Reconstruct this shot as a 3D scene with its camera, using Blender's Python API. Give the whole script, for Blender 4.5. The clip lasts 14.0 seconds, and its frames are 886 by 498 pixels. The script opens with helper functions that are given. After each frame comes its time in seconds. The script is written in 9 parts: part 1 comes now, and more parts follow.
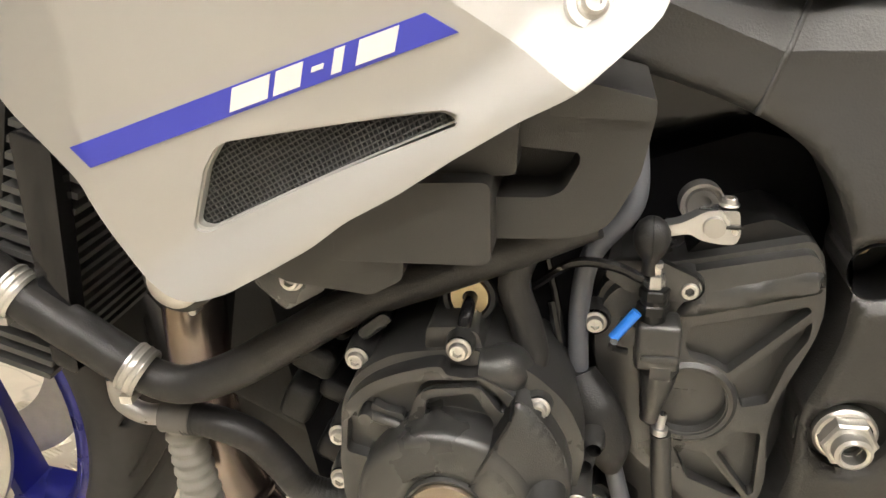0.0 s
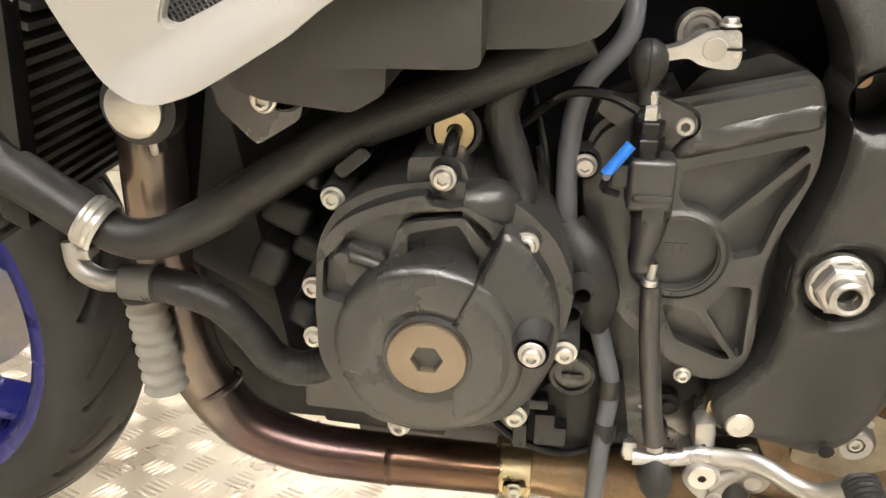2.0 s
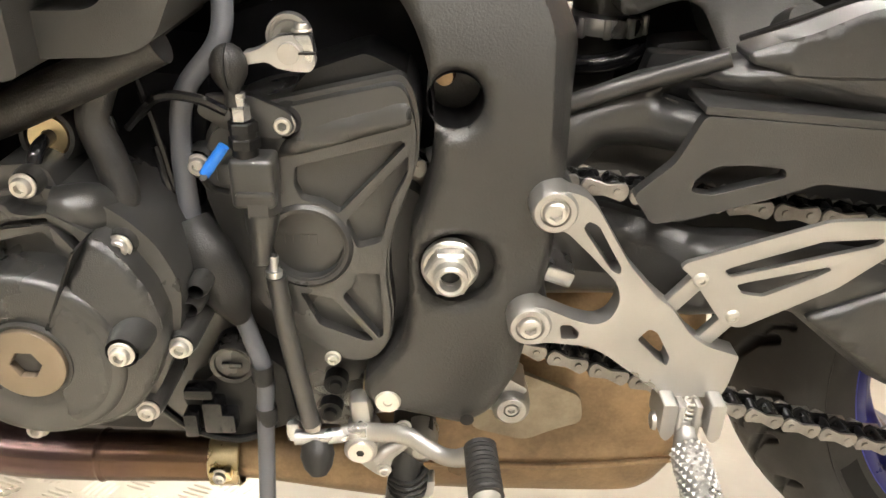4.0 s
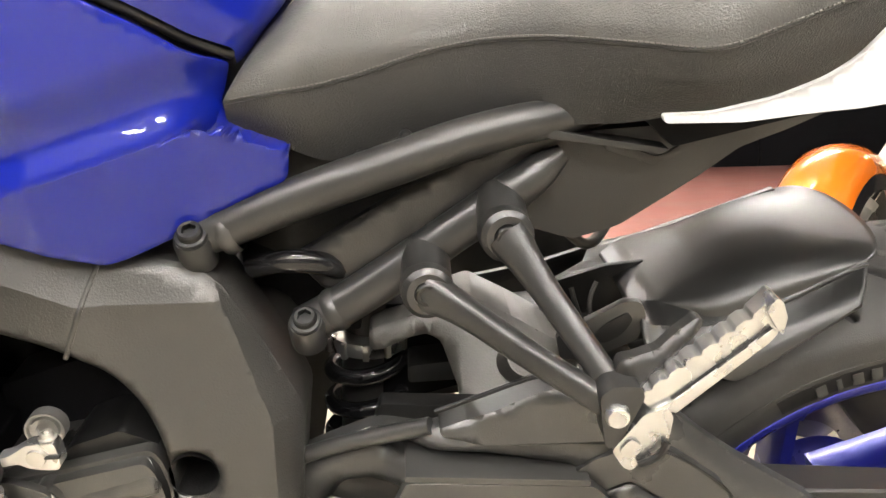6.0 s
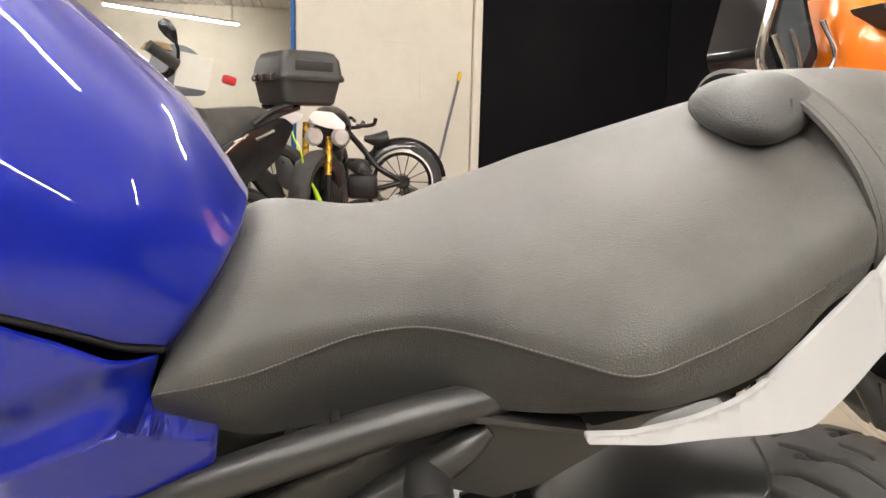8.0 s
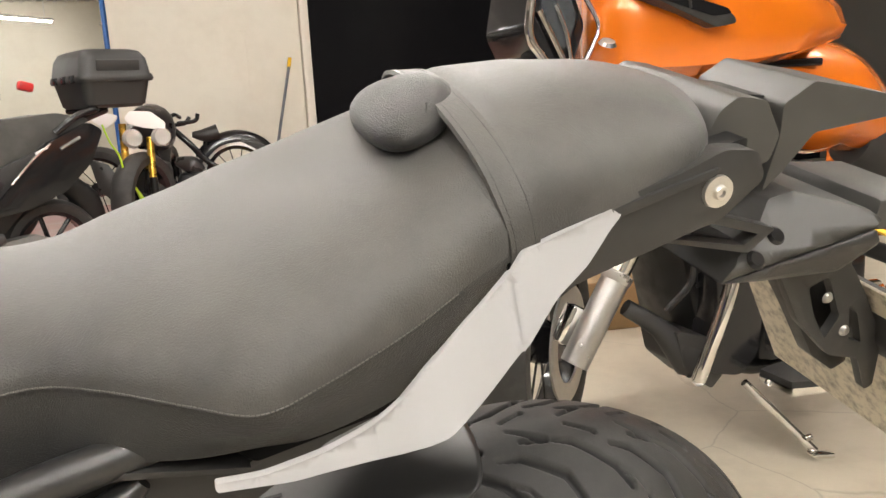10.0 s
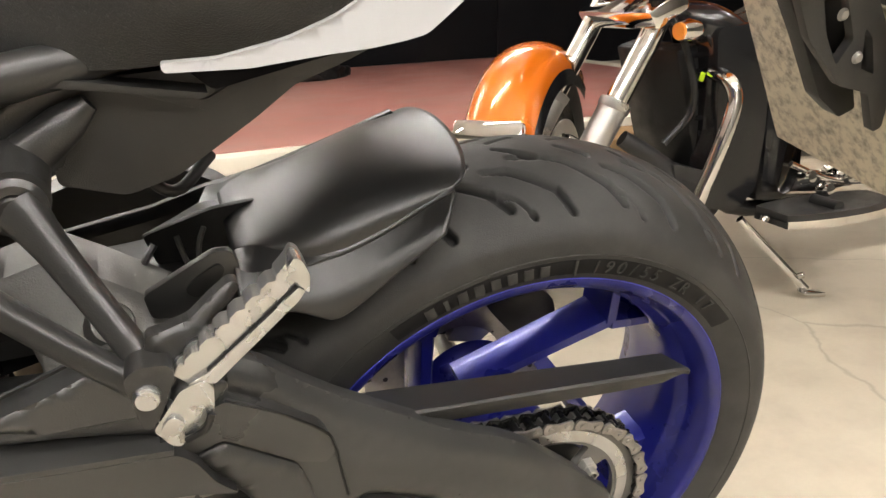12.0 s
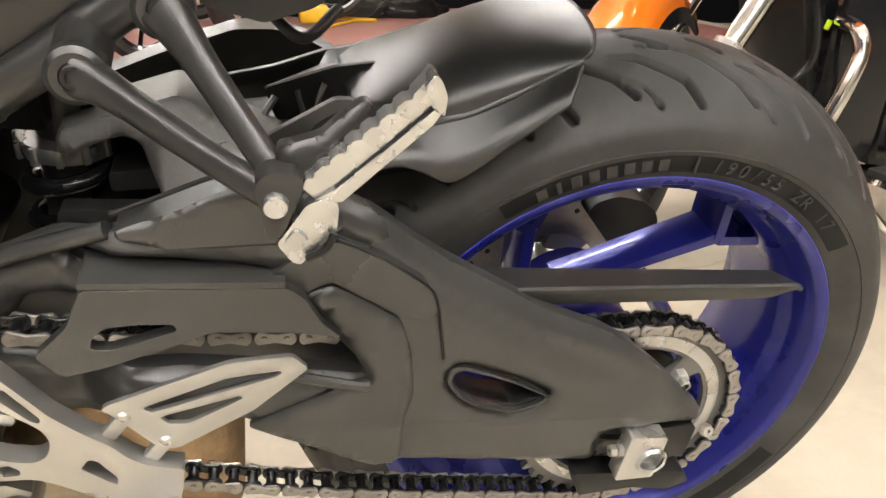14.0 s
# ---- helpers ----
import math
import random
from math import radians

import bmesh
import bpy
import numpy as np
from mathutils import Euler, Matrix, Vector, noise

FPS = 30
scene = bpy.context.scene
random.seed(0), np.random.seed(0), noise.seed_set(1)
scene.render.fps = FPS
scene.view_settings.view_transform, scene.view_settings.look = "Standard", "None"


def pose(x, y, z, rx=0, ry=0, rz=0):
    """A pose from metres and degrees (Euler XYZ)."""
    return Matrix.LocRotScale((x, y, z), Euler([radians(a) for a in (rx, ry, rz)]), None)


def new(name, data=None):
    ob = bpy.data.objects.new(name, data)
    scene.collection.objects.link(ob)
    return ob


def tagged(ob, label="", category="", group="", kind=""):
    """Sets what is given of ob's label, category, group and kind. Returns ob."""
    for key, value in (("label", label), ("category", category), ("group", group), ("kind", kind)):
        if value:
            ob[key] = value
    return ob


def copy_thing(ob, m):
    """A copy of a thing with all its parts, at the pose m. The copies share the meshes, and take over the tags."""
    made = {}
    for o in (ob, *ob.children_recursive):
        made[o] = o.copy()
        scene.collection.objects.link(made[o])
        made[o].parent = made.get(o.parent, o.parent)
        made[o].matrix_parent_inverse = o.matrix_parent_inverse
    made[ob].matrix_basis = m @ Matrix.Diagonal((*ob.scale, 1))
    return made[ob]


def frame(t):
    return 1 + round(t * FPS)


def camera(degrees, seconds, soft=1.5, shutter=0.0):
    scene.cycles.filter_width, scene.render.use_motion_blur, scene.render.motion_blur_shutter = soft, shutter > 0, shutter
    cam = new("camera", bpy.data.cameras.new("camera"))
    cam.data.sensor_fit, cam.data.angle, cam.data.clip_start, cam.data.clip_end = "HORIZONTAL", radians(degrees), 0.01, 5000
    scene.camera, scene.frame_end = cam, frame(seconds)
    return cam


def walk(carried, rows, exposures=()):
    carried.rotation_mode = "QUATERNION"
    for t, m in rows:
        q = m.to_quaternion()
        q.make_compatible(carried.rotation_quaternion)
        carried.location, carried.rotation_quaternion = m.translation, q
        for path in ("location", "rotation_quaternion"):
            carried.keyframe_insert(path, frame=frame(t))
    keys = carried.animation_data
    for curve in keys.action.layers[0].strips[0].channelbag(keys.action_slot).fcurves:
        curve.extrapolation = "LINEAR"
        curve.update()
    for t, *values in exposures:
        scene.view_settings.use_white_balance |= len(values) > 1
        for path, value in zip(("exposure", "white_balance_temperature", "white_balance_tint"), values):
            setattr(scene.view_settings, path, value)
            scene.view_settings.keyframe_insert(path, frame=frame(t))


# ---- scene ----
cam = camera(58.6, 14.0)
METRES = 1.25
BASE = pose(-0.7164, -0.7470, 0.5973, -11.427, -0.606, 10.513)
ROWS = [
    (0.0, 0.0, 0.0, 0.0, -0.0, 0.0, 0.0),
    (0.5, 0.0051, 0.0487, -0.0228, -1.69, 0.72, -0.52),
    (1.0, 0.0199, 0.0503, -0.0278, -2.79, 0.37, -0.86),
    (1.5, 0.0072, 0.0258, -0.0452, -2.38, -0.53, -0.82),
    (2.0, -0.0073, 0.0209, -0.0637, -2.52, -1.52, -0.5),
    (2.5, 0.0233, 0.0241, -0.0789, -3.95, -2.62, -0.09),
    (3.0, 0.074, 0.012, -0.0817, -6.48, -3.65, 0.48),
    (5.5, 0.1876, -0.0643, 0.0514, -13.09, -1.25, 3.44),
    (6.0, 0.2344, -0.0901, 0.0913, -12.39, 0.86, 4.27),
    (6.5, 0.2302, -0.0912, 0.1397, -14.08, 2.76, 3.04),
    (7.0, 0.2303, -0.0914, 0.1809, -16.65, 2.47, 1.87),
    (7.5, 0.2144, -0.1003, 0.2157, -18.04, 1.82, 1.9),
    (8.0, 0.2278, -0.1008, 0.2255, -19.2, 1.51, 2.93),
    (8.5, 0.2497, -0.108, 0.2361, -21.71, 1.14, 4.9),
    (9.0, 0.2927, -0.125, 0.25, -25.0, 0.65, 6.73),
    (11.5, 0.3546, -0.1127, 0.152, -30.51, -5.86, 9.53),
    (12.0, 0.3441, -0.1008, 0.1047, -29.09, -8.34, 8.54),
    (12.5, 0.3381, -0.0982, 0.072, -27.46, -10.67, 7.03),
    (13.0, 0.316, -0.104, 0.0497, -25.88, -12.21, 5.48),
    (13.5, 0.3092, -0.0973, 0.0424, -24.24, -12.65, 4.22),
    (14.0, 0.3184, -0.0891, 0.0581, -22.8, -10.98, 3.63),
]
EXPOSURES = [(0.0, 1.85), (0.5, 2.0), (1.4, 2.15), (2.2, 2.02), (3.0, 1.97), (5.5, 2.48), (6.2, 2.38), (7.0, 2.1), (7.5, 1.97), (8.2, 1.90), (9.0, 1.85), (11.5, 1.69), (13.0, 1.84), (14.0, 1.98)]
walk(cam, [(t, BASE @ pose(METRES * x, METRES * y, METRES * z, 90 + pitch, roll, yaw)) for t, x, y, z, yaw, pitch, roll in ROWS], EXPOSURES)

# ---- light ----
world = bpy.data.worlds.new("world")
world.use_nodes = True
world.node_tree.nodes["Background"].inputs[0].default_value = (0.9, 0.95, 1.0, 1)
world.node_tree.nodes["Background"].inputs[1].default_value = 0.02
scene.world = world
TUBE_POWER = 48.0

# ---- materials ----


def nodes_of(name):
    m = bpy.data.materials.new(name)
    m.use_nodes = True
    nt = m.node_tree
    return m, nt, nt.nodes["Principled BSDF"], nt.nodes, nt.links


def mat(name, col, rough=0.5, metal=0.0, var=0.15, vscale=9.0, grain=0.0, gscale=600.0, rvar=0.12, coat=0.0, spec=0.5,
        dirt=None, dscale=14.0, damount=0.0, soft=0.0, islands=0.0):
    """Paint, metal or plastic: broad stains, fine grain, uneven gloss, and dust or dirt in patches."""
    m, nt, bsdf, N, L = nodes_of(name)
    tc = N.new("ShaderNodeTexCoord")
    big = N.new("ShaderNodeTexNoise")
    big.inputs["Scale"].default_value, big.inputs["Detail"].default_value = vscale, 6
    fine = N.new("ShaderNodeTexNoise")
    fine.inputs["Scale"].default_value, fine.inputs["Detail"].default_value = gscale, 3
    L.new(tc.outputs["Object"], big.inputs["Vector"])
    L.new(tc.outputs["Object"], fine.inputs["Vector"])
    add = N.new("ShaderNodeMath")
    add.operation = "MULTIPLY_ADD"
    add.inputs[1].default_value = 0.35
    L.new(fine.outputs["Fac"], add.inputs[0])
    L.new(big.outputs["Fac"], add.inputs[2])
    ramp = N.new("ShaderNodeMapRange")
    ramp.inputs["From Min"].default_value, ramp.inputs["From Max"].default_value = 0.35, 1.0
    ramp.inputs["To Min"].default_value, ramp.inputs["To Max"].default_value = 1 - var, 1 + var
    L.new(add.outputs[0], ramp.inputs["Value"])
    mul = N.new("ShaderNodeVectorMath")
    mul.operation = "SCALE"
    mul.inputs[0].default_value = col
    L.new(ramp.outputs[0], mul.inputs["Scale"])
    out = mul.outputs[0]
    if islands:
        geo = N.new("ShaderNodeObjectInfo")
        mr = N.new("ShaderNodeMapRange")
        mr.inputs["To Min"].default_value, mr.inputs["To Max"].default_value = 1 - islands, 1 + islands
        L.new(geo.outputs["Random"], mr.inputs["Value"])
        m3 = N.new("ShaderNodeVectorMath")
        m3.operation = "SCALE"
        L.new(out, m3.inputs[0])
        L.new(mr.outputs[0], m3.inputs["Scale"])
        out = m3.outputs[0]
    if dirt:
        dn = N.new("ShaderNodeTexNoise")
        dn.inputs["Scale"].default_value, dn.inputs["Detail"].default_value, dn.inputs["Roughness"].default_value = dscale, 8, 0.65
        L.new(tc.outputs["Object"], dn.inputs["Vector"])
        dr = N.new("ShaderNodeMapRange")
        dr.inputs["From Min"].default_value, dr.inputs["From Max"].default_value = 0.45, 0.72
        dr.inputs["To Max"].default_value = damount
        L.new(dn.outputs["Fac"], dr.inputs["Value"])
        mix = N.new("ShaderNodeMix")
        mix.data_type = "RGBA"
        mix.inputs["B"].default_value = (*dirt, 1)
        L.new(dr.outputs[0], mix.inputs["Factor"])
        L.new(out, mix.inputs["A"])
        out = mix.outputs["Result"]
    L.new(out, bsdf.inputs["Base Color"])
    rr = N.new("ShaderNodeMapRange")
    rr.inputs["From Min"].default_value, rr.inputs["From Max"].default_value = 0.3, 0.75
    rr.inputs["To Min"].default_value, rr.inputs["To Max"].default_value = max(0.02, rough - rvar), min(1, rough + rvar)
    L.new(big.outputs["Fac"], rr.inputs["Value"])
    L.new(rr.outputs[0], bsdf.inputs["Roughness"])
    bsdf.inputs["Metallic"].default_value = metal
    bsdf.inputs["Specular IOR Level"].default_value = spec
    bsdf.inputs["Coat Weight"].default_value = coat
    bsdf.inputs["Coat Roughness"].default_value = 0.02
    bsdf.inputs["Sheen Weight"].default_value = soft
    if grain:
        bump = N.new("ShaderNodeBump")
        bump.inputs["Strength"].default_value, bump.inputs["Distance"].default_value = grain, 0.0006
        L.new(fine.outputs["Fac"], bump.inputs["Height"])
        L.new(bump.outputs[0], bsdf.inputs["Normal"])
    return m


def mesh_grille_mat(name):
    """Fine woven screen: a diamond lattice of dark wire."""
    m, nt, bsdf, N, L = nodes_of(name)
    tc = N.new("ShaderNodeTexCoord")
    mp = N.new("ShaderNodeMapping")
    mp.inputs["Rotation"].default_value = (0, radians(28), 0)
    L.new(tc.outputs["Object"], mp.inputs["Vector"])
    outs = []
    for axis in ("X", "Z"):
        w = N.new("ShaderNodeTexWave")
        w.bands_direction = axis
        w.inputs["Scale"].default_value = 125.0
        L.new(mp.outputs[0], w.inputs["Vector"])
        outs.append(w.outputs["Fac"])
    mx = N.new("ShaderNodeMath")
    mx.operation = "MAXIMUM"
    L.new(outs[0], mx.inputs[0])
    L.new(outs[1], mx.inputs[1])
    cr = N.new("ShaderNodeValToRGB")
    cr.color_ramp.elements[0].position, cr.color_ramp.elements[0].color = 0.72, (0.004, 0.004, 0.004, 1)
    cr.color_ramp.elements[1].position, cr.color_ramp.elements[1].color = 0.95, (0.075, 0.072, 0.068, 1)
    L.new(mx.outputs[0], cr.inputs[0])
    L.new(cr.outputs[0], bsdf.inputs["Base Color"])
    bsdf.inputs["Roughness"].default_value = 0.45
    bump = N.new("ShaderNodeBump")
    bump.inputs["Distance"].default_value = 0.001
    L.new(mx.outputs[0], bump.inputs["Height"])
    L.new(bump.outputs[0], bsdf.inputs["Normal"])
    return m


def heat_metal(name):
    """Stainless pipe with straw, brown, purple and blue heat colours in bands along its run."""
    m, nt, bsdf, N, L = nodes_of(name)
    tc = N.new("ShaderNodeTexCoord")
    sep = N.new("ShaderNodeSeparateXYZ")
    L.new(tc.outputs["Object"], sep.inputs[0])
    ns = N.new("ShaderNodeTexNoise")
    ns.inputs["Scale"].default_value, ns.inputs["Detail"].default_value = 9, 5
    L.new(tc.outputs["Object"], ns.inputs["Vector"])
    ad = N.new("ShaderNodeMath")
    ad.operation = "MULTIPLY_ADD"
    ad.inputs[1].default_value = 0.26
    L.new(ns.outputs["Fac"], ad.inputs[0])
    L.new(sep.outputs["X"], ad.inputs[2])
    mr = N.new("ShaderNodeMapRange")
    mr.inputs["From Min"].default_value, mr.inputs["From Max"].default_value = -0.98, -0.30
    L.new(ad.outputs[0], mr.inputs["Value"])
    cr = N.new("ShaderNodeValToRGB")
    e = cr.color_ramp.elements
    e[0].position, e[0].color = 0.0, (0.42, 0.33, 0.25, 1)
    e[1].position, e[1].color = 1.0, (0.30, 0.20, 0.11, 1)
    for p, c in ((0.08, (0.34, 0.25, 0.17)), (0.14, (0.25, 0.21, 0.18)), (0.19, (0.15, 0.125, 0.12)), (0.27, (0.16, 0.105, 0.095)),
                 (0.36, (0.13, 0.085, 0.085)), (0.45, (0.17, 0.105, 0.075)), (0.62, (0.24, 0.15, 0.075)), (0.8, (0.33, 0.24, 0.14))):
        k = e.new(p)
        k.color = (*c, 1)
    L.new(mr.outputs[0], cr.inputs[0])
    L.new(cr.outputs[0], bsdf.inputs["Base Color"])
    bsdf.inputs["Metallic"].default_value = 0.85
    rr = N.new("ShaderNodeMapRange")
    rr.inputs["To Min"].default_value, rr.inputs["To Max"].default_value = 0.14, 0.34
    L.new(ns.outputs["Fac"], rr.inputs["Value"])
    L.new(rr.outputs[0], bsdf.inputs["Roughness"])
    return m


def glow(name, col, strength):
    m, nt, bsdf, N, L = nodes_of(name)
    bsdf.inputs["Base Color"].default_value = (0.8, 0.8, 0.8, 1)
    bsdf.inputs["Emission Color"].default_value = (*col, 1)
    bsdf.inputs["Emission Strength"].default_value = strength
    return m


def glass(name, col=(1, 1, 1), rough=0.03, alpha=0.25):
    m, nt, bsdf, N, L = nodes_of(name)
    bsdf.inputs["Base Color"].default_value = (*col, 1)
    bsdf.inputs["Roughness"].default_value = rough
    bsdf.inputs["Alpha"].default_value = alpha
    return m


M = dict(
    tubeblack=mat("satin_black_tube", (0.024, 0.0237, 0.0232), 0.34, 0, 0.1, 8, 0.2, 900, 0.05, spec=0.6),
    shell=mat("satin_black_hugger", (0.020, 0.0198, 0.0194), 0.36, 0, 0.10, 10, 0.2, 1400, 0.05, spec=0.8),
    frame=mat("frame_grey_paint", (0.047, 0.0456, 0.043), 0.42, 0.35, 0.10, 7, 0.5, 700, 0.06, spec=0.9),
    bridge=mat("grey_cast_alloy_paint", (0.15, 0.146, 0.138), 0.42, 0.3, 0.12, 12, 0.5, 700, 0.06),
    swing=mat("swingarm_black_paint", (0.047, 0.0465, 0.0455), 0.32, 0.25, 0.10, 8, 0.25, 900, 0.05, spec=0.85),
    plastic=mat("grained_black_plastic", (0.027, 0.0265, 0.0257), 0.44, 0, 0.12, 10, 0.45, 1400, 0.05, spec=0.55),
    airbox=mat("grained_grey_plastic", (0.052, 0.0505, 0.047), 0.46, 0, 0.10, 10, 0.35, 1600, 0.05, spec=0.55),
    engine=mat("engine_black_paint", (0.042, 0.0413, 0.0395), 0.31, 0.1, 0.14, 14, 0.3, 1200, 0.06, spec=0.95),
    # black metal; on backings and fillers it puts shade into the colour
    dark=mat("oily_black_metal_and_gap", (0.010, 0.010, 0.010), 0.45, 0.2, 0.3, 25, 0.3, 700, 0.15),
    gloss=mat("gloss_black_enamel", (0.012, 0.012, 0.013), 0.14, 0, 0.1, 10, 0, 800, 0.05),
    rubber=mat("black_rubber", (0.022, 0.0215, 0.021), 0.45, 0, 0.15, 20, 0.4, 900, 0.08),
    hose=mat("dusty_hose_rubber", (0.026, 0.025, 0.024), 0.42, 0, 0.15, 25, 0.35, 900, 0.1, dirt=(0.12, 0.11, 0.10), damount=0.2, dscale=30),
    tyre=mat("tyre_rubber", (0.040, 0.039, 0.0375), 0.55, 0, 0.14, 11, 0.35, 900, 0.1, dirt=(0.11, 0.106, 0.098), damount=0.35, dscale=10, spec=0.3),
    tyremark=mat("tyre_lettering_rubber", (0.012, 0.012, 0.012), 0.6, 0, 0.1, 30, spec=0.25),
    greyplastic=mat("pale_grey_plastic", (0.33, 0.32, 0.29), 0.5, 0, 0.12, 20, 0.3, 900, 0.06),
    silver=mat("matt_silver_paint", (0.47, 0.458, 0.43), 0.42, 0.35, 0.03, 5, 0.12, 2500, 0.03),
    # same silver paint, made darker to offset the light on the tail cover
    silver_toned=mat("matt_silver_paint_toned_down", (0.33, 0.327, 0.325), 0.5, 0.1, 0.03, 5, 0.12, 2500, 0.03),
    blue=mat("gloss_blue_paint", (0.002, 0.0095, 0.235), 0.45, 0.1, 0.06, 5, 0.0, 2500, 0.03, coat=1.0, spec=0.1),
    sticker=mat("blue_vinyl", (0.055, 0.065, 0.48), 0.35, 0, 0.05, 8, 0, 900, 0.04),
    white=mat("white_vinyl", (0.85, 0.84, 0.82), 0.35, 0, 0.03, 8, 0, 900, 0.04),
    wheel=mat("blue_wheel_paint", (0.012, 0.015, 0.19), 0.30, 0.3, 0.1, 9, 0.1, 1500, 0.06, coat=0.3, dirt=(0.05, 0.05, 0.12), damount=0.35, dscale=16),
    steel=mat("zinc_steel", (0.66, 0.64, 0.60), 0.38, 0.85, 0.15, 60, 0.2, 900, 0.1),
    alloy=mat("satin_cast_alloy", (0.49, 0.482, 0.465), 0.34, 0.85, 0.08, 18, 0.35, 1600, 0.08),
    bright=mat("brushed_bare_alloy", (0.58, 0.58, 0.575), 0.30, 0.9, 0.08, 30, 0.25, 1200, 0.08),
    brass=mat("yellow_passivated_steel", (0.62, 0.52, 0.32), 0.32, 1.0, 0.15, 70, 0.2, 900, 0.1),
    bronze=mat("bronze_anodised_alloy", (0.30, 0.245, 0.185), 0.38, 0.8, 0.06, 40, 0.3, 2200, 0.05),
    chain=mat("chain_steel", (0.38, 0.36, 0.335), 0.36, 0.85, 0.2, 60, 0.2, 900, 0.1, dirt=(0.05, 0.045, 0.04), damount=0.4, dscale=60),
    chain_dark=mat("greased_chain_steel", (0.02, 0.02, 0.02), 0.3, 0.6, 0.2, 60),
    chrome=mat("chrome", (0.80, 0.79, 0.77), 0.06, 1.0, 0.04, 20, 0, 900, 0.03),
    heat=heat_metal("heat_tinted_stainless"),
    rust=mat("sooty_brown_steel", (0.38, 0.265, 0.155), 0.42, 0.6, 0.40, 12, 0.4, 300, 0.15, dirt=(0.045, 0.030, 0.020), damount=0.8, dscale=9),
    tin=mat("scorched_heat_shield", (0.40, 0.34, 0.25), 0.5, 0.5, 0.2, 16, 0.2, 500, 0.1, dirt=(0.05, 0.035, 0.025), damount=0.7, dscale=16),
    # seat top lighter than its side: dust, and overhead light put into the colour
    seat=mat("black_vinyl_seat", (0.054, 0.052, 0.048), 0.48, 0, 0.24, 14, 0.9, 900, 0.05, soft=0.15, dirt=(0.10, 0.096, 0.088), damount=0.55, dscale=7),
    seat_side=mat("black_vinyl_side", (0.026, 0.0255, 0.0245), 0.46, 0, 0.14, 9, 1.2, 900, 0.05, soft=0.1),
    thread=mat("grey_thread", (0.13, 0.125, 0.115), 0.8, 0, 0.1, 50),
    wire=mat("grey_cable_sheath", (0.13, 0.135, 0.15), 0.45, 0, 0.15, 30, 0.2, 900),
    bluetube=mat("bright_blue_sleeve", (0.03, 0.22, 0.80), 0.35, 0, 0.08, 40),
    fin=mat("grey_fin_alloy", (0.17, 0.165, 0.155), 0.45, 0.4, 0.12, 20, 0.2, 900, 0.1),
    radfin=mat("dull_radiator_alloy", (0.085, 0.084, 0.081), 0.5, 0.3, 0.12, 20, 0.2, 900, 0.1),
    grille=mesh_grille_mat("woven_wire_screen"),
    amber=mat("amber_lens", (0.75, 0.25, 0.04), 0.15, 0, 0.1, 20, coat=0.6),
    red=mat("red_plastic", (0.55, 0.03, 0.03), 0.3, 0, 0.1, 10),
    orange=mat("metallic_orange_paint", (0.80, 0.185, 0.008), 0.25, 0.2, 0.08, 4, 0, 900, 0.04, coat=1.0),
    paleplate=mat("dirty_cream_plate", (0.62, 0.56, 0.44), 0.5, 0, 0.1, 12, 0, 700, 0.08, dirt=(0.08, 0.06, 0.05), damount=0.9, dscale=70),
    yellow=mat("yellow_plastic", (0.80, 0.48, 0.02), 0.4, 0, 0.08, 20),
    gold=mat("gold_anodised_fork", (0.70, 0.42, 0.06), 0.3, 0.7, 0.06, 20),
    lime=mat("lime_cable", (0.50, 0.75, 0.02), 0.4, 0, 0.08, 20),
    paper=mat("paper_sheet", (0.80, 0.78, 0.74), 0.7, 0, 0.03, 20),
    sheet=mat("greyed_paper_sheet", (0.55, 0.54, 0.50), 0.7, 0, 0.05, 20),
    maroon=mat("dark_maroon_plastic", (0.014, 0.011, 0.012), 0.35, 0, 0.1, 10),
    smoke=glass("smoked_screen", (0.10, 0.11, 0.12), 0.08, 0.55),
    lens=glass("clear_lens", (0.75, 0.75, 0.73), 0.05, 0.35),
)
M["wall"] = mat("cream_wall_paint", (0.74, 0.70, 0.60), 0.7, 0, 0.05, 1.5, 0.3, 300, 0.06, dirt=(0.45, 0.40, 0.31), damount=0.25, dscale=3)
# for the unseen walls, toned dark to hold back bounced light
M["greywall"] = mat("bounce_cutting_grey", (0.15, 0.142, 0.125), 0.7, 0, 0.06, 1.5, 0.3, 300, 0.06)
# near-black of the boards; also shade put into gap fillers and recesses
M["board_gap_black"] = mat("matt_black_board_and_gap", (0.0035, 0.0035, 0.0045), 0.8, 0, 0.3, 2, 0.2, 400, spec=0.15)
M["floor"] = mat("sealed_concrete_floor", (0.50, 0.45, 0.36), 0.42, 0, 0.10, 2.2, 0.25, 160, 0.12, dirt=(0.30, 0.26, 0.20), damount=0.5, dscale=5)
nt = M["floor"].node_tree      # hairline cracks and scuffs in the concrete
_bsdf = nt.nodes["Principled BSDF"]
_src = _bsdf.inputs["Base Color"].links[0].from_socket
_tc, _no, _vo = nt.nodes.new("ShaderNodeTexCoord"), nt.nodes.new("ShaderNodeTexNoise"), nt.nodes.new("ShaderNodeTexVoronoi")
_no.inputs["Scale"].default_value, _no.inputs["Detail"].default_value = 3.0, 6
_mix = nt.nodes.new("ShaderNodeMix")
_mix.data_type, _mix.inputs["Factor"].default_value = "VECTOR", 0.10
nt.links.new(_tc.outputs["Object"], _no.inputs["Vector"])
nt.links.new(_tc.outputs["Object"], _mix.inputs[4])
nt.links.new(_no.outputs["Color"], _mix.inputs[5])
_vo.feature, _vo.inputs["Scale"].default_value = "DISTANCE_TO_EDGE", 0.9
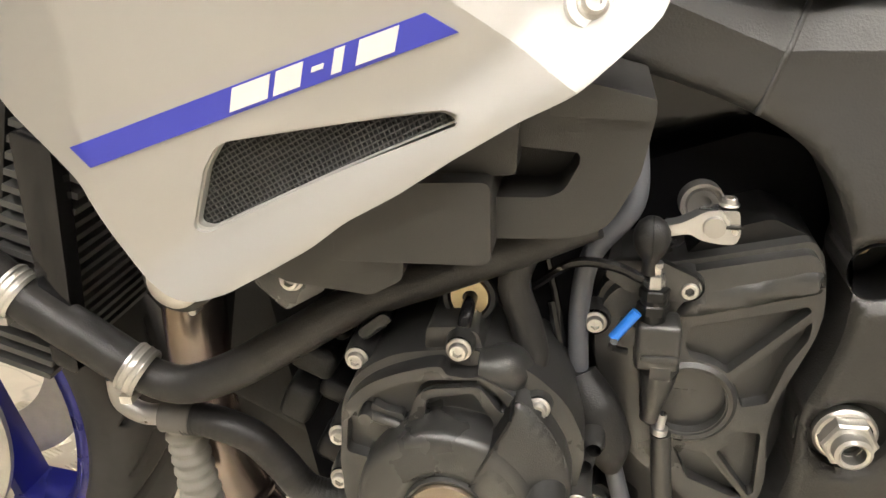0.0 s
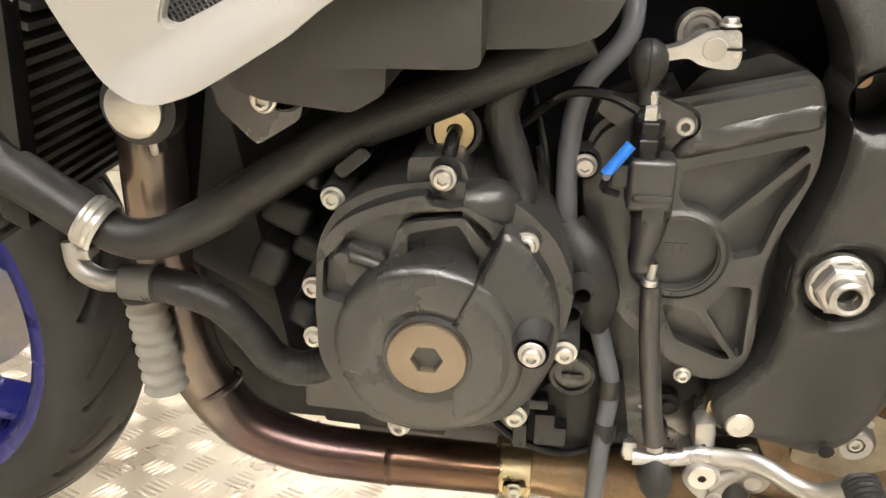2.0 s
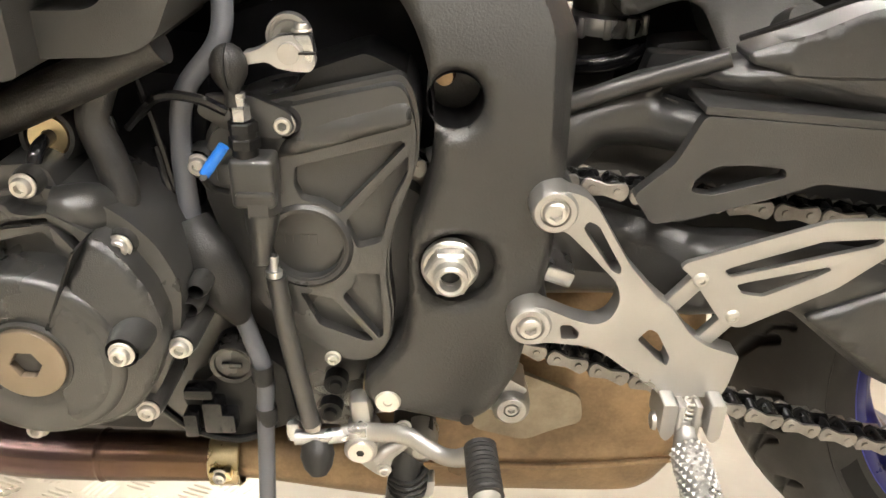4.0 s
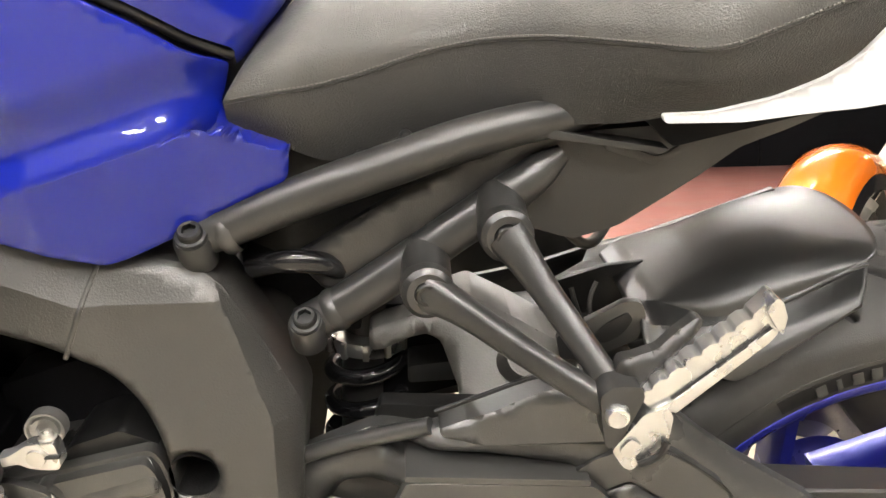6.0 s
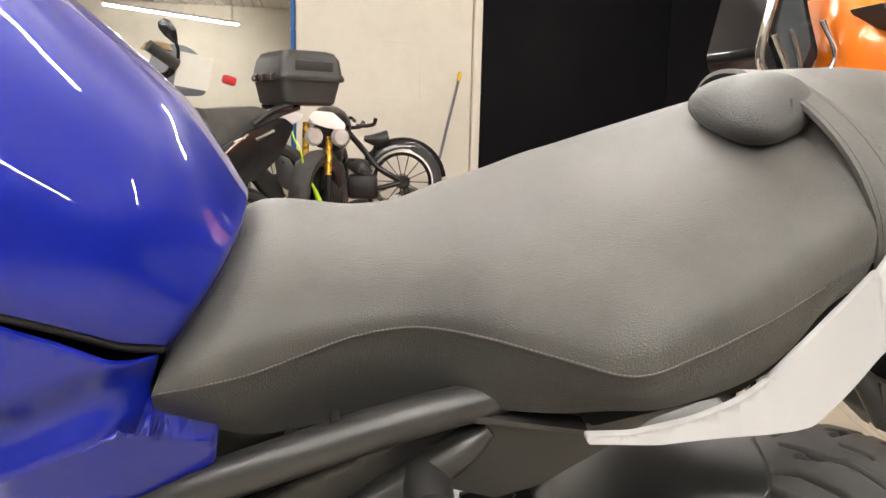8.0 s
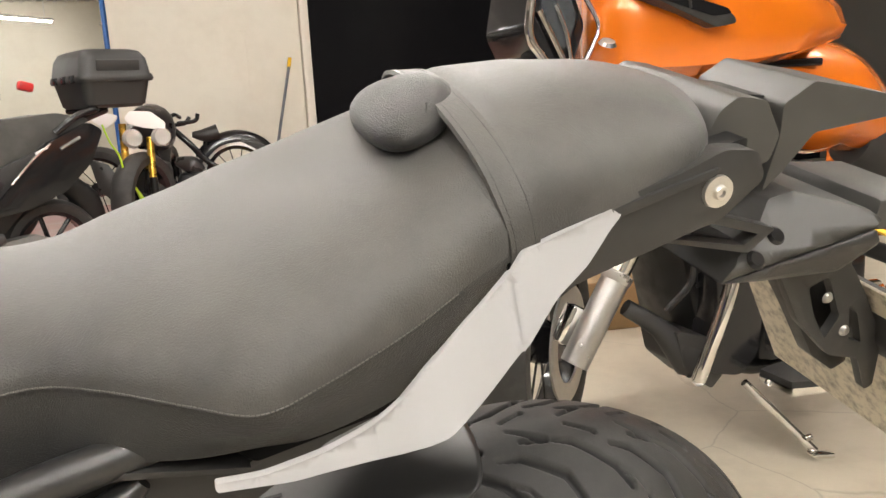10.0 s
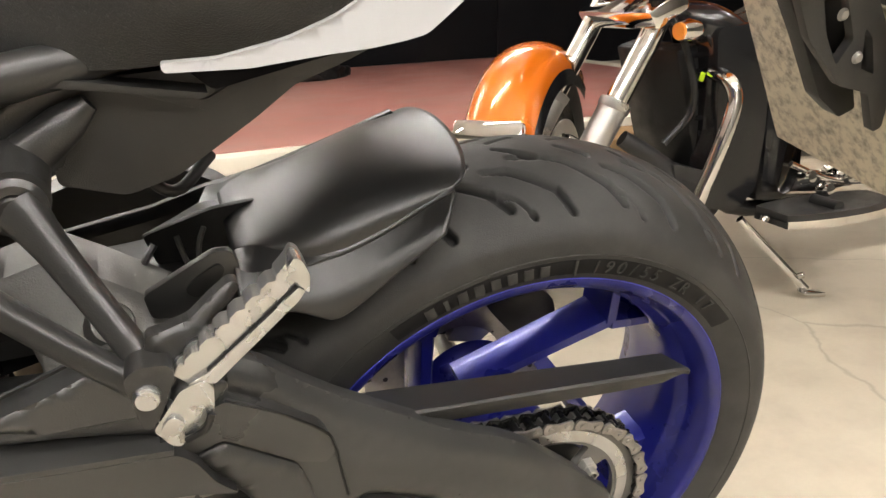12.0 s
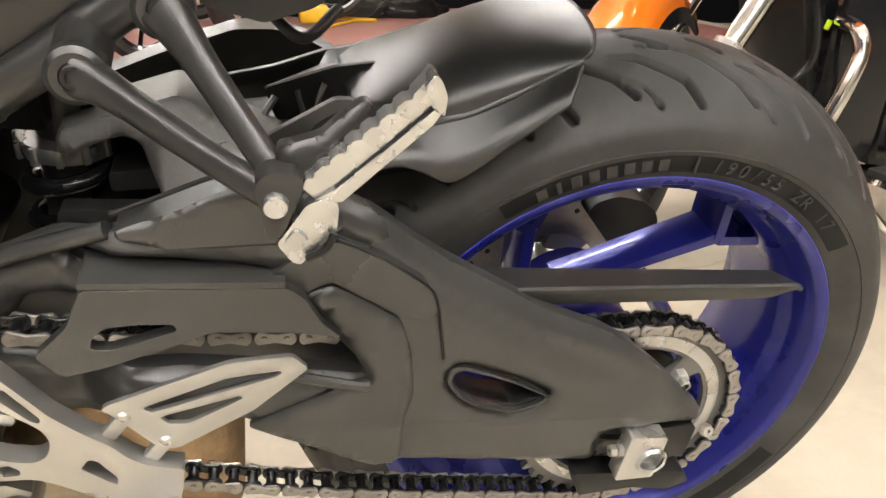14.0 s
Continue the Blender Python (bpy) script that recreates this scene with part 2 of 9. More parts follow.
nt.links.new(_mix.outputs[1], _vo.inputs["Vector"])
_mr = nt.nodes.new("ShaderNodeMapRange")
_mr.inputs["From Max"].default_value, _mr.inputs["To Min"].default_value = 0.003, 0.72
nt.links.new(_vo.outputs["Distance"], _mr.inputs["Value"])
_sc = nt.nodes.new("ShaderNodeVectorMath")
_sc.operation = "SCALE"
nt.links.new(_src, _sc.inputs[0])
nt.links.new(_mr.outputs[0], _sc.inputs["Scale"])
nt.links.new(_sc.outputs[0], _bsdf.inputs["Base Color"])
nt = M["tyre"].node_tree       # dust on the worn crown; grooves darkened by depth: clean rubber and painted-in shade
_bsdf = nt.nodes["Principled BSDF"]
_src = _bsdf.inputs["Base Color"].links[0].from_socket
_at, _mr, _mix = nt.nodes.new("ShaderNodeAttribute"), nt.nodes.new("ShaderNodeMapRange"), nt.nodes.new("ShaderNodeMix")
_at.attribute_name = "groove_depth"
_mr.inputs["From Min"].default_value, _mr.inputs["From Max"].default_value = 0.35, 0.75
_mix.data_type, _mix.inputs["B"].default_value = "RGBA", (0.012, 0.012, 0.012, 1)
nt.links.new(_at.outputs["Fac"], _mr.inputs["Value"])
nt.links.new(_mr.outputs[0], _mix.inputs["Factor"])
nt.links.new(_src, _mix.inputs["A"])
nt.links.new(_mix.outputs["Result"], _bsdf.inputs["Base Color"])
M["redfloor"] = mat("red_floor_paint", (0.40, 0.175, 0.15), 0.5, 0, 0.12, 3, 0.2, 200, 0.1, dirt=(0.30, 0.20, 0.17), damount=0.5, dscale=4)
M["tread"] = mat("aluminium_tread_plate", (0.60, 0.545, 0.44), 0.34, 0.7, 0.12, 9, 0.3, 500, 0.1, dirt=(0.40, 0.35, 0.27), damount=0.25, dscale=9)
M["ceiling"] = mat("white_profiled_sheet", (0.74, 0.70, 0.65), 0.55, 0, 0.05, 2, 0, 400)
M["wood"] = mat("brown_plywood", (0.30, 0.19, 0.09), 0.6, 0, 0.25, 6, 0.3, 200)
M["bluepipe"] = mat("blue_painted_pipe", (0.03, 0.15, 0.50), 0.4, 0, 0.08, 9)
M["tube"] = glow("led_tube", (1.0, 0.955, 0.90), TUBE_POWER)
M["casing"] = mat("white_lamp_casing", (0.75, 0.74, 0.72), 0.5, 0, 0.03, 6)

# ---- mesh helpers ----


def finish(name, bm, material, sharp=38):
    bmesh.ops.recalc_face_normals(bm, faces=bm.faces)
    lim = radians(sharp)
    for f in bm.faces:
        f.smooth = True
    for e in bm.edges:
        if len(e.link_faces) == 2 and e.calc_face_angle(0) > lim:
            e.smooth = False
    me = bpy.data.meshes.new(name)
    bm.to_mesh(me)
    bm.free()
    if material:
        me.materials.append(material)
    soft = me.attributes.get("soft_normal")
    if soft:
        flat = np.zeros(len(me.loops) * 3, dtype=np.float32)
        soft.data.foreach_get("vector", flat)
        me.attributes.remove(soft)
        me.normals_split_custom_set(flat.reshape(-1, 3).tolist())
    return me


def part(name, bm, material, parent=None, label="", sharp=38):
    """Links a bmesh as one mesh object under a thing or a part."""
    ob = new(name, finish(name, bm, material, sharp))
    ob.parent = parent
    if label:
        ob["label"] = label
    return ob


def shared(name, me, parent, m):
    ob = new(name, me)
    ob.parent = parent
    ob.matrix_basis = m
    return ob


def empty(name, m=None):
    ob = new(name)
    ob.empty_display_size = 0.05
    if m:
        ob.matrix_basis = m
    return ob


def fillet(pts, r=0.004, n=4):
    """Rounds the corners of a closed outline of (x, z); a third number is a corner's own radius."""
    out, k = [], len(pts)
    for i in range(k):
        p = Vector(pts[i][:2])
        a, b = Vector(pts[i - 1][:2]), Vector(pts[(i + 1) % k][:2])
        rr = pts[i][2] if len(pts[i]) > 2 else r
        da, db = (a - p), (b - p)
        d = min(rr, 0.46 * da.length, 0.46 * db.length)
        s, e = p + da.normalized() * d, p + db.normalized() * d
        for j in range(n + 1):
            t = j / n
            out.append(tuple(s * (1 - t) ** 2 + p * 2 * t * (1 - t) + e * t * t))
    return out


def circle(x, z, r, n=24):
    return [(x + r * math.cos(2 * math.pi * i / n), z + r * math.sin(2 * math.pi * i / n)) for i in range(n)]


def prism(pts, y0, y1, bev=0.002, holes=(), r=0.004, bm=None, seg=2):
    """An outline in the side plane, solid from y0 (near) to y1 (far), with rounded near edges and holes through it."""
    own = bmesh.new()
    edges = []
    for loop in [fillet(pts, r) if r else pts] + [h for h in holes]:
        vs = [own.verts.new((p[0], y0, p[1])) for p in loop]
        edges += [own.edges.new((vs[i - 1], vs[i])) for i in range(len(vs))]
    bmesh.ops.triangle_fill(own, use_beauty=True, edges=edges)
    ext = bmesh.ops.extrude_face_region(own, geom=list(own.faces))
    moved = [g for g in ext["geom"] if isinstance(g, bmesh.types.BMVert)]
    bmesh.ops.translate(own, verts=moved, vec=(0, y1 - y0, 0))
    bmesh.ops.recalc_face_normals(own, faces=own.faces)
    if bev:
        rim = [e for e in own.edges if len(e.link_faces) == 2 and e.calc_face_angle(0) > 1.0 and abs(e.verts[0].co.y - y0) < 1e-6 and abs(e.verts[1].co.y - y0) < 1e-6]
        bmesh.ops.bevel(own, geom=rim, offset=bev, segments=seg, profile=0.5, affect="EDGES", clamp_overlap=True)
    return join(bm, own)


def join(bm, own):
    if bm is None:
        return own
    me = bpy.data.meshes.new("joined")
    own.to_mesh(me)
    own.free()
    bm.from_mesh(me)
    bpy.data.meshes.remove(me)
    return bm


def edge_gap(p, loops):
    """Distance from points (n, 2) to the nearest outline."""
    best = np.full(len(p), 1e9)
    for loop in loops:
        a = np.array([q[:2] for q in loop])
        b = np.roll(a, -1, axis=0)
        for s, e in zip(a, b):
            d = e - s
            t = np.clip(((p - s) @ d) / max(d @ d, 1e-12), 0, 1)
            best = np.minimum(best, np.linalg.norm(p - s - t[:, None] * d, axis=1))
    return best


def panel(pts, yf, thick=0.006, cell=0.01, holes=(), r=0.006, roll=0.008, drop=0.006, lift=0.0, folds=()):
    """A curved cover: an outline whose near face follows yf(x, z), with edges that roll away over `roll`."""
    loop = fillet(pts, r) if r else pts
    bm = prism(loop, 0.0, thick, 0, holes, 0)
    xs, zs = [p[0] for p in loop], [p[1] for p in loop]
    for axis, lo, hi in (((1, 0, 0), min(xs), max(xs)), ((0, 0, 1), min(zs), max(zs))):
        k = int((hi - lo) / cell)
        for i in range(1, k + 1):
            c = lo + (hi - lo) * i / (k + 1)
            bmesh.ops.bisect_plane(bm, geom=bm.verts[:] + bm.edges[:] + bm.faces[:], plane_co=Vector(axis) * c, plane_no=axis, dist=1e-5)
    for p, q in folds:
        bmesh.ops.bisect_plane(bm, geom=bm.verts[:] + bm.edges[:] + bm.faces[:], plane_co=(p[0], 0, p[1]), plane_no=(q[1] - p[1], 0, p[0] - q[0]), dist=1e-5)
    bmesh.ops.triangulate(bm, faces=[f for f in bm.faces if len(f.verts) > 4])
    bm.verts.ensure_lookup_table()
    co = np.array([v.co[:] for v in bm.verts])
    gap = edge_gap(co[:, [0, 2]], [loop, *holes])
    fall = drop * np.clip(1 - gap / roll, 0, 1) ** 2 if roll else 0 * gap
    for v, c, f in zip(bm.verts, co, fall):
        near = c[1] < thick / 2
        v.co.y = yf(c[0], c[2]) + (f - lift if near else thick + f * 0.5)
    # shading follows the surface itself, not the cut of its triangles
    lay = bm.loops.layers.float_vector.new("soft_normal")
    bm.faces.ensure_lookup_table()
    front = {v.index for v, c in zip(bm.verts, co) if c[1] < thick / 2}
    loops, pos = [], []
    for f in bm.faces:
        if all(v.index in front for v in f.verts):
            m = f.calc_center_median()
            for l in f.loops:
                p = l.vert.co.lerp(m, 0.12)
                loops.append(l)
                pos.append((p.x, p.z))
    if pos:
        pos, e = np.array(pos), 2e-4

        def height(p):
            g = edge_gap(p, [loop, *holes])
            base = np.array([yf(a, b) for a, b in p])
            return base + (drop * np.clip(1 - g / roll, 0, 1) ** 2 if roll else 0)

        h0, hx, hz = height(pos), height(pos + [e, 0]), height(pos + [0, e])
        for l, a, b in zip(loops, (hx - h0) / e, (hz - h0) / e):
            l[lay] = Vector((a, -1, b)).normalized()
    return bm


def smooth_path(pts, steps=6, closed=False):
    P = [Vector(p) for p in pts]
    n = len(P)
    out = []
    for i in range(n if closed else n - 1):
        p0 = P[(i - 1) % n] if closed or i else P[0] * 2 - P[1]
        p1, p2 = P[i], P[(i + 1) % n]
        p3 = P[(i + 2) % n] if closed or i + 2 < n else P[-1] * 2 - P[-2]
        for k in range(steps):
            t = k / steps
            out.append(0.5 * (2 * p1 + (p2 - p0) * t + (2 * p0 - 5 * p1 + 4 * p2 - p3) * t * t + (3 * p1 - p0 - 3 * p2 + p3) * t ** 3))
    if not closed:
        out.append(P[-1])
    return out


def tube(path, r, n=14, steps=6, bm=None, flat=1.0, ribs=0.0, rib_n=0, closed=False, shape=None):
    """A round (or flattened, or shaped) bar along a smooth path; r is one radius or one for each given point."""
    own = bmesh.new()
    section = shape or [(math.cos(2 * math.pi * j / n), flat * math.sin(2 * math.pi * j / n)) for j in range(n)]
    n = len(section)
    P = smooth_path(path, steps, closed) if steps > 1 else [Vector(p) for p in path]
    rs = r if isinstance(r, (list, tuple)) else [r] * len(path)
    up, rings = None, []
    for i, p in enumerate(P):
        if closed:
            t = (P[(i + 1) % len(P)] - P[i - 1]).normalized()
        else:
            t = (P[min(i + 1, len(P) - 1)] - P[max(i - 1, 0)]).normalized()
        if up is None:
            up = t.cross(Vector((0, 1, 0)))
            up = up.normalized() if up.length > 0.1 else t.cross(Vector((1, 0, 0))).normalized()
        up = (up - t * up.dot(t)).normalized()
        side = t.cross(up)
        u = i / max(len(P) - 1, 1) * (len(rs) - 1)
        k = min(int(u), len(rs) - 2) if len(rs) > 1 else 0
        rad = rs[k] + (rs[min(k + 1, len(rs) - 1)] - rs[k]) * (u - k)
        if ribs:
            rad += ribs * (0.5 + 0.5 * math.cos(2 * math.pi * rib_n * i / (len(P) - 1)))
        rings.append([own.verts.new(p + up * rad * a + side * rad * b) for a, b in section])
    m = len(rings)
    for i in range(m if closed else m - 1):
        for j in range(n):
            own.faces.new((rings[i][j], rings[i][(j + 1) % n], rings[(i + 1) % m][(j + 1) % n], rings[(i + 1) % m][j]))
    if not closed:
        own.faces.new(rings[0][::-1])
        own.faces.new(rings[-1])
    return join(bm, own)


def frame_of(axis):
    return Vector(axis).normalized().to_track_quat("Z", "Y").to_matrix().to_4x4()


def lathe(profile, centre=(0, 0, 0), axis=(0, -1, 0), n=28, bm=None, closed=False):
    """Turns (radius, height) about an axis through centre."""
    own = bmesh.new()
    m = Matrix.Translation(centre) @ frame_of(axis)
    rings = []
    for rad, h in profile:
        if rad < 1e-6:
            rings.append([own.verts.new(m @ Vector((0, 0, h)))])
        else:
            rings.append([own.verts.new(m @ Vector((rad * math.cos(2 * math.pi * j / n), rad * math.sin(2 * math.pi * j / n), h))) for j in range(n)])
    k = len(rings)
    for i in range(k if closed else k - 1):
        a, b = rings[i], rings[(i + 1) % k]
        for j in range(n):
            if len(a) == 1 and len(b) == 1:
                continue
            if len(a) == 1:
                own.faces.new((a[0], b[j], b[(j + 1) % n]))
            elif len(b) == 1:
                own.faces.new((a[j], b[0], a[(j + 1) % n]))
            else:
                own.faces.new((a[j], a[(j + 1) % n], b[(j + 1) % n], b[j]))
    return join(bm, own)


def box(c, s, bev=0.003, rot=(0, 0, 0), bm=None, seg=2):
    own = bmesh.new()
    bmesh.ops.create_cube(own, size=1, matrix=pose(*c, *rot) @ Matrix.Diagonal((*s, 1)))
    if bev:
        bmesh.ops.bevel(own, geom=own.edges[:], offset=bev, segments=seg, profile=0.5, affect="EDGES", clamp_overlap=True)
    return join(bm, own)


def loft(rows, caps=True, wrap=False, bm=None):
    own = bmesh.new()
    R = [[own.verts.new(p) for p in row] for row in rows]
    n = len(R[0])
    for i in range(len(R) - 1):
        for j in range(n if wrap else n - 1):
            own.faces.new((R[i][j], R[i][(j + 1) % n], R[i + 1][(j + 1) % n], R[i + 1][j]))
    if caps:
        own.faces.new(R[0][::-1])
        own.faces.new(R[-1])
    bmesh.ops.remove_doubles(own, verts=own.verts, dist=1e-5)
    return join(bm, own)


def interp(x, table, col):
    return float(np.interp(x, [r[0] for r in table], [r[col] for r in table]))


def eased(table, n=8):
    """Fills a table of rows with a smooth curve through them."""
    cols = [[p.y for p in smooth_path([(r[0], r[c], 0) for r in table], n)] for c in range(1, len(table[0]))]
    xs = [p.x for p in smooth_path([(r[0], r[1], 0) for r in table], n)]
    return list(zip(xs, *cols))


def step(t):
    t = min(max(t, 0.0), 1.0)
    return t * t * (3 - 2 * t)


def socket_bolt(r, h, hexr, bm=None):
    """A flanged cap screw along +z: washer face, head, hexagon recess."""
    own = lathe([(0, 0), (r * 1.36, 0), (r * 1.38, h * 0.14), (r * 1.30, h * 0.26), (r * 1.04, h * 0.34), (r, h * 0.85), (r * 0.86, h), (hexr * 1.2, h)], axis=(0, 0, 1), n=24)
    ring = [e for e in own.edges if len(e.link_faces) == 1]
    if ring:
        own2 = bmesh.ops.extrude_edge_only(own, edges=ring)
        vs = [g for g in own2["geom"] if isinstance(g, bmesh.types.BMVert)]
        for v in vs:
            a = math.atan2(v.co.y, v.co.x)
            k = hexr / max(abs(math.cos((a + math.pi / 6) % (math.pi / 3) - math.pi / 6)), 0.5)
            v.co.x, v.co.y = k * math.cos(a), k * math.sin(a)
        ring = [e for e in own.edges if len(e.link_faces) == 1]
        own2 = bmesh.ops.extrude_edge_only(own, edges=ring)
        vs = [g for g in own2["geom"] if isinstance(g, bmesh.types.BMVert)]
        for v in vs:
            v.co.z -= h * 0.6
        ring = [e for e in own.edges if len(e.link_faces) == 1]
        bmesh.ops.holes_fill(own, edges=ring, sides=40)
    return join(bm, own)


BOLT = {k: finish("bolt", socket_bolt(*v), M["steel"]) for k, v in dict(m5=(0.0040, 0.0042, 0.0020), m6=(0.0051, 0.0052, 0.0025), m8=(0.0070, 0.0062, 0.0036)).items()}
BOLT_DARK = finish("bolt", socket_bolt(0.0075, 0.007, 0.0042), M["dark"])
ALONG = frame_of((0, -1, 0))


def bolt(kind, x, y, z, parent, axis=None, name="bolt"):
    me = BOLT_DARK if kind == "dark" else BOLT[kind]
    return shared(name, me, parent, Matrix.Translation((x, y, z)) @ (frame_of(axis) if axis else ALONG))


def hexnut(r, h, bore, axis=(0, -1, 0), c=(0, 0, 0), bm=None):
    own = lathe([(bore, 0), (r, 0), (r, h * 0.85), (r * 0.9, h), (bore, h)], c, axis, 6)
    return join(bm, own)

# ---- room ----
X0, X1, Y0, Y1, H = -6.0, 7.0, -4.5, 17.5, 3.3


def slab(name, lo, hi, material, bev=0):
    c = [(a + b) / 2 for a, b in zip(lo, hi)]
    s = [b - a for a, b in zip(lo, hi)]
    return tagged(part(name, box(c, s, bev), material), kind="structure")


tagged(slab("floor", (X0 - 0.2, Y0 - 0.2, -0.2), (X1 + 0.2, Y1 + 0.2, 0), M["floor"]), "pale sealed concrete floor with stains and fine cracks", "floor")
for nm, lo, hi in (("wall_north", (X0, Y1, 0), (X1, Y1 + 0.2, H)), ("wall_south", (X0, Y0 - 0.2, 0), (X1, Y0, H)),
                   ("wall_west", (X0 - 0.2, Y0, 0), (X0, Y1, H)), ("wall_east", (X1, Y0, 0), (X1 + 0.2, Y1, H))):
    tagged(slab(nm, lo, hi, M["wall"] if nm == "wall_north" else M["greywall"]), "cream painted workshop wall" if nm == "wall_north" else "unseen workshop wall, toned grey to cut bounced light", "wall")
# inner wall: cream end and black boards
WY = 6.6
tagged(slab("wall_inner", (-0.62, WY, 0), (0.98, WY + 0.2, H - 0.003), M["wall"], 0.01), "cream painted wall end with scuffs", "wall")
tagged(slab("wall_post", (0.985, WY - 0.06, 0), (1.06, WY + 0.2, H - 0.004), M["wall"], 0.006), "cream door post at the end of the wall", "post")
black = tagged(empty("wall_black", pose(0, 0, 0)), "row of tall matt black boards", "wall", kind="structure")
for i in range(4):
    part("board", box((1.98 + 1.82 * i - 0.0, WY + 0.02 + 0.012 * (i % 2), H / 2 - 0.01), (1.8, 0.06, H - 0.03), 0.004), M["board_gap_black"], black)
for k, (cx, cz, w, h) in enumerate(((0.35, 1.62, 0.36, 0.012), (0.50, 1.36, 0.012, 0.5), (0.22, 1.12, 0.3, 0.010))):
    tagged(part("trim", box((cx, WY - 0.004, cz), (w, 0.006, h), 0.001), M["wall"]), "faint raised strip on the cream wall", "trim", kind="structure")
# ceiling of profiled sheets with beams
bm = box(((X0 + X1) / 2, (Y0 + Y1) / 2, H + 0.1), (X1 - X0 + 0.4, Y1 - Y0 + 0.4, 0.16), 0)
for i in range(64):
    x = X0 + 0.1 + i * 0.2
    prof = [(x, H + 0.03), (x + 0.03, H - 0.02), (x + 0.09, H - 0.02), (x + 0.12, H + 0.03)]
    a = [bm.verts.new((p[0], Y0, p[1])) for p in prof]
    b = [bm.verts.new((p[0], Y1, p[1])) for p in prof]
    for j in range(3):
        bm.faces.new((a[j], a[j + 1], b[j + 1], b[j]))
tagged(part("ceiling", bm, M["ceiling"]), "off-white profiled steel sheet ceiling", "ceiling", kind="structure")
for i, y in enumerate((-2.0, 2.2, 5.0, 8.6, 11.2, 14.4)):
    bm = box((0.5, y, H - 0.10), (X1 - X0, 0.012, 0.2), 0)
    box((0.5, y, H - 0.20), (X1 - X0, 0.12, 0.012), 0, bm=bm)
    tagged(part("beam", bm, M["ceiling"]), "off-white steel ceiling beam", "beam", kind="structure")

# ---- lamps ----


def batten(m):
    root = empty("batten_lamp", m)
    part("casing", box((0, 0, 0.035), (1.52, 0.07, 0.05), 0.008), M["casing"], root)
    part("diffuser", tube([(-0.73, 0, 0), (0.73, 0, 0)], 0.022, 12, 1), M["tube"], root, "glowing white tube")
    for x in (-0.6, 0.6):
        part("hanger", box((x, 0, 0.305), (0.01, 0.01, 0.50), 0.001), M["casing"], root)
    return tagged(root, "lit white tube lamp hanging under the ceiling", "ceiling lamp", "ceiling tube lamps")


lamp = batten(pose(-0.2, -1.5, 2.75))
# only the far 48-degree pair is seen; other lamps are added, out of view
for x, y, yaw in ((-2.3, -1.5, 0), (1.9, -1.5, 0), (-0.1, 1.1, 0), (2.9, 0.6, 0), (-2.9, 1.4, 0), (-1.5, 3.4, 0), (1.4, 3.4, 0), (-2.51, 15.53, 48), (-3.53, 14.40, 48), (-4.4, 9.0, 8), (3.2, 8.6, 0), (-1.2, -3.0, 0), (0.9, -3.0, 0), (-0.3, -4.1, 0)):
    copy_thing(lamp, pose(x, y, 2.75, 0, 0, yaw))

# ---- tread plate under the front of the motorcycle ----
PLATE = pose(-0.775, 0.142, 0.004, 0, 0, 22)
plate = tagged(empty("tread_plate", PLATE), "bright aluminium five-bar tread plate lying on the floor", "tread plate")
SHEET = [(-1.5, -0.8), (0, -0.8), (0, 0), (0.13, 0), (0.13, 0.7), (-1.5, 0.7)]
bm = bmesh.new()
top = bm.faces.new([bm.verts.new((x, y, 0.002)) for x, y in SHEET])
ext = bmesh.ops.extrude_face_region(bm, geom=[top])
bmesh.ops.translate(bm, verts=[g for g in ext["geom"] if isinstance(g, bmesh.types.BMVert)], vec=(0, 0, -0.005))
part("sheet", bm, M["tread"], plate)


def tread_bar():
    rows = []
    for u, w, h in ((-0.0135, 0.0002, 0.0), (-0.010, 0.0019, 0.0011), (0.0, 0.0024, 0.0015), (0.010, 0.0019, 0.0011), (0.0135, 0.0002, 0.0)):
        rows.append([(u, -w, 0), (u, -w * 0.5, h), (u, w * 0.5, h), (u, w, 0)])
    return loft(rows, caps=False)


one = tread_bar()
one_me = bpy.data.meshes.new("one")
one.to_mesh(one_me)
one.free()
base_v = np.array([v.co[:] for v in one_me.vertices]) * 1.28
base_f = [tuple(p.vertices) for p in one_me.polygons]
bpy.data.meshes.remove(one_me)
V, F = [], []
P5 = 0.0520
for i in range(-28, 3):
    for j in range(-15, 14):
        if i > -1 and j < 1:
            continue
        ang = radians(45 if (i + j) % 2 else -45)
        c, s = math.cos(ang), math.sin(ang)
        for k in range(-2, 3):
            off = np.array([-s, c]) * k * 0.0085
            ln = 1.0 if abs(k) < 2 else 0.85
            p = np.stack([base_v[:, 0] * ln * c - base_v[:, 1] * s, base_v[:, 0] * ln * s + base_v[:, 1] * c, base_v[:, 2]], axis=1)
            p[:, 0] += i * P5 + off[0] + 0.012
            p[:, 1] += j * P5 + off[1] - 0.012
            n0 = len(V) * len(base_v)
            V.append(p)
            F += [tuple(n0 + q for q in f) for f in base_f]
me = bpy.data.meshes.new("raised_pattern")
me.from_pydata(np.concatenate(V).tolist(), [], F)
me.materials.append(M["tread"])
for p in me.polygons:
    p.use_smooth = True
ob = new("raised_pattern", me)
ob.parent, ob.location = plate, (0, 0, 0.002)
ob["kind"] = "stuff"

# ---- motorcycle: leaning on its side stand; its own x runs rearward from the rear axle, z up from the tyre's foot ----
LEAN_DEG = 13.08
bike = tagged(empty("motorcycle", pose(0, 0, 0.003, LEAN_DEG)), "blue and silver naked motorcycle leaning on its side stand", "motorcycle")


def B(p, y):
    return [(x, y, z) for x, z in p]


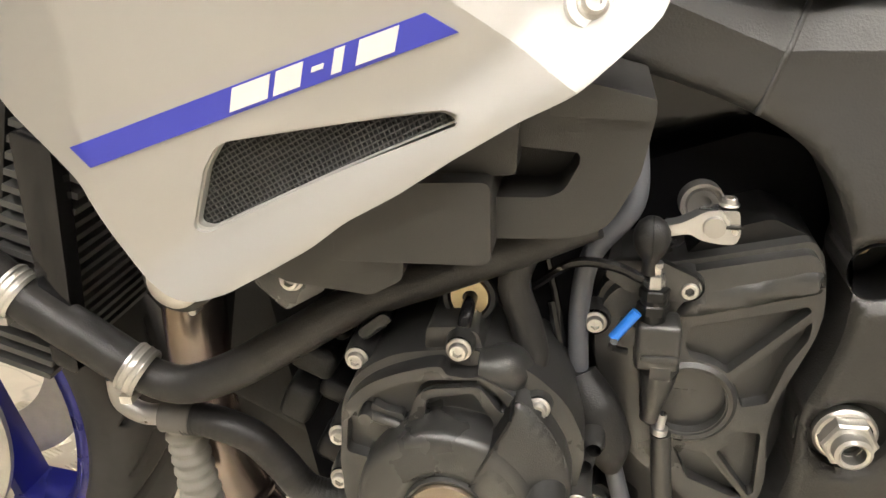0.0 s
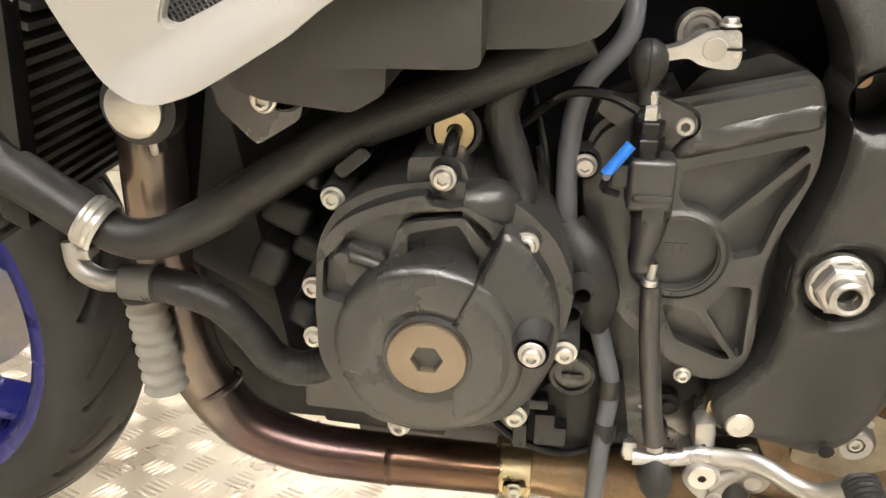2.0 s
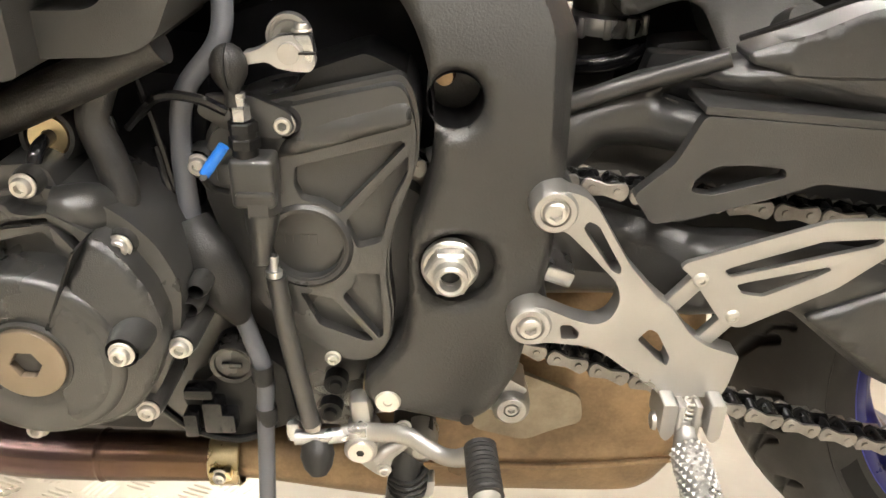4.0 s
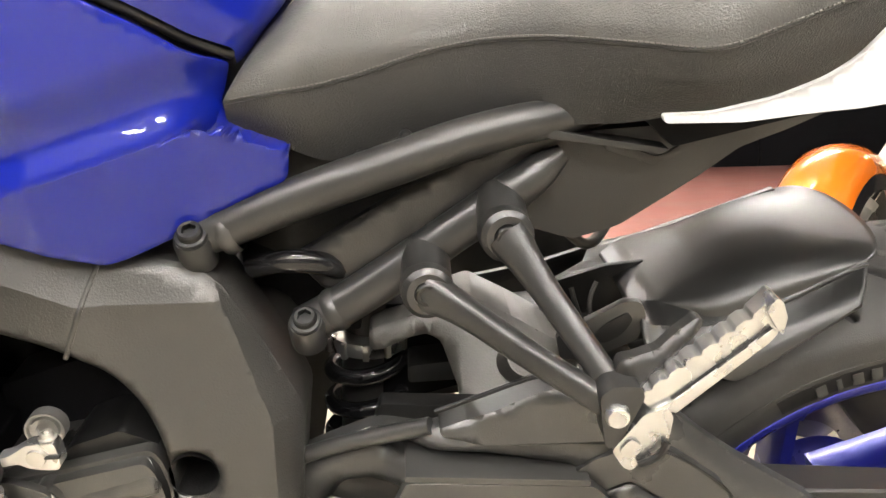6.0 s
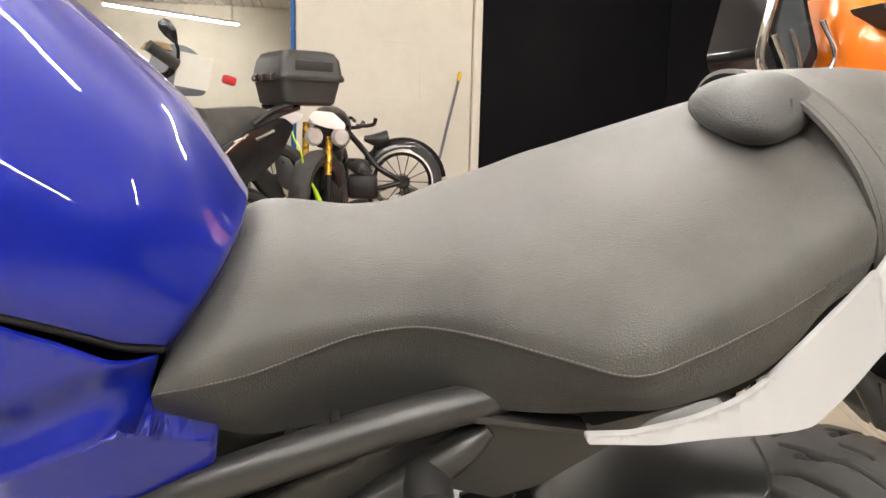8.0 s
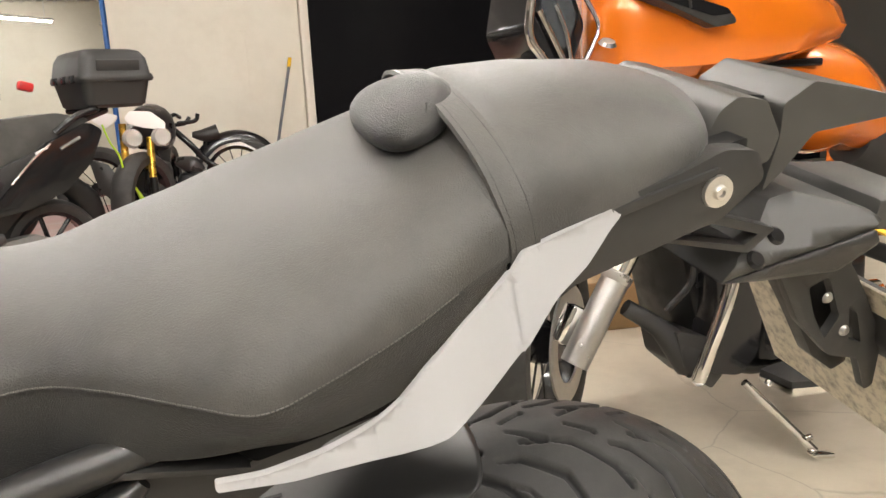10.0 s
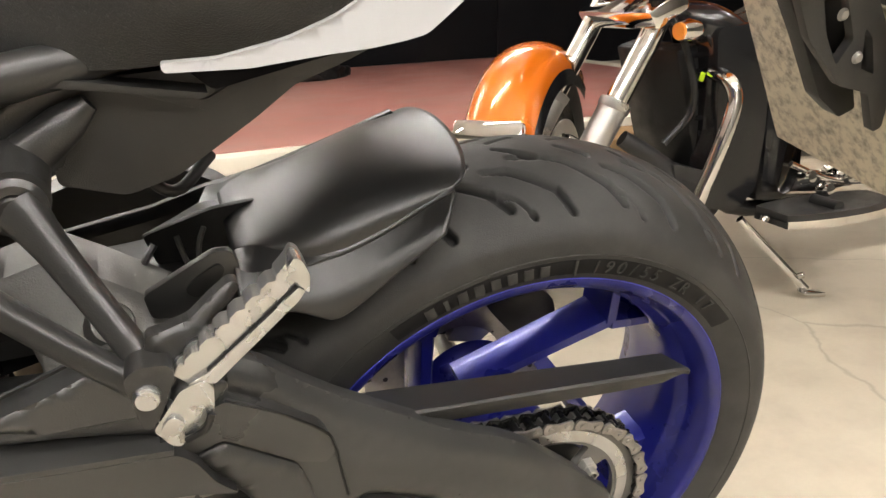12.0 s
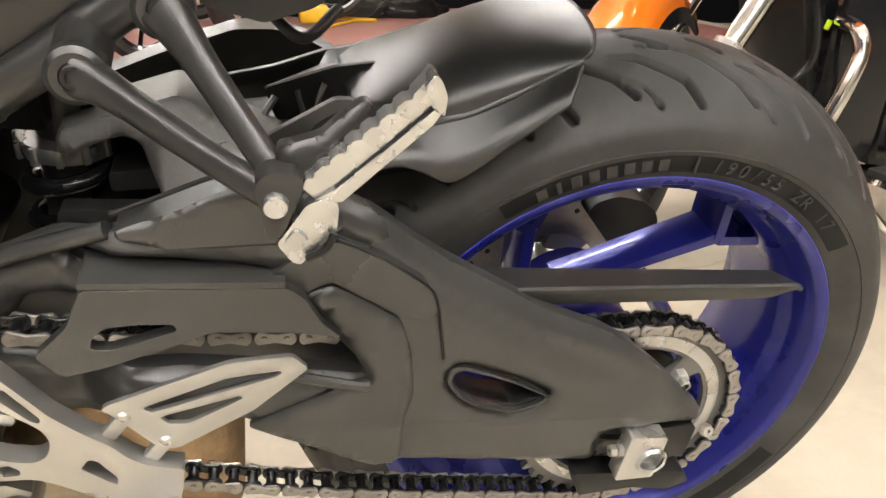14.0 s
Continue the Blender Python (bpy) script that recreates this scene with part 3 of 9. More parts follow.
# --- main frame ---
def frame_y(x, z):
    y = -0.182 + 0.030 * step((z - 0.53) / 0.15)
    d = (x + 0.537) * 0.94 + (z - 0.676) * 0.34 if z > 0.588 else (x + 0.505)
    if z > 0.50:
        y += 1.5 * max(d, 0) * step((z - 0.50) / 0.06)
    y += 0.5 * max(z - 0.668 - 0.42 * max(-0.62 - x, 0), 0)
    y -= 0.004 * step((-0.60 - x) / 0.03) * step((z - 0.6) / 0.05)
    return y


FRAME = [(-0.90, 0.83), (-0.76, 0.763), (-0.693, 0.731), (-0.616, 0.698), (-0.557, 0.688), (-0.536, 0.678, 0.02), (-0.510, 0.628), (-0.488, 0.584, 0.01),
         (-0.491, 0.555), (-0.494, 0.515), (-0.499, 0.455), (-0.515, 0.368), (-0.530, 0.336, 0.012), (-0.549, 0.324), (-0.585, 0.333),
         (-0.611, 0.338, 0.015), (-0.619, 0.356, 0.012), (-0.604, 0.374), (-0.591, 0.392), (-0.586, 0.415), (-0.586, 0.464, 0.02), (-0.578, 0.485, 0.02),
         (-0.571, 0.515, 0.03), (-0.571, 0.548, 0.03), (-0.577, 0.579, 0.03), (-0.589, 0.604, 0.03), (-0.607, 0.622, 0.03), (-0.640, 0.640, 0.03), (-0.672, 0.651, 0.03),
         (-0.715, 0.664), (-0.80, 0.70), (-0.90, 0.75)]
frame_ob = part("frame", panel(FRAME, frame_y, 0.05, 0.009, [circle(-0.5565, 0.4465, 0.0240, 32), circle(-0.5595, 0.5530, 0.0165, 28)], 0.006, 0.008, 0.006, 0, (((-0.537, 0.676), (-0.505, 0.588)), ((-0.505, 0.58), (-0.505, 0.40)), ((-0.62, 0.668), (-0.5, 0.668)), ((-0.62, 0.668), (-0.9, 0.7856)))), M["frame"], bike, "dark grey painted cast frame beam", 50)
part("weld_bead", panel([(-0.632, 0.636), (-0.622, 0.662), (-0.609, 0.692), (-0.606, 0.6915), (-0.619, 0.660), (-0.629, 0.635)], frame_y, 0.003, 0.006, (), 0.001, 0.0012, 0.0008, 0.0012), M["frame"], frame_ob)
bm = lathe([(0, -0.004), (0.030, -0.004), (0.031, 0.001), (0.0275, 0.003), (0.026, -0.002), (0, -0.002)], (-0.5565, -0.170, 0.4465), n=32)
part("pivot_recess", bm, M["dark"], frame_ob)
bm = hexnut(0.0162, 0.011, 0.0072, c=(-0.5605, -0.179, 0.449))
lathe([(0.0176, -0.006), (0.0182, 0.0), (0.0168, 0.002), (0.015, 0.0025)], (-0.5605, -0.179, 0.449), n=28, bm=bm)
lathe([(0.0068, 0.004), (0.0068, 0.017), (0.0085, 0.018), (0.0105, 0.0165), (0.0108, 0.010), (0.0125, 0.009), (0.013, 0.0)], (-0.5605, -0.181, 0.449), n=24, bm=bm)
part("pivot_nut", bm, M["steel"], frame_ob, "shiny steel swingarm pivot nut")
part("pivot_bore", lathe([(0, 0.006), (0.0070, 0.006)], (-0.5605, -0.181, 0.449), n=20), M["dark"], frame_ob)
part("hole_wall", lathe([(0.0, -0.03), (0.0158, -0.03), (0.0160, 0.006)], (-0.5595, -0.168, 0.5530), n=28), M["dark"], frame_ob)
part("hole_bolt", lathe([(0.0, 0.010), (0.005, 0.009), (0.007, 0.0), (0.007, -0.02)], (-0.566, -0.150, 0.562), n=18), M["rust"], frame_ob, "rusty bolt deep in a frame hole")
# far side beam
part("frame_far", panel(FRAME, lambda x, z: 0.12, 0.05, 0.05, (), 0.006, 0, 0), M["frame"], bike)
part("cross_bridge", tube([(-0.53, -0.14, 0.60), (-0.53, 0.14, 0.60)], 0.03, 16, 1), M["frame"], bike)
part("pivot_tube", tube([(-0.559, -0.15, 0.449), (-0.559, 0.15, 0.449)], 0.022, 16, 1), M["dark"], bike)
bm = lathe([(0, 0.0125), (0.0028, 0.0125), (0.0032, 0.0135), (0.0078, 0.0135), (0.0088, 0.0125), (0.0090, 0.004), (0.0108, 0.003), (0.0110, -0.012)], (-0.6005, -0.170, 0.3465), n=22)
part("lower_bolt", bm, M["steel"], frame_ob, "bright steel flanged bolt")
part("bolt_collar", lathe([(0.0105, 0.001), (0.015, 0.0), (0.0155, -0.012)], (-0.6035, -0.168, 0.3475), n=22), M["brass"], frame_ob)
# flat dark disc stands for the shade inside a lug hole
part("lug_hole", lathe([(0, 0.0), (0.0048, 0.0)], (-0.547, -0.1855, 0.3345), n=16), M["dark"], frame_ob)

# --- silver side cover with stripe and screen ---
def fair_h(x, z):
    return (x + 0.905) * -0.514 + (z - 0.564) * 0.858


def fair_y(x, z):
    y = -0.262 - 0.015 * step(1 - fair_h(x, z) / 0.032) - 0.008 * step((-0.80 - x) / 0.2)
    d = (x + 0.779) * 0.541 + (z - 0.71) * 0.841   # above the fold
    y += 0.42 * max(d, 0) * step((x + 0.90) / 0.12)
    return y + 0.35 * max(-0.955 - x, 0)


FAIR = [(-1.002, 0.658, 0.02), (-0.9855, 0.6454), (-0.9728, 0.6355), (-0.9604, 0.6245), (-0.9478, 0.5975), (-0.9363, 0.577), (-0.921, 0.570, 0.008), (-0.9045, 0.5685, 0.012), (-0.8857, 0.5745), (-0.8645, 0.5862), (-0.841, 0.600), (-0.8235, 0.6135), (-0.7993, 0.627), (-0.7737, 0.644),
        (-0.745, 0.6615), (-0.7226, 0.6725, 0.008), (-0.7056, 0.6865), (-0.6845, 0.7045, 0.02), (-0.70, 0.77), (-0.78, 0.86), (-0.98, 0.88), (-1.07, 0.80), (-1.03, 0.70)]
SCREEN = [(-0.8858, 0.646, 0.006), (-0.7772, 0.6635), (-0.7715, 0.6612), (-0.7725, 0.6575), (-0.8278, 0.634), (-0.8982, 0.600, 0.004), (-0.905, 0.602, 0.004), (-0.8948, 0.6328)]
screen_loop = fillet(SCREEN, 0.003)
fair = part("side_cover", panel(FAIR, fair_y, 0.004, 0.008, [screen_loop], 0.005, 0, 0, 0, (((-0.779, 0.71), (-0.723, 0.674)),)), M["silver"], bike, "matt silver side cover with a blue stripe", 45)
part("screen", panel(SCREEN, lambda x, z: fair_y(x, z) + 0.008, 0.002, 0.012, (), 0.0, 0, 0), M["grille"], fair, "black woven wire screen")
STRIPE = [(-0.961, 0.6425), (-0.786, 0.703), (-0.772, 0.695), (-0.951, 0.633)]
big = [(x + (x + 0.842) * 0.035, z + (z - 0.631) * 0.09) for x, z, *r in SCREEN]
part("screen_rim", panel(big, lambda x, z: fair_y(x, z) + 0.0025, 0.006, 0.02, [fillet([(x - (x + 0.842) * 0.02, z - (z - 0.631) * 0.05) for x, z, *r in SCREEN], 0.003)], 0.004, 0, 0), M["silver"], fair)
part("stripe", panel(STRIPE, fair_y, 0.0008, 0.012, (), 0, 0, 0, 0.0008), M["sticker"], fair, "blue vinyl stripe")


def stripe_pt(u, v):
    """u along the stripe in metres from its front end, v across it from 0 to 1."""
    d, nrm = Vector((0.945, 0.327)), Vector((-0.327, 0.945))
    p = Vector((-0.951, 0.633)) + d * u + nrm * (0.0150 * v - 0.001)
    return (p.x, p.y)


def emblem(shape, u0):
    q = [stripe_pt(u0 + a * 0.017 + b * 0.0062, 0.18 + 0.64 * b) for a, b in shape]
    part("emblem_mark", panel(q, fair_y, 0.0012, 0.02, (), 0, 0, 0, 0.0013), M["white"], fair, "white mark on the stripe")


for u0, w, v0, v1 in ((0.0785, 1.15, 0, 1), (0.1010, 0.80, 0, 1), (0.1195, 0.35, 0.40, 0.62), (0.1300, 0.30, 0, 1), (0.1420, 1.10, 0, 1)):
    emblem([(0, v0), (w, v0), (w, v1), (0, v1)], u0)
part("cover_washer", lathe([(0, 0.001), (0.011, 0.001), (0.0115, -0.002)], (-0.718, fair_y(-0.718, 0.705) - 0.0015, 0.705), (0.3, -1, 0.45), 26), M["white"], fair)
bolt("m6", -0.718, fair_y(-0.718, 0.705) - 0.002, 0.705, fair, (0.3, -1, 0.45))

# --- air box covers ---
ab = part("air_box", prism([(-0.871, 0.562), (-0.825, 0.557), (-0.808, 0.567), (-0.805, 0.60), (-0.804, 0.635), (-0.90, 0.62), (-0.889, 0.571)], -0.240, -0.10, 0.005, (), 0.004, seg=3), M["airbox"], bike, "dark grey grained plastic air box covers")
part("box_block", prism([(-0.84, 0.622), (-0.761, 0.625), (-0.761, 0.584), (-0.767, 0.582), (-0.84, 0.581)], -0.250, -0.12, 0.0055, (), 0.005, seg=4), M["airbox"], ab)
part("box_top", prism([(-0.83, 0.662), (-0.749, 0.660), (-0.750, 0.624), (-0.83, 0.621)], -0.236, -0.12, 0.004, (), 0.004, seg=3), M["airbox"], ab)
DUCT = [(-0.775, 0.635), (-0.750, 0.6355), (-0.721, 0.633, 0.004), (-0.7205, 0.628, 0.004), (-0.728, 0.613, 0.007), (-0.737, 0.6095, 0.006), (-0.772, 0.609), (-0.772, 0.586), (-0.724, 0.588, 0.015), (-0.706, 0.594, 0.015), (-0.692, 0.622), (-0.688, 0.645), (-0.686, 0.656, 0.004), (-0.700, 0.664), (-0.775, 0.668)]
part("duct_cover", prism(DUCT, -0.226, -0.12, 0.0045, (), 0.004, seg=3), M["airbox"], ab)
part("duct_back", prism([(-0.775, 0.59), (-0.71, 0.59), (-0.71, 0.64), (-0.775, 0.64)], -0.192, -0.12, 0.002), M["plastic"], ab)
part("duct_crest", prism([(-0.735, 0.652), (-0.688, 0.650), (-0.687, 0.660), (-0.735, 0.672)], -0.231, -0.15, 0.004, (), 0.002, seg=3), M["airbox"], ab)
bolt("m6", -0.872, -0.232, 0.560, ab)

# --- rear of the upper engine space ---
# black block added to fill the unlit space behind the covers
part("upper_space_filler", prism([(-0.95, 0.44), (-0.60, 0.44), (-0.545, 0.56), (-0.56, 0.625), (-0.62, 0.685), (-0.95, 0.70)], -0.06, 0.10, 0.01), M["gloss"], bike, "black filler block in the unlit space behind the covers")
# head in near-black: the shade around it is put into the colour
part("cylinder_head", prism([(-0.90, 0.36), (-0.74, 0.36), (-0.70, 0.56), (-0.93, 0.58)], -0.16, 0.14, 0.01), M["board_gap_black"], bike)
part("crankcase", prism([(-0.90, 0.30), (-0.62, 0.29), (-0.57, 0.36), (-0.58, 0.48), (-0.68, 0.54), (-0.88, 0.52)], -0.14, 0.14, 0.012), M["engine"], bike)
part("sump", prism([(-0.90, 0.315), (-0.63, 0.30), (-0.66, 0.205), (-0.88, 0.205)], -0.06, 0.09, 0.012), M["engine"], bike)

# near-black plate added where only shade shows at the engine's front
part("engine_front", prism([(-1.06, 0.36), (-0.88, 0.36), (-0.88, 0.60), (-1.06, 0.60)], -0.045, -0.02, 0.002), M["board_gap_black"], bike)

# --- generator cover ---
COVER = [(-0.776, 0.520, 0.01), (-0.818, 0.514), (-0.841, 0.500), (-0.853, 0.478), (-0.856, 0.440), (-0.857, 0.403), (-0.845, 0.380), (-0.826, 0.361), (-0.803, 0.357), (-0.764, 0.363),
         (-0.735, 0.385), (-0.716, 0.425), (-0.710, 0.460), (-0.721, 0.487), (-0.735, 0.502), (-0.751, 0.513)]
gen = part("generator_cover", prism(COVER, -0.226, -0.13, 0.004, (), 0.012), M["engine"], bike, "black painted round engine cover", 30)
STEP = [(-0.853, 0.440), (-0.8503, 0.4607), (-0.8472, 0.4851), (-0.8332, 0.4994), (-0.8163, 0.5080), (-0.7985, 0.5137), (-0.7898, 0.5152, 0.003), (-0.7871, 0.5098, 0.003), (-0.7756, 0.5084, 0.003), (-0.7693, 0.5104, 0.003), (-0.755, 0.503), (-0.742, 0.490), (-0.730, 0.470), (-0.722, 0.445), (-0.722, 0.425), (-0.730, 0.400), (-0.745, 0.382), (-0.770, 0.370), (-0.800, 0.366), (-0.828, 0.374), (-0.846, 0.400)]
POCKET = [(-0.8479, 0.4520), (-0.8453, 0.4750), (-0.8391, 0.4823), (-0.8308, 0.4924), (-0.8122, 0.5026), (-0.7930, 0.5062), (-0.7699, 0.5079, 0.002), (-0.7580, 0.4985), (-0.7520, 0.4890), (-0.7540, 0.4760), (-0.775, 0.4700), (-0.811, 0.4640), (-0.832, 0.4480)]
part("cover_step", prism(STEP, -0.2385, -0.20, 0.0030, [fillet(POCKET, 0.003)], 0.010, seg=3), M["engine"], gen, "", 50)
part("pocket_floor", prism(POCKET, -0.2300, -0.21, 0.0), M["engine"], gen)
# window frame, ribs and a stud on the pocket floor
part("rib_frame", prism([(-0.8112, 0.4720), (-0.8082, 0.4837), (-0.8041, 0.4965, 0.004), (-0.7966, 0.5009, 0.004), (-0.7687, 0.5046, 0.004), (-0.7579, 0.4890, 0.003), (-0.7527, 0.4880), (-0.7520, 0.4800), (-0.7600, 0.4660), (-0.790, 0.4700)], -0.2400, -0.226, 0.0020, [fillet([(-0.8014, 0.4740), (-0.7983, 0.4944), (-0.7721, 0.5005), (-0.7607, 0.4811), (-0.7640, 0.4700), (-0.790, 0.4730)], 0.003)], 0.003, seg=3), M["engine"], gen, "", 50)
part("rib_patch", prism([(-0.8310, 0.4860), (-0.8225, 0.4815), (-0.8135, 0.4805), (-0.8112, 0.4720), (-0.8164, 0.4650), (-0.8260, 0.4560), (-0.8345, 0.4620)], -0.2365, -0.226, 0.0022, (), 0.002, seg=3), M["engine"], gen, "", 50)
part("rib_bar", tube([(-0.8342, -0.2370, 0.4785), (-0.825, -0.2385, 0.4770), (-0.8150, -0.2380, 0.4730)], 0.0030, 10), M["engine"], gen)
part("small_stud", lathe([(0, 0.0035), (0.0038, 0.0030), (0.0046, 0.0), (0.0046, -0.012)], (-0.8342, -0.2390, 0.4780), n=18), M["engine"], gen)
DOME = (-0.7860, 0.4325)
part("dome", lathe([(0.0, 0.0300), (0.0265, 0.0300), (0.0280, 0.0308), (0.0300, 0.0312), (0.0335, 0.0312), (0.0470, 0.0298), (0.0495, 0.0288), (0.0512, 0.0265), (0.0518, 0.0235), (0.0522, 0.0)], (DOME[0] - 0.0005, -0.228, DOME[1] - 0.001), n=72), M["engine"], gen, "", 60)
# sector that stands proud from the cap to the rim
part("sector", panel([(-0.7750, 0.4465), (-0.7495, 0.4985, 0.002), (-0.7429, 0.4962), (-0.7314, 0.4828), (-0.7225, 0.4672), (-0.7174, 0.4474), (-0.7200, 0.4250), (-0.7300, 0.4030), (-0.7450, 0.3880), (-0.7660, 0.3815), (-0.7760, 0.3950), (-0.7740, 0.4180), (-0.7690, 0.4300)], lambda x, z: -0.2598 + 0.45 * max(math.hypot(x + 0.7865, z - 0.4315) - 0.040, 0), 0.02, 0.005, (), 0.004, 0.003, 0.0025), M["engine"], gen, "", 60)
part("sector_groove", prism([(-0.7762, 0.4465), (-0.7507, 0.4985), (-0.7494, 0.4980), (-0.7749, 0.4460)], -0.2592, -0.235, 0.0), M["dark"], gen)
part("cap_seat", lathe([(0.0216, 0.0030), (0.0235, 0.0034), (0.0245, 0.0)], (DOME[0], -0.2575, DOME[1]), n=48), M["engine"], gen)
part("filler_cap", prism(circle(*DOME, 0.0212, 48), -0.2632, -0.2560, 0.0012, [circle(*DOME, 0.0084, 6)], 0), M["bronze"], gen, "bronze plug with a hexagon socket")
part("cap_socket", lathe([(0.0, -0.001), (0.0090, -0.001)], (DOME[0], -0.2585, DOME[1]), n=24), M["dark"], gen)
for x, z in ((-0.8448, 0.5015), (-0.781, 0.5228), (-0.7378, 0.4885), (-0.7314, 0.4445), (-0.7141, 0.424), (-0.7398, 0.378), (-0.8085, 0.364), (-0.843, 0.3845), (-0.862, 0.411), (-0.860, 0.445)):
    part("boss", lathe([(0.0072, 0.0), (0.0082, -0.004), (0.009, -0.05)], (x, -0.231 if x > -0.842 else -0.214, z), n=20), M["engine"], gen)
    bolt("m6", x, -0.2680 if z == 0.4445 else -0.232 if x > -0.842 else -0.215, z, gen)
part("boss_tall", lathe([(0.0088, 0.0), (0.0105, -0.008), (0.012, -0.03)], (-0.7314, -0.2675, 0.4445), n=22), M["engine"], gen)
part("top_lug", prism([(-0.8020, 0.5160), (-0.8005, 0.5295), (-0.7810, 0.5310), (-0.7720, 0.5280), (-0.7680, 0.5150)], -0.2225, -0.18, 0.002, (), 0.003), M["engine"], gen)
part("outlet_neck", tube([(-0.752, -0.205, 0.498), (-0.759, -0.222, 0.505), (-0.772, -0.225, 0.507)], [0.014, 0.015, 0.012], 16), M["engine"], gen)
part("cable_clip", prism([(-0.845, 0.517), (-0.828, 0.531), (-0.822, 0.526), (-0.84, 0.511)], -0.212, -0.19, 0.001), M["gloss"], gen)
for x, z in ((-0.711, 0.440), (-0.706, 0.452)):
    part("edge_lug", lathe([(0.0045, 0.004), (0.0065, -0.002), (0.007, -0.02)], (x, -0.214, z), n=14), M["engine"], gen)

# --- knock sensor and its stub ---
sensor = part("sensor_cup", lathe([(0.0112, -0.004), (0.0125, 0.002), (0.0150, 0.002), (0.0160, -0.003), (0.0160, -0.03)], (-0.780, -0.198, 0.537), (0.0, -1, 0.15), 32), M["rubber"], bike, "pale washer and black pin in a rubber cup")
part("sensor_washer", lathe([(0.0040, 0.0), (0.0108, 0.0), (0.0114, -0.003)], (-0.780, -0.199, 0.537), (0.0, -1, 0.15), 32), M["brass"], sensor, "pale yellow washer")
part("sensor_pin", tube([(-0.779, -0.196, 0.5375), (-0.779, -0.2125, 0.5360), (-0.7800, -0.2185, 0.5300), (-0.7815, -0.2195, 0.5220)], 0.0040, 14), M["gloss"], sensor)
part("pin_socket", lathe([(0.0050, 0.0), (0.0085, 0.0), (0.0100, -0.010)], (-0.7815, -0.2190, 0.5225), (0, -0.1, 1), 20), M["engine"], sensor)

# --- sprocket cover ---
SPR = [(-0.705, 0.533), (-0.680, 0.545), (-0.657, 0.549), (-0.6346, 0.5545), (-0.5904, 0.5645, 0.008), (-0.584, 0.556), (-0.5793, 0.536), (-0.5801, 0.513, 0.03), (-0.587, 0.492, 0.03), (-0.5975, 0.462, 0.03), (-0.600, 0.435, 0.03), (-0.596, 0.404, 0.03), (-0.5985, 0.382, 0.012), (-0.610, 0.3685),
       (-0.6275, 0.368), (-0.6425, 0.377), (-0.683, 0.412), (-0.700, 0.452), (-0.712, 0.497)]
W = [[(-0.655, 0.498), (-0.6535, 0.510), (-0.5900, 0.5275), (-0.5878, 0.5245), (-0.629, 0.4795, 0.002), (-0.638, 0.486, 0.008), (-0.651, 0.4885)],
     [(-0.5862, 0.5185), (-0.5870, 0.506), (-0.5965, 0.4875), (-0.6035, 0.4605), (-0.6185, 0.456), (-0.6225, 0.467), (-0.6255, 0.4740)],
     [(-0.6195, 0.4385), (-0.6045, 0.438), (-0.6042, 0.419), (-0.6035, 0.3915), (-0.6065, 0.389), (-0.6295, 0.4210), (-0.6215, 0.4295)],
     [(-0.6565, 0.4235), (-0.6355, 0.4195), (-0.6095, 0.3870), (-0.6165, 0.3870), (-0.645, 0.3990)]]
sp = part("sprocket_cover", prism(SPR, -0.160, -0.10, 0.004, (), 0.01), M["engine"], bike, "black ribbed sprocket cover", 30)
part("rib_plate", prism([(x + (-0.64 - x) * 0.035, z + (0.46 - z) * 0.035) for x, z, *r in SPR], -0.1695, -0.155, 0.0022, [fillet(w, 0.003) for w in W] + [circle(-0.650, 0.457, 0.0228, 32)], 0.012), M["engine"], sp, "", 30)
part("hub_ring", lathe([(0.0226, 0.0), (0.0240, 0.004), (0.0265, 0.005), (0.0290, 0.003), (0.0300, 0.0)], (-0.650, -0.167, 0.457), n=40), M["engine"], sp)
part("hub_disc", lathe([(0, 0.0), (0.0228, 0.0)], (-0.650, -0.1625, 0.457), n=36), M["engine"], sp)
part("top_flank", panel([(-0.652, 0.5415), (-0.5905, 0.5605), (-0.5855, 0.551), (-0.5835, 0.5375), (-0.649, 0.5185), (-0.664, 0.516)], lambda x, z: -0.1725 + 0.55 * max(z - 0.527 - 0.30 * (x + 0.65), 0), 0.012, 0.012, (), 0.004, 0.003, 0.002), M["engine"], sp)
for k in range(5):
    part("faint_mark", box((-0.666 + 0.005 * k, -0.1628, 0.459), (0.0035, 0.0008, 0.006), 0), M["engine"], sp)
for x, z, k in ((-0.657, 0.538, "m6"), (-0.7085, 0.5125, "m6"), (-0.6375, 0.3735, "m5")):
    if k == "m6":
        part("bolt_boss", lathe([(0.0085, 0.0), (0.0095, -0.003), (0.010, -0.05)], (x, -0.1745, z), n=20), M["engine"], sp)
    bolt(k, x, -0.1745 if k == "m6" else -0.170, z, sp)
# near-black sheet: shade between cover and frame put into its colour
part("shadow_gap", prism([(-0.70, 0.36), (-0.575, 0.35), (-0.565, 0.60), (-0.62, 0.61), (-0.71, 0.58)], -0.100, -0.05, 0.004), M["board_gap_black"], bike)
part("cover_shoulder", prism([(-0.66, 0.545), (-0.586, 0.561), (-0.6116, 0.573), (-0.6457, 0.562)], -0.150, -0.09, 0.004), M["dark"], bike)

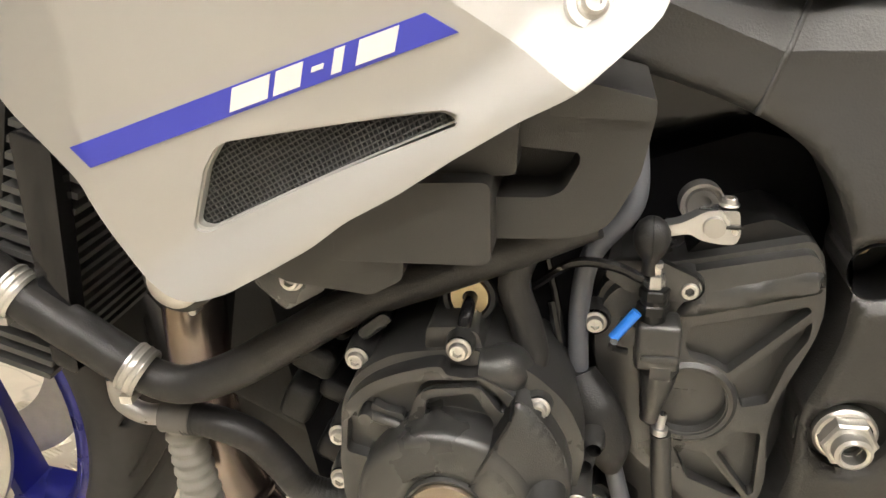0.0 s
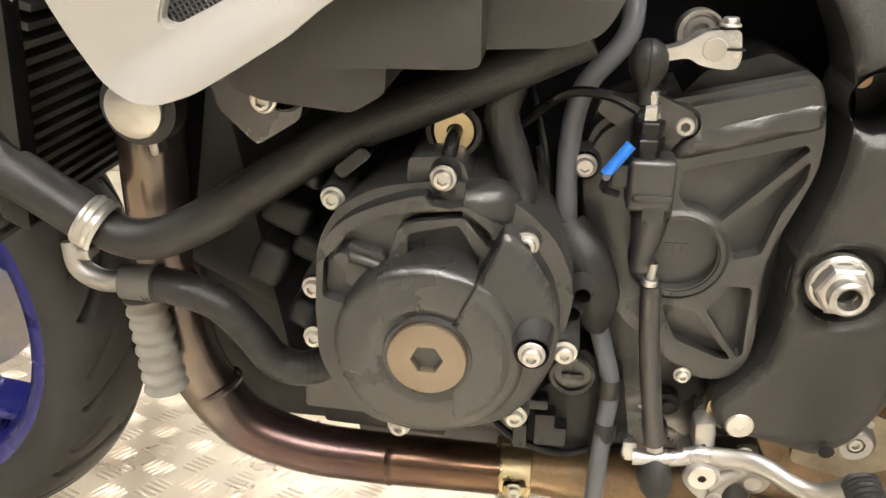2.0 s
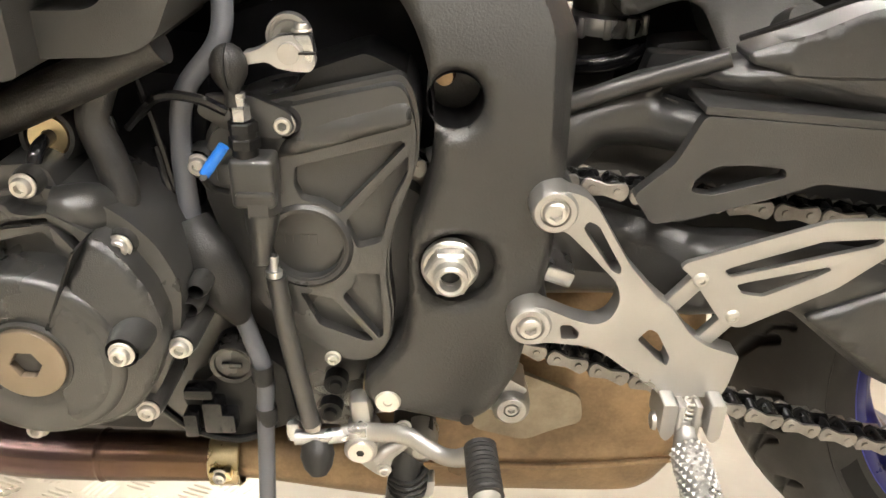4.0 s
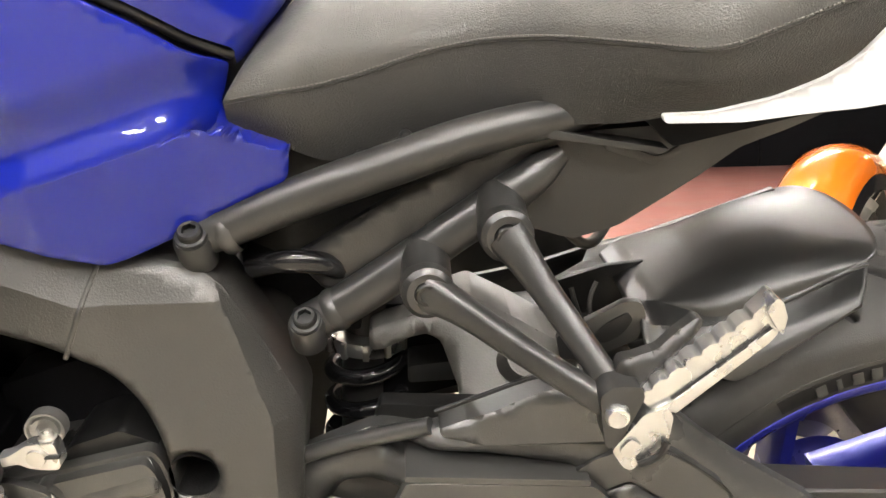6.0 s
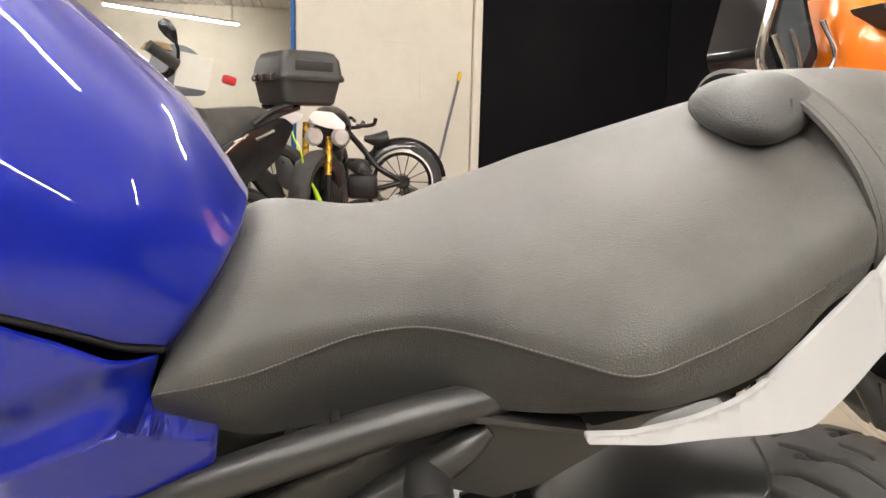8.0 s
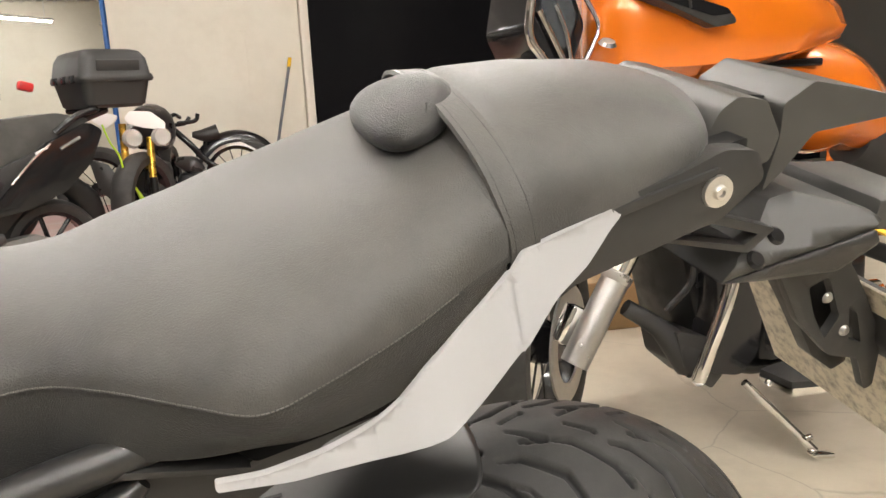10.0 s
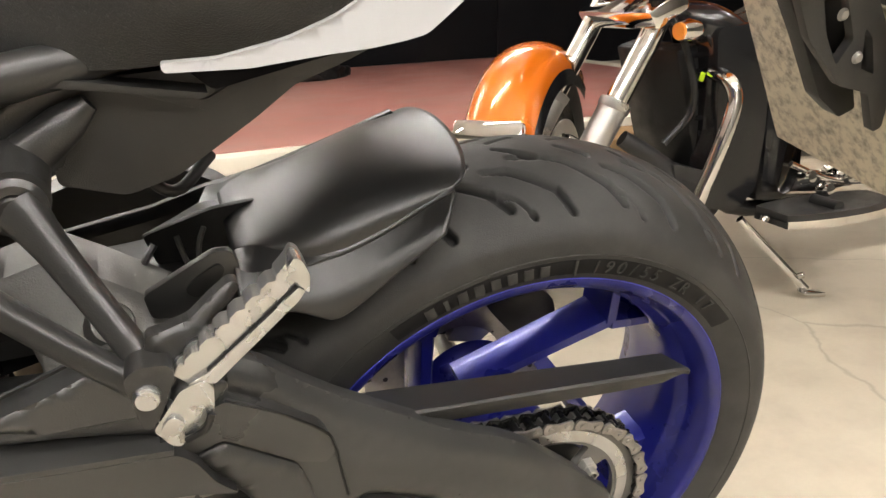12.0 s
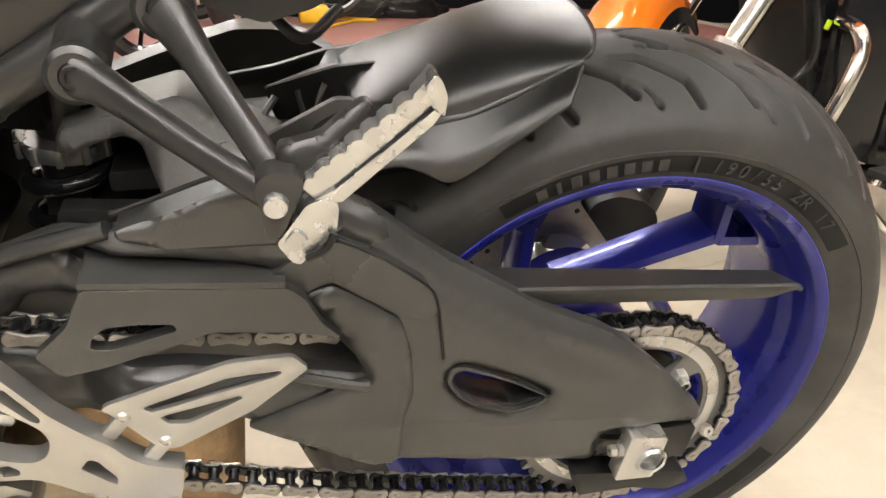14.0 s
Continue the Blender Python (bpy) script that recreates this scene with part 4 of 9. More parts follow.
# --- clutch cable, lever and switch body ---
clutch = part("clutch_body", box((-0.6732, -0.186, 0.509), (0.0252, 0.022, 0.030), 0.0035, seg=3), M["engine"], bike, "black clutch cable adjuster and housing")
part("boot_seam", tube([(-0.681, -0.188 - 0.0103 * math.cos(a), 0.574 + 0.0127 * math.sin(a)) for a in np.linspace(-1.0, 1.5, 12)], 0.0005, 6, 1), M["dark"], clutch)
part("ball_boot", lathe([(0, 0.0125), (0.004, 0.0117), (0.0075, 0.009), (0.0098, 0.0042), (0.0102, 0), (0.0095, -0.0045), (0.0072, -0.009), (0.0048, -0.0125), (0.0042, -0.016), (0.0047, -0.021)], (-0.681, -0.188, 0.574), (-0.02, 0, 1), 28), M["rubber"], clutch, "black rubber ball boot")
part("adjuster_nut", hexnut(0.0058, 0.008, 0.001, (0, 0, 1), (-0.6775, -0.188, 0.545)), M["bright"], clutch)
part("thread_pin", lathe([(0.0038, 0), (0.0038, 0.012), (0, 0.012)], (-0.6775, -0.188, 0.548), (0, 0, 1), 12), M["bright"], clutch)
bm = hexnut(0.0092, 0.006, 0.003, (0, 0, 1), (-0.677, -0.187, 0.529))
hexnut(0.0085, 0.006, 0.003, (0, 0, 1), (-0.677, -0.187, 0.538), bm)
lathe([(0.0075, 0), (0.0075, 0.02), (0.004, 0.021)], (-0.677, -0.187, 0.522), (0, 0, 1), 16, bm)
part("lock_nut", bm, M["dark"], clutch)
part("lower_hex", hexnut(0.0115, 0.012, 0.003, (0, 0, 1), (-0.671, -0.187, 0.489)), M["engine"], clutch)
part("body_band", box((-0.672, -0.188, 0.503), (0.0215, 0.022, 0.005), 0.002), M["engine"], clutch)
part("body_side", box((-0.688, -0.182, 0.512), (0.014, 0.014, 0.014), 0.003), M["engine"], clutch)
part("cone", lathe([(0.0105, 0.0), (0.0098, -0.008), (0.0062, -0.024), (0.0056, -0.034), (0.0035, -0.036)], (-0.6708, -0.188, 0.490), (0.10, 0, 1), 16), M["engine"], clutch)
part("cable_ferrule", lathe([(0.003, 0.01), (0.003, 0), (0.0052, 0), (0.0052, -0.004), (0, -0.004)], (-0.6672, -0.188, 0.4505), (0.08, 0, 1), 16), M["bright"], clutch)
part("shift_rod", tube([(-0.6662, -0.188, 0.446), (-0.662, -0.188, 0.40), (-0.652, -0.188, 0.332)], [0.0060, 0.0062, 0.0064], 16, 4), M["engine"], clutch)
part("blue_sleeve", tube([(-0.6862, -0.196, 0.5325), (-0.6985, -0.198, 0.5160)], 0.0032, 14, 1), M["bluetube"], clutch, "bright blue plastic sleeve")
part("sleeve_wire", tube([(-0.698, -0.202, 0.516), (-0.698, -0.19, 0.505), (-0.690, -0.185, 0.500)], 0.0022, 8), M["rubber"], clutch)
part("cable_stay", prism([(-0.705, 0.545), (-0.700, 0.555), (-0.675, 0.556), (-0.653, 0.546), (-0.65, 0.535), (-0.66, 0.530), (-0.69, 0.535)], -0.178, -0.172, 0.001), M["engine"], clutch)
arm = part("clutch_arm", prism([(-0.675, 0.5805), (-0.667, 0.582), (-0.660, 0.586, 0.004), (-0.654, 0.590, 0.004), (-0.637, 0.591, 0.003), (-0.635, 0.577), (-0.637, 0.571, 0.003), (-0.646, 0.571, 0.003), (-0.656, 0.573, 0.004), (-0.661, 0.5765), (-0.675, 0.574)], -0.186, -0.176, 0.0025), M["bright"], bike, "bright alloy clutch arm on its shaft")
part("arm_pin", lathe([(0, 0.002), (0.0058, 0.002), (0.0062, 0.0), (0.0062, -0.01)], (-0.649, -0.186, 0.581), n=22), M["alloy"], arm)
part("arm_slot", box((-0.639, -0.1868, 0.5815), (0.009, 0.003, 0.0012), 0), M["dark"], arm)
bolt("m5", -0.642, -0.181, 0.592, arm, (0, 0, 1))
part("arm_shaft", lathe([(0, 0.0), (0.0050, 0.0), (0.0052, 0.003), (0.0085, 0.0035), (0.0092, 0.0005), (0.0108, 0.0005), (0.0112, 0.0035), (0.0124, 0.0035), (0.0126, -0.006)], (-0.653, -0.160, 0.5845), (0.05, -1, 0.05), 30), M["alloy"], arm)

# --- looms and hoses in the middle ---
loom = part("loom_sleeve", tube([(-0.716, -0.178, 0.478), (-0.706, -0.186, 0.460), (-0.698, -0.186, 0.435), (-0.694, -0.178, 0.410)], [0.0105, 0.0155, 0.0155, 0.007], 16), M["rubber"], bike, "black rubber sleeve over a grey cable")
part("cable_upper", tube([(-0.690, -0.15, 0.62), (-0.690, -0.165, 0.585), (-0.712, -0.17, 0.555), (-0.718, -0.172, 0.52), (-0.717, -0.175, 0.480)], 0.0062, 12), M["wire"], loom)
part("cable_lower", tube([(-0.694, -0.176, 0.414), (-0.688, -0.178, 0.392), (-0.682, -0.18, 0.366), (-0.684, -0.182, 0.33), (-0.688, -0.19, 0.246)], 0.0060, 12), M["wire"], loom)
for z in (0.368, 0.334):
    part("cable_band", lathe([(0.0068, -0.007), (0.0072, -0.006), (0.0072, 0.006), (0.0068, 0.007)], (-0.683, -0.181, z), (0, 0, 1), 14), M["rubber"], loom)
part("thin_wire", tube([(-0.735, -0.165, 0.52), (-0.728, -0.17, 0.49), (-0.716, -0.17, 0.46)], 0.003, 8), M["gloss"], loom)
part("thin_wire", tube([(-0.742, -0.16, 0.56), (-0.732, -0.165, 0.52), (-0.722, -0.17, 0.47)], 0.0026, 8), M["gloss"], loom)
part("brake_pipe", tube([(-0.745, -0.175, 0.535), (-0.722, -0.186, 0.556), (-0.70, -0.190, 0.557), (-0.684, -0.19, 0.55)], 0.0030, 8), M["gloss"], loom)
bent = part("breather_hose", tube([(-0.745, -0.19, 0.575), (-0.755, -0.195, 0.548), (-0.748, -0.20, 0.525), (-0.743, -0.205, 0.505), (-0.751, -0.21, 0.494), (-0.759, -0.213, 0.498)], 0.0095, 14), M["hose"], bike, "bent black breather hose with a metal collar")
part("hose_collar", lathe([(0.0098, -0.001), (0.0104, 0.001), (0.0100, 0.014), (0.0090, 0.020), (0.0088, 0.021)], (-0.7535, -0.1945, 0.534), (-0.12, 0.1, 1), 22), M["chrome"], bent, "bright metal collar")

# --- coolant hose ---
HOSE = B([(-1.10, 0.545), (-1.064, 0.514), (-1.030, 0.491), (-1.000, 0.470), (-0.970, 0.4615), (-0.935, 0.474), (-0.890, 0.502), (-0.841, 0.533), (-0.796, 0.552), (-0.750, 0.572), (-0.712, 0.590)], -0.20)
hose = part("coolant_hose", tube(HOSE[2:], [0.0125, 0.0125, 0.0128, 0.0128, 0.0125, 0.0122, 0.012, 0.012, 0.012], 18), M["hose"], bike, "thick black coolant hose with steel clamps")
part("hose_front", tube(HOSE[:4], 0.0150, 18), M["hose"], hose)
for c, ax in (((-1.000, -0.20, 0.4705), (0.82, 0, -0.52)), ((-1.0755, -0.20, 0.5235), (0.8, 0, -0.6))):
    bm = lathe([(0.0162, -0.007), (0.0168, -0.006), (0.0168, 0.006), (0.0162, 0.007)], c, ax, 28)
    for dz in (-0.0045, 0.0, 0.0045):
        lathe([(0.0168, dz - 0.0011), (0.0174, dz), (0.0168, dz + 0.0011)], c, ax, 28, bm)
    part("hose_clamp", bm, M["steel"], hose, "slotted steel hose clamp")
    part("clamp_screw", box((c[0] - 0.004, c[1] - 0.008, c[2] - 0.0155), (0.009, 0.012, 0.006), 0.001), M["steel"], hose)
braid = part("braided_hose", tube([(-0.985, -0.180, 0.4185), (-0.9689, -0.180, 0.4185), (-0.9392, -0.180, 0.409), (-0.919, -0.180, 0.3885), (-0.9024, -0.180, 0.3665), (-0.882, -0.175, 0.359), (-0.862, -0.16, 0.362)], 0.0115, 18, 16, ribs=0.0005, rib_n=64), M["hose"], bike, "black braided oil hose with a bare steel elbow")
part("hose_elbow", tube([(-1.036, -0.175, 0.445), (-1.033, -0.178, 0.428), (-1.018, -0.180, 0.420), (-1.0, -0.180, 0.420)], 0.0075, 14), M["alloy"], braid)
bm = lathe([(0.0105, -0.012), (0.0122, -0.011), (0.0122, 0.011), (0.0105, 0.012)], (-0.990, -0.180, 0.420), (1, 0, -0.02), 20)
part("hose_ferrule", bm, M["fin"], braid)
part("ribbed_sleeve", tube([(-1.008, -0.150, 0.392), (-1.006, -0.150, 0.355), (-1.004, -0.150, 0.315)], [0.0125, 0.0130, 0.0140], 18, 24, ribs=0.0026, rib_n=7), M["greyplastic"], bike, "grey ribbed sleeve below the hoses")

# --- exhaust ---
hdr = part("exhaust_header", tube(B([(-1.008, 0.56), (-1.012, 0.49), (-1.016, 0.43), (-1.017, 0.36), (-1.008, 0.30), (-0.978, 0.247), (-0.93, 0.2235), (-0.87, 0.217), (-0.80, 0.2165), (-0.755, 0.216)], -0.095), [0.025, 0.025, 0.0245, 0.024, 0.0235, 0.023, 0.022, 0.0215, 0.021, 0.0205], 22), M["heat"], bike, "heat-tinted stainless exhaust header pipe")
for dy, dx in ((-0.03, 0.035), (0.03, 0.06), (0.09, 0.01)):
    part("header_pipe", tube([(-0.985 + dx * 0.4, dy - 0.03, 0.55), (-0.975 + dx, dy - 0.02, 0.44), (-0.965 + dx, dy, 0.34), (-0.93 + dx, dy, 0.26), (-0.85, dy, 0.222), (-0.76, dy * 0.6, 0.216)], 0.019, 18), M["heat"], hdr)
part("weld_ring", lathe([(0.0214, -0.003), (0.0227, 0.0), (0.0214, 0.003)], (-0.846, -0.095, 0.2166), (1, 0, 0), 26), M["heat"], hdr)
part("weld_ring", lathe([(0.0232, -0.003), (0.0244, 0.0), (0.0232, 0.003)], (-0.994, -0.095, 0.277), (0.35, 0, -0.93), 26), M["heat"], hdr)
bm = lathe([(0.0215, -0.013), (0.0235, -0.012), (0.0235, 0.012), (0.0215, 0.013)], (-0.742, -0.095, 0.216), (1, 0, 0), 26)
part("exhaust_clamp", bm, M["brass"], hdr, "golden exhaust clamp with a bolt")
part("clamp_lug", box((-0.742, -0.121, 0.222), (0.018, 0.010, 0.010), 0.002), M["brass"], hdr)
bolt("m6", -0.742, -0.124, 0.222, hdr)
part("collector", tube(B([(-0.76, 0.216), (-0.70, 0.212), (-0.64, 0.208), (-0.59, 0.208)], -0.085), [0.021, 0.0235, 0.028, 0.034], 22), M["rust"], hdr)
MUF = [(-0.625, 0.235), (-0.57, 0.280), (-0.52, 0.330), (-0.47, 0.385), (-0.42, 0.405), (-0.370, 0.400, 0.02), (-0.350, 0.380, 0.02), (-0.3430, 0.330), (-0.3440, 0.270), (-0.3480, 0.200, 0.02), (-0.368, 0.138, 0.03), (-0.42, 0.128), (-0.60, 0.136), (-0.64, 0.170)]
part("exhaust_chamber", panel(MUF, lambda x, z: -0.085 + (5.0 if z < 0.215 else 0.8) * (z - 0.215) ** 2, 0.19, 0.014, (), 0.02, 0.03, 0.025), M["rust"], hdr, "sooty brown exhaust chamber")
part("chamber_seam", tube(B([(-0.62, 0.206), (-0.53, 0.202), (-0.45, 0.202), (-0.36, 0.212)], -0.0865), 0.003, 8), M["rust"], hdr)
part("heat_shield", prism([(-0.537, 0.300), (-0.505, 0.3195), (-0.4545, 0.2970), (-0.4510, 0.2710), (-0.4720, 0.2640), (-0.4960, 0.2520), (-0.5400, 0.2640)], -0.111, -0.106, 0.001, (), 0.008), M["tin"], hdr)

# --- small parts under the engine ---
low = part("oil_filter_block", prism([(-0.745, 0.335), (-0.72, 0.355), (-0.70, 0.385), (-0.672, 0.36), (-0.665, 0.315), (-0.70, 0.300), (-0.735, 0.302)], -0.165, -0.12, 0.004), M["dark"], bike, "oily black housings and plugs under the engine")
part("drain_ring", lathe([(0.012, 0.003), (0.0145, 0.004), (0.016, 0.002), (0.016, -0.02)], (-0.706, -0.167, 0.366), n=26), M["engine"], low)
part("drain_face", lathe([(0, 0.002), (0.0118, 0.002)], (-0.706, -0.166, 0.366), n=22), M["engine"], low)
part("drain_bar", box((-0.706, -0.170, 0.366), (0.014, 0.003, 0.004), 0.001), M["engine"], low)
for x, z, w, h in ((-0.722, 0.325, 0.014, 0.026), (-0.712, 0.320, 0.010, 0.016), (-0.738, 0.318, 0.010, 0.02), (-0.73, 0.345, 0.02, 0.008)):
    part("connector", box((x, -0.170, z), (w, 0.014, h), 0.002), M["gloss"], low)
part("low_cable", tube([(-0.765, -0.16, 0.325), (-0.74, -0.168, 0.309), (-0.71, -0.17, 0.302), (-0.69, -0.168, 0.306)], 0.003, 8), M["gloss"], low)
for i, (x, z) in enumerate(((-0.64, 0.335), (-0.612, 0.331), (-0.60, 0.322), (-0.575, 0.322), (-0.645, 0.31))):
    part("lug", lathe([(0, 0.003), (0.004, 0.003), (0.005, 0.0), (0.0085, 0.0), (0.009, -0.02)], (x, -0.150, z), n=16), M["dark"] if i % 2 == 0 else M["alloy"], low)
part("mount_bracket", prism([(-0.66, 0.325), (-0.61, 0.337), (-0.54, 0.325), (-0.52, 0.338), (-0.50, 0.325), (-0.52, 0.305), (-0.56, 0.312), (-0.62, 0.30)], -0.140, -0.11, 0.003), M["alloy"], low)
part("spacer_collar", lathe([(0.006, 0.006), (0.0105, 0.007), (0.0135, 0.004), (0.0145, -0.004), (0.0145, -0.02)], (-0.5125, -0.140, 0.3105), n=28), M["alloy"], low, "bare alloy spacer collar")
bolt("m6", -0.5125, -0.141, 0.3105, low)

# --- gear lever ---
ARM = [(-0.6320, -0.183, 0.3195), (-0.6200, -0.183, 0.3212), (-0.6069, -0.185, 0.3222), (-0.5942, -0.189, 0.3250), (-0.5834, -0.1936, 0.3247), (-0.5725, -0.199, 0.3209), (-0.5621, -0.205, 0.3196), (-0.5525, -0.2112, 0.3240), (-0.5452, -0.2162, 0.3322), (-0.5399, -0.220, 0.3414)]
lever = part("gear_lever", tube(ARM, [0.0062, 0.0068, 0.0070, 0.0070, 0.0068, 0.0066, 0.0064, 0.0064, 0.0066, 0.0070], 16, flat=0.8), M["alloy"], bike, "satin alloy gear lever with a ribbed rubber toe peg")
part("lever_boss", lathe([(0.0, 0.002), (0.0098, 0.002), (0.0116, 0.0005), (0.0118, -0.028)], (-0.6195, -0.187, 0.3083), n=32), M["alloy"], lever)
part("boss_bolt", lathe([(0.0026, 0.0028), (0.0085, 0.0028), (0.0092, 0.0020), (0.0092, 0.0)], (-0.6195, -0.188, 0.3083), n=28), M["steel"], lever)
part("boss_hole", lathe([(0, 0.0015), (0.0030, 0.0029)], (-0.6195, -0.188, 0.3083), n=6), M["dark"], lever)
part("lever_collar", box((-0.6195, -0.172, 0.3330), (0.0145, 0.018, 0.024), 0.005, (0, -6, 0)), M["alloy"], lever)
part("toe_rubber", tube([(-0.5400, -0.2215, 0.3430), (-0.5372, -0.2560, 0.3345)], [0.0092, 0.0098], 18, 40, ribs=0.0014, rib_n=11), M["rubber"], lever, "ribbed black toe rubber")
part("toe_cap", lathe([(0, 0.0045), (0.0045, 0.0038), (0.0080, 0.0010), (0.0088, -0.0015), (0.0088, -0.004)], (-0.5370, -0.2570, 0.3340), (0.08, -1, -0.24), 24), M["greyplastic"], lever, "pale rubber end cap")
part("link_boot", lathe([(0, 0.0150), (0.0055, 0.0140), (0.0095, 0.0085), (0.0118, 0.0), (0.0105, -0.0075), (0.0072, -0.0125), (0, -0.014)], (-0.6490, -0.190, 0.3060), (0.1, -0.5, -1), 24), M["rubber"], lever)
part("link_arm", tube([(-0.6640, -0.186, 0.3180), (-0.6450, -0.186, 0.3185), (-0.6280, -0.183, 0.3190)], 0.0055, 12, 2), M["bright"], lever)
part("link_nut", hexnut(0.0058, 0.006, 0.002, (-0.1, 0, 1), (-0.6510, -0.187, 0.3265)), M["steel"], lever)
part("link_end", box((-0.6660, -0.178, 0.3190), (0.010, 0.012, 0.016), 0.003), M["bright"], lever)
part("link_bracket", prism([(-0.6290, 0.3040), (-0.6060, 0.3060), (-0.5900, 0.3080), (-0.5870, 0.2980), (-0.5990, 0.2860), (-0.6010, 0.2740, 0.003), (-0.6090, 0.2700, 0.003), (-0.6190, 0.2790), (-0.6270, 0.2880)], -0.172, -0.158, 0.003), M["alloy"], lever)
part("bracket_tube", tube([(-0.6120, -0.176, 0.2900), (-0.6000, -0.172, 0.2970), (-0.5880, -0.166, 0.2990)], 0.0048, 12), M["alloy"], lever)
bolt("m5", -0.6050, -0.172, 0.2765, lever)
bolt("m5", -0.5905, -0.170, 0.3155, lever)

# --- side stand ---
stand = part("side_stand", tube([(-0.588, -0.150, 0.278), (-0.596, -0.175, 0.215), (-0.612, -0.245, 0.03 + 0.065)], [0.0125, 0.013, 0.012], 16, 4), M["swing"], bike, "black steel side stand, folded out on the floor")
part("stand_pivot", lathe([(0, 0.006), (0.006, 0.006), (0.0085, 0.004), (0.0125, 0.002), (0.0135, -0.02)], (-0.579, -0.158, 0.285), n=22), M["alloy"], stand)
part("stand_fork", prism([(-0.60, 0.295), (-0.57, 0.297), (-0.566, 0.272), (-0.577, 0.262), (-0.60, 0.265)], -0.150, -0.125, 0.003), M["swing"], stand)
part("stand_spring", tube([(-0.588 + 0.014 * math.cos(k * 1.3) , -0.165 - 0.014 * math.sin(k * 1.3), 0.270 - 0.0011 * k) for k in range(20)], 0.0018, 6, 2), M["dark"], stand)
part("stand_tab", prism([(-0.578, 0.258), (-0.568, 0.262), (-0.569, 0.248), (-0.578, 0.24)], -0.168, -0.155, 0.001), M["alloy"], stand)
part("stand_foot", box((-0.615, -0.258, 0.076), (0.06, 0.035, 0.008), 0.003, (-15, 0, 0)), M["swing"], stand)

# dark blocks added to close gaps under the engine, toned like the shade there
part("front_gap_filler", prism([(-0.975, 0.30), (-0.84, 0.30), (-0.84, 0.52), (-0.96, 0.52)], 0.0, 0.14, 0.01), M["dark"], bike)
part("lower_gap_filler", prism([(-1.10, 0.13), (-0.95, 0.13), (-0.93, 0.44), (-1.06, 0.44)], 0.06, 0.10, 0.004), M["dark"], bike)
part("corner_gap_filler", prism([(-0.90, 0.255), (-0.80, 0.25), (-0.80, 0.36), (-0.89, 0.40)], -0.10, 0.10, 0.008), M["dark"], bike)

# --- swingarm ---
SLOT = [(-0.181, 0.444, 0.006), (-0.174, 0.4455), (-0.152, 0.4365), (-0.130, 0.4255), (-0.104, 0.409, 0.006), (-0.111, 0.4015, 0.006), (-0.131, 0.397), (-0.162, 0.408), (-0.176, 0.420), (-0.184, 0.434, 0.006)]
GAP = [(-0.492, 0.478), (-0.468, 0.513), (-0.36, 0.520), (-0.282, 0.500), (-0.246, 0.450), (-0.250, 0.443), (-0.275, 0.449), (-0.372, 0.466), (-0.44, 0.466)]
RECESS = [(-0.436, 0.5475), (-0.424, 0.561), (-0.366, 0.555), (-0.318, 0.545), (-0.309, 0.538), (-0.318, 0.5345)]
SWING = [(-0.575, 0.50), (-0.480, 0.545), (-0.400, 0.577), (-0.330, 0.600), (-0.295, 0.600), (-0.265, 0.590), (-0.2386, 0.574), (-0.2157, 0.554), (-0.1914, 0.5355), (-0.157, 0.513), (-0.129, 0.495), (-0.110, 0.4825), (-0.085, 0.470), (-0.059, 0.458), (-0.031, 0.4395, 0.02),
         (0.001, 0.4095), (0.037, 0.3725), (0.058, 0.352, 0.006), (0.056, 0.341, 0.004), (0.015, 0.345), (-0.033, 0.3505, 0.012), (-0.0385, 0.343), (-0.033, 0.311, 0.012), (-0.0415, 0.300), (-0.1425, 0.318), (-0.241, 0.3385, 0.03), (-0.268, 0.354), (-0.294, 0.3755), (-0.337, 0.412), (-0.40, 0.405), (-0.50, 0.40), (-0.575, 0.42)]


def swing_y(x, z):
    mid = 0.565 - 0.62 * (x + 0.26)     # top edge of the rear brace
    y = -0.176 + 0.010 * step((z - mid + 0.03) / 0.03)
    y += 0.03 * step((-0.40 - x) / 0.05)
    y += 0.22 * max(0.385 + 0.12 * (-0.1 - x) - z, 0)
    return y + 0.006 * step((-0.02 - x) / -0.05)


swing = part("swingarm", panel(SWING, swing_y, 0.018, 0.010, [fillet(SLOT, 0.004), fillet(GAP, 0.006), fillet(RECESS, 0.003)], 0.006, 0.016, 0.012, 0, (((-0.10, 0.385), (-0.30, 0.409)),)), M["swing"], bike, "matt black aluminium swingarm", 50)
SKIN = [(-0.290, 0.529), (-0.2725, 0.537), (-0.225, 0.503, 0.008), (-0.216, 0.4715), (-0.212, 0.432), (-0.2195, 0.3975), (-0.217, 0.347), (-0.241, 0.3425, 0.02), (-0.267, 0.362), (-0.294, 0.384), (-0.334, 0.415), (-0.262, 0.446), (-0.2455, 0.4505), (-0.2645, 0.4925)]
part("swing_facet", panel(SKIN, lambda x, z: swing_y(x, z) - 0.006 + 0.10 * max(x + 0.225, 0), 0.006, 0.014, (), 0.005, 0.005, 0.004, 0, (((-0.225, 0.4), (-0.225, 0.5)),)), M["swing"], swing)
part("slot_rim", panel([(x + (x + 0.147) * 0.10, z + (z - 0.418) * 0.16) for x, z, *r in SLOT], lambda x, z: swing_y(x, z) - 0.001, 0.006, 0.03, [fillet(SLOT, 0.004)], 0.006, 0.004, 0.003), M["swing"], swing)
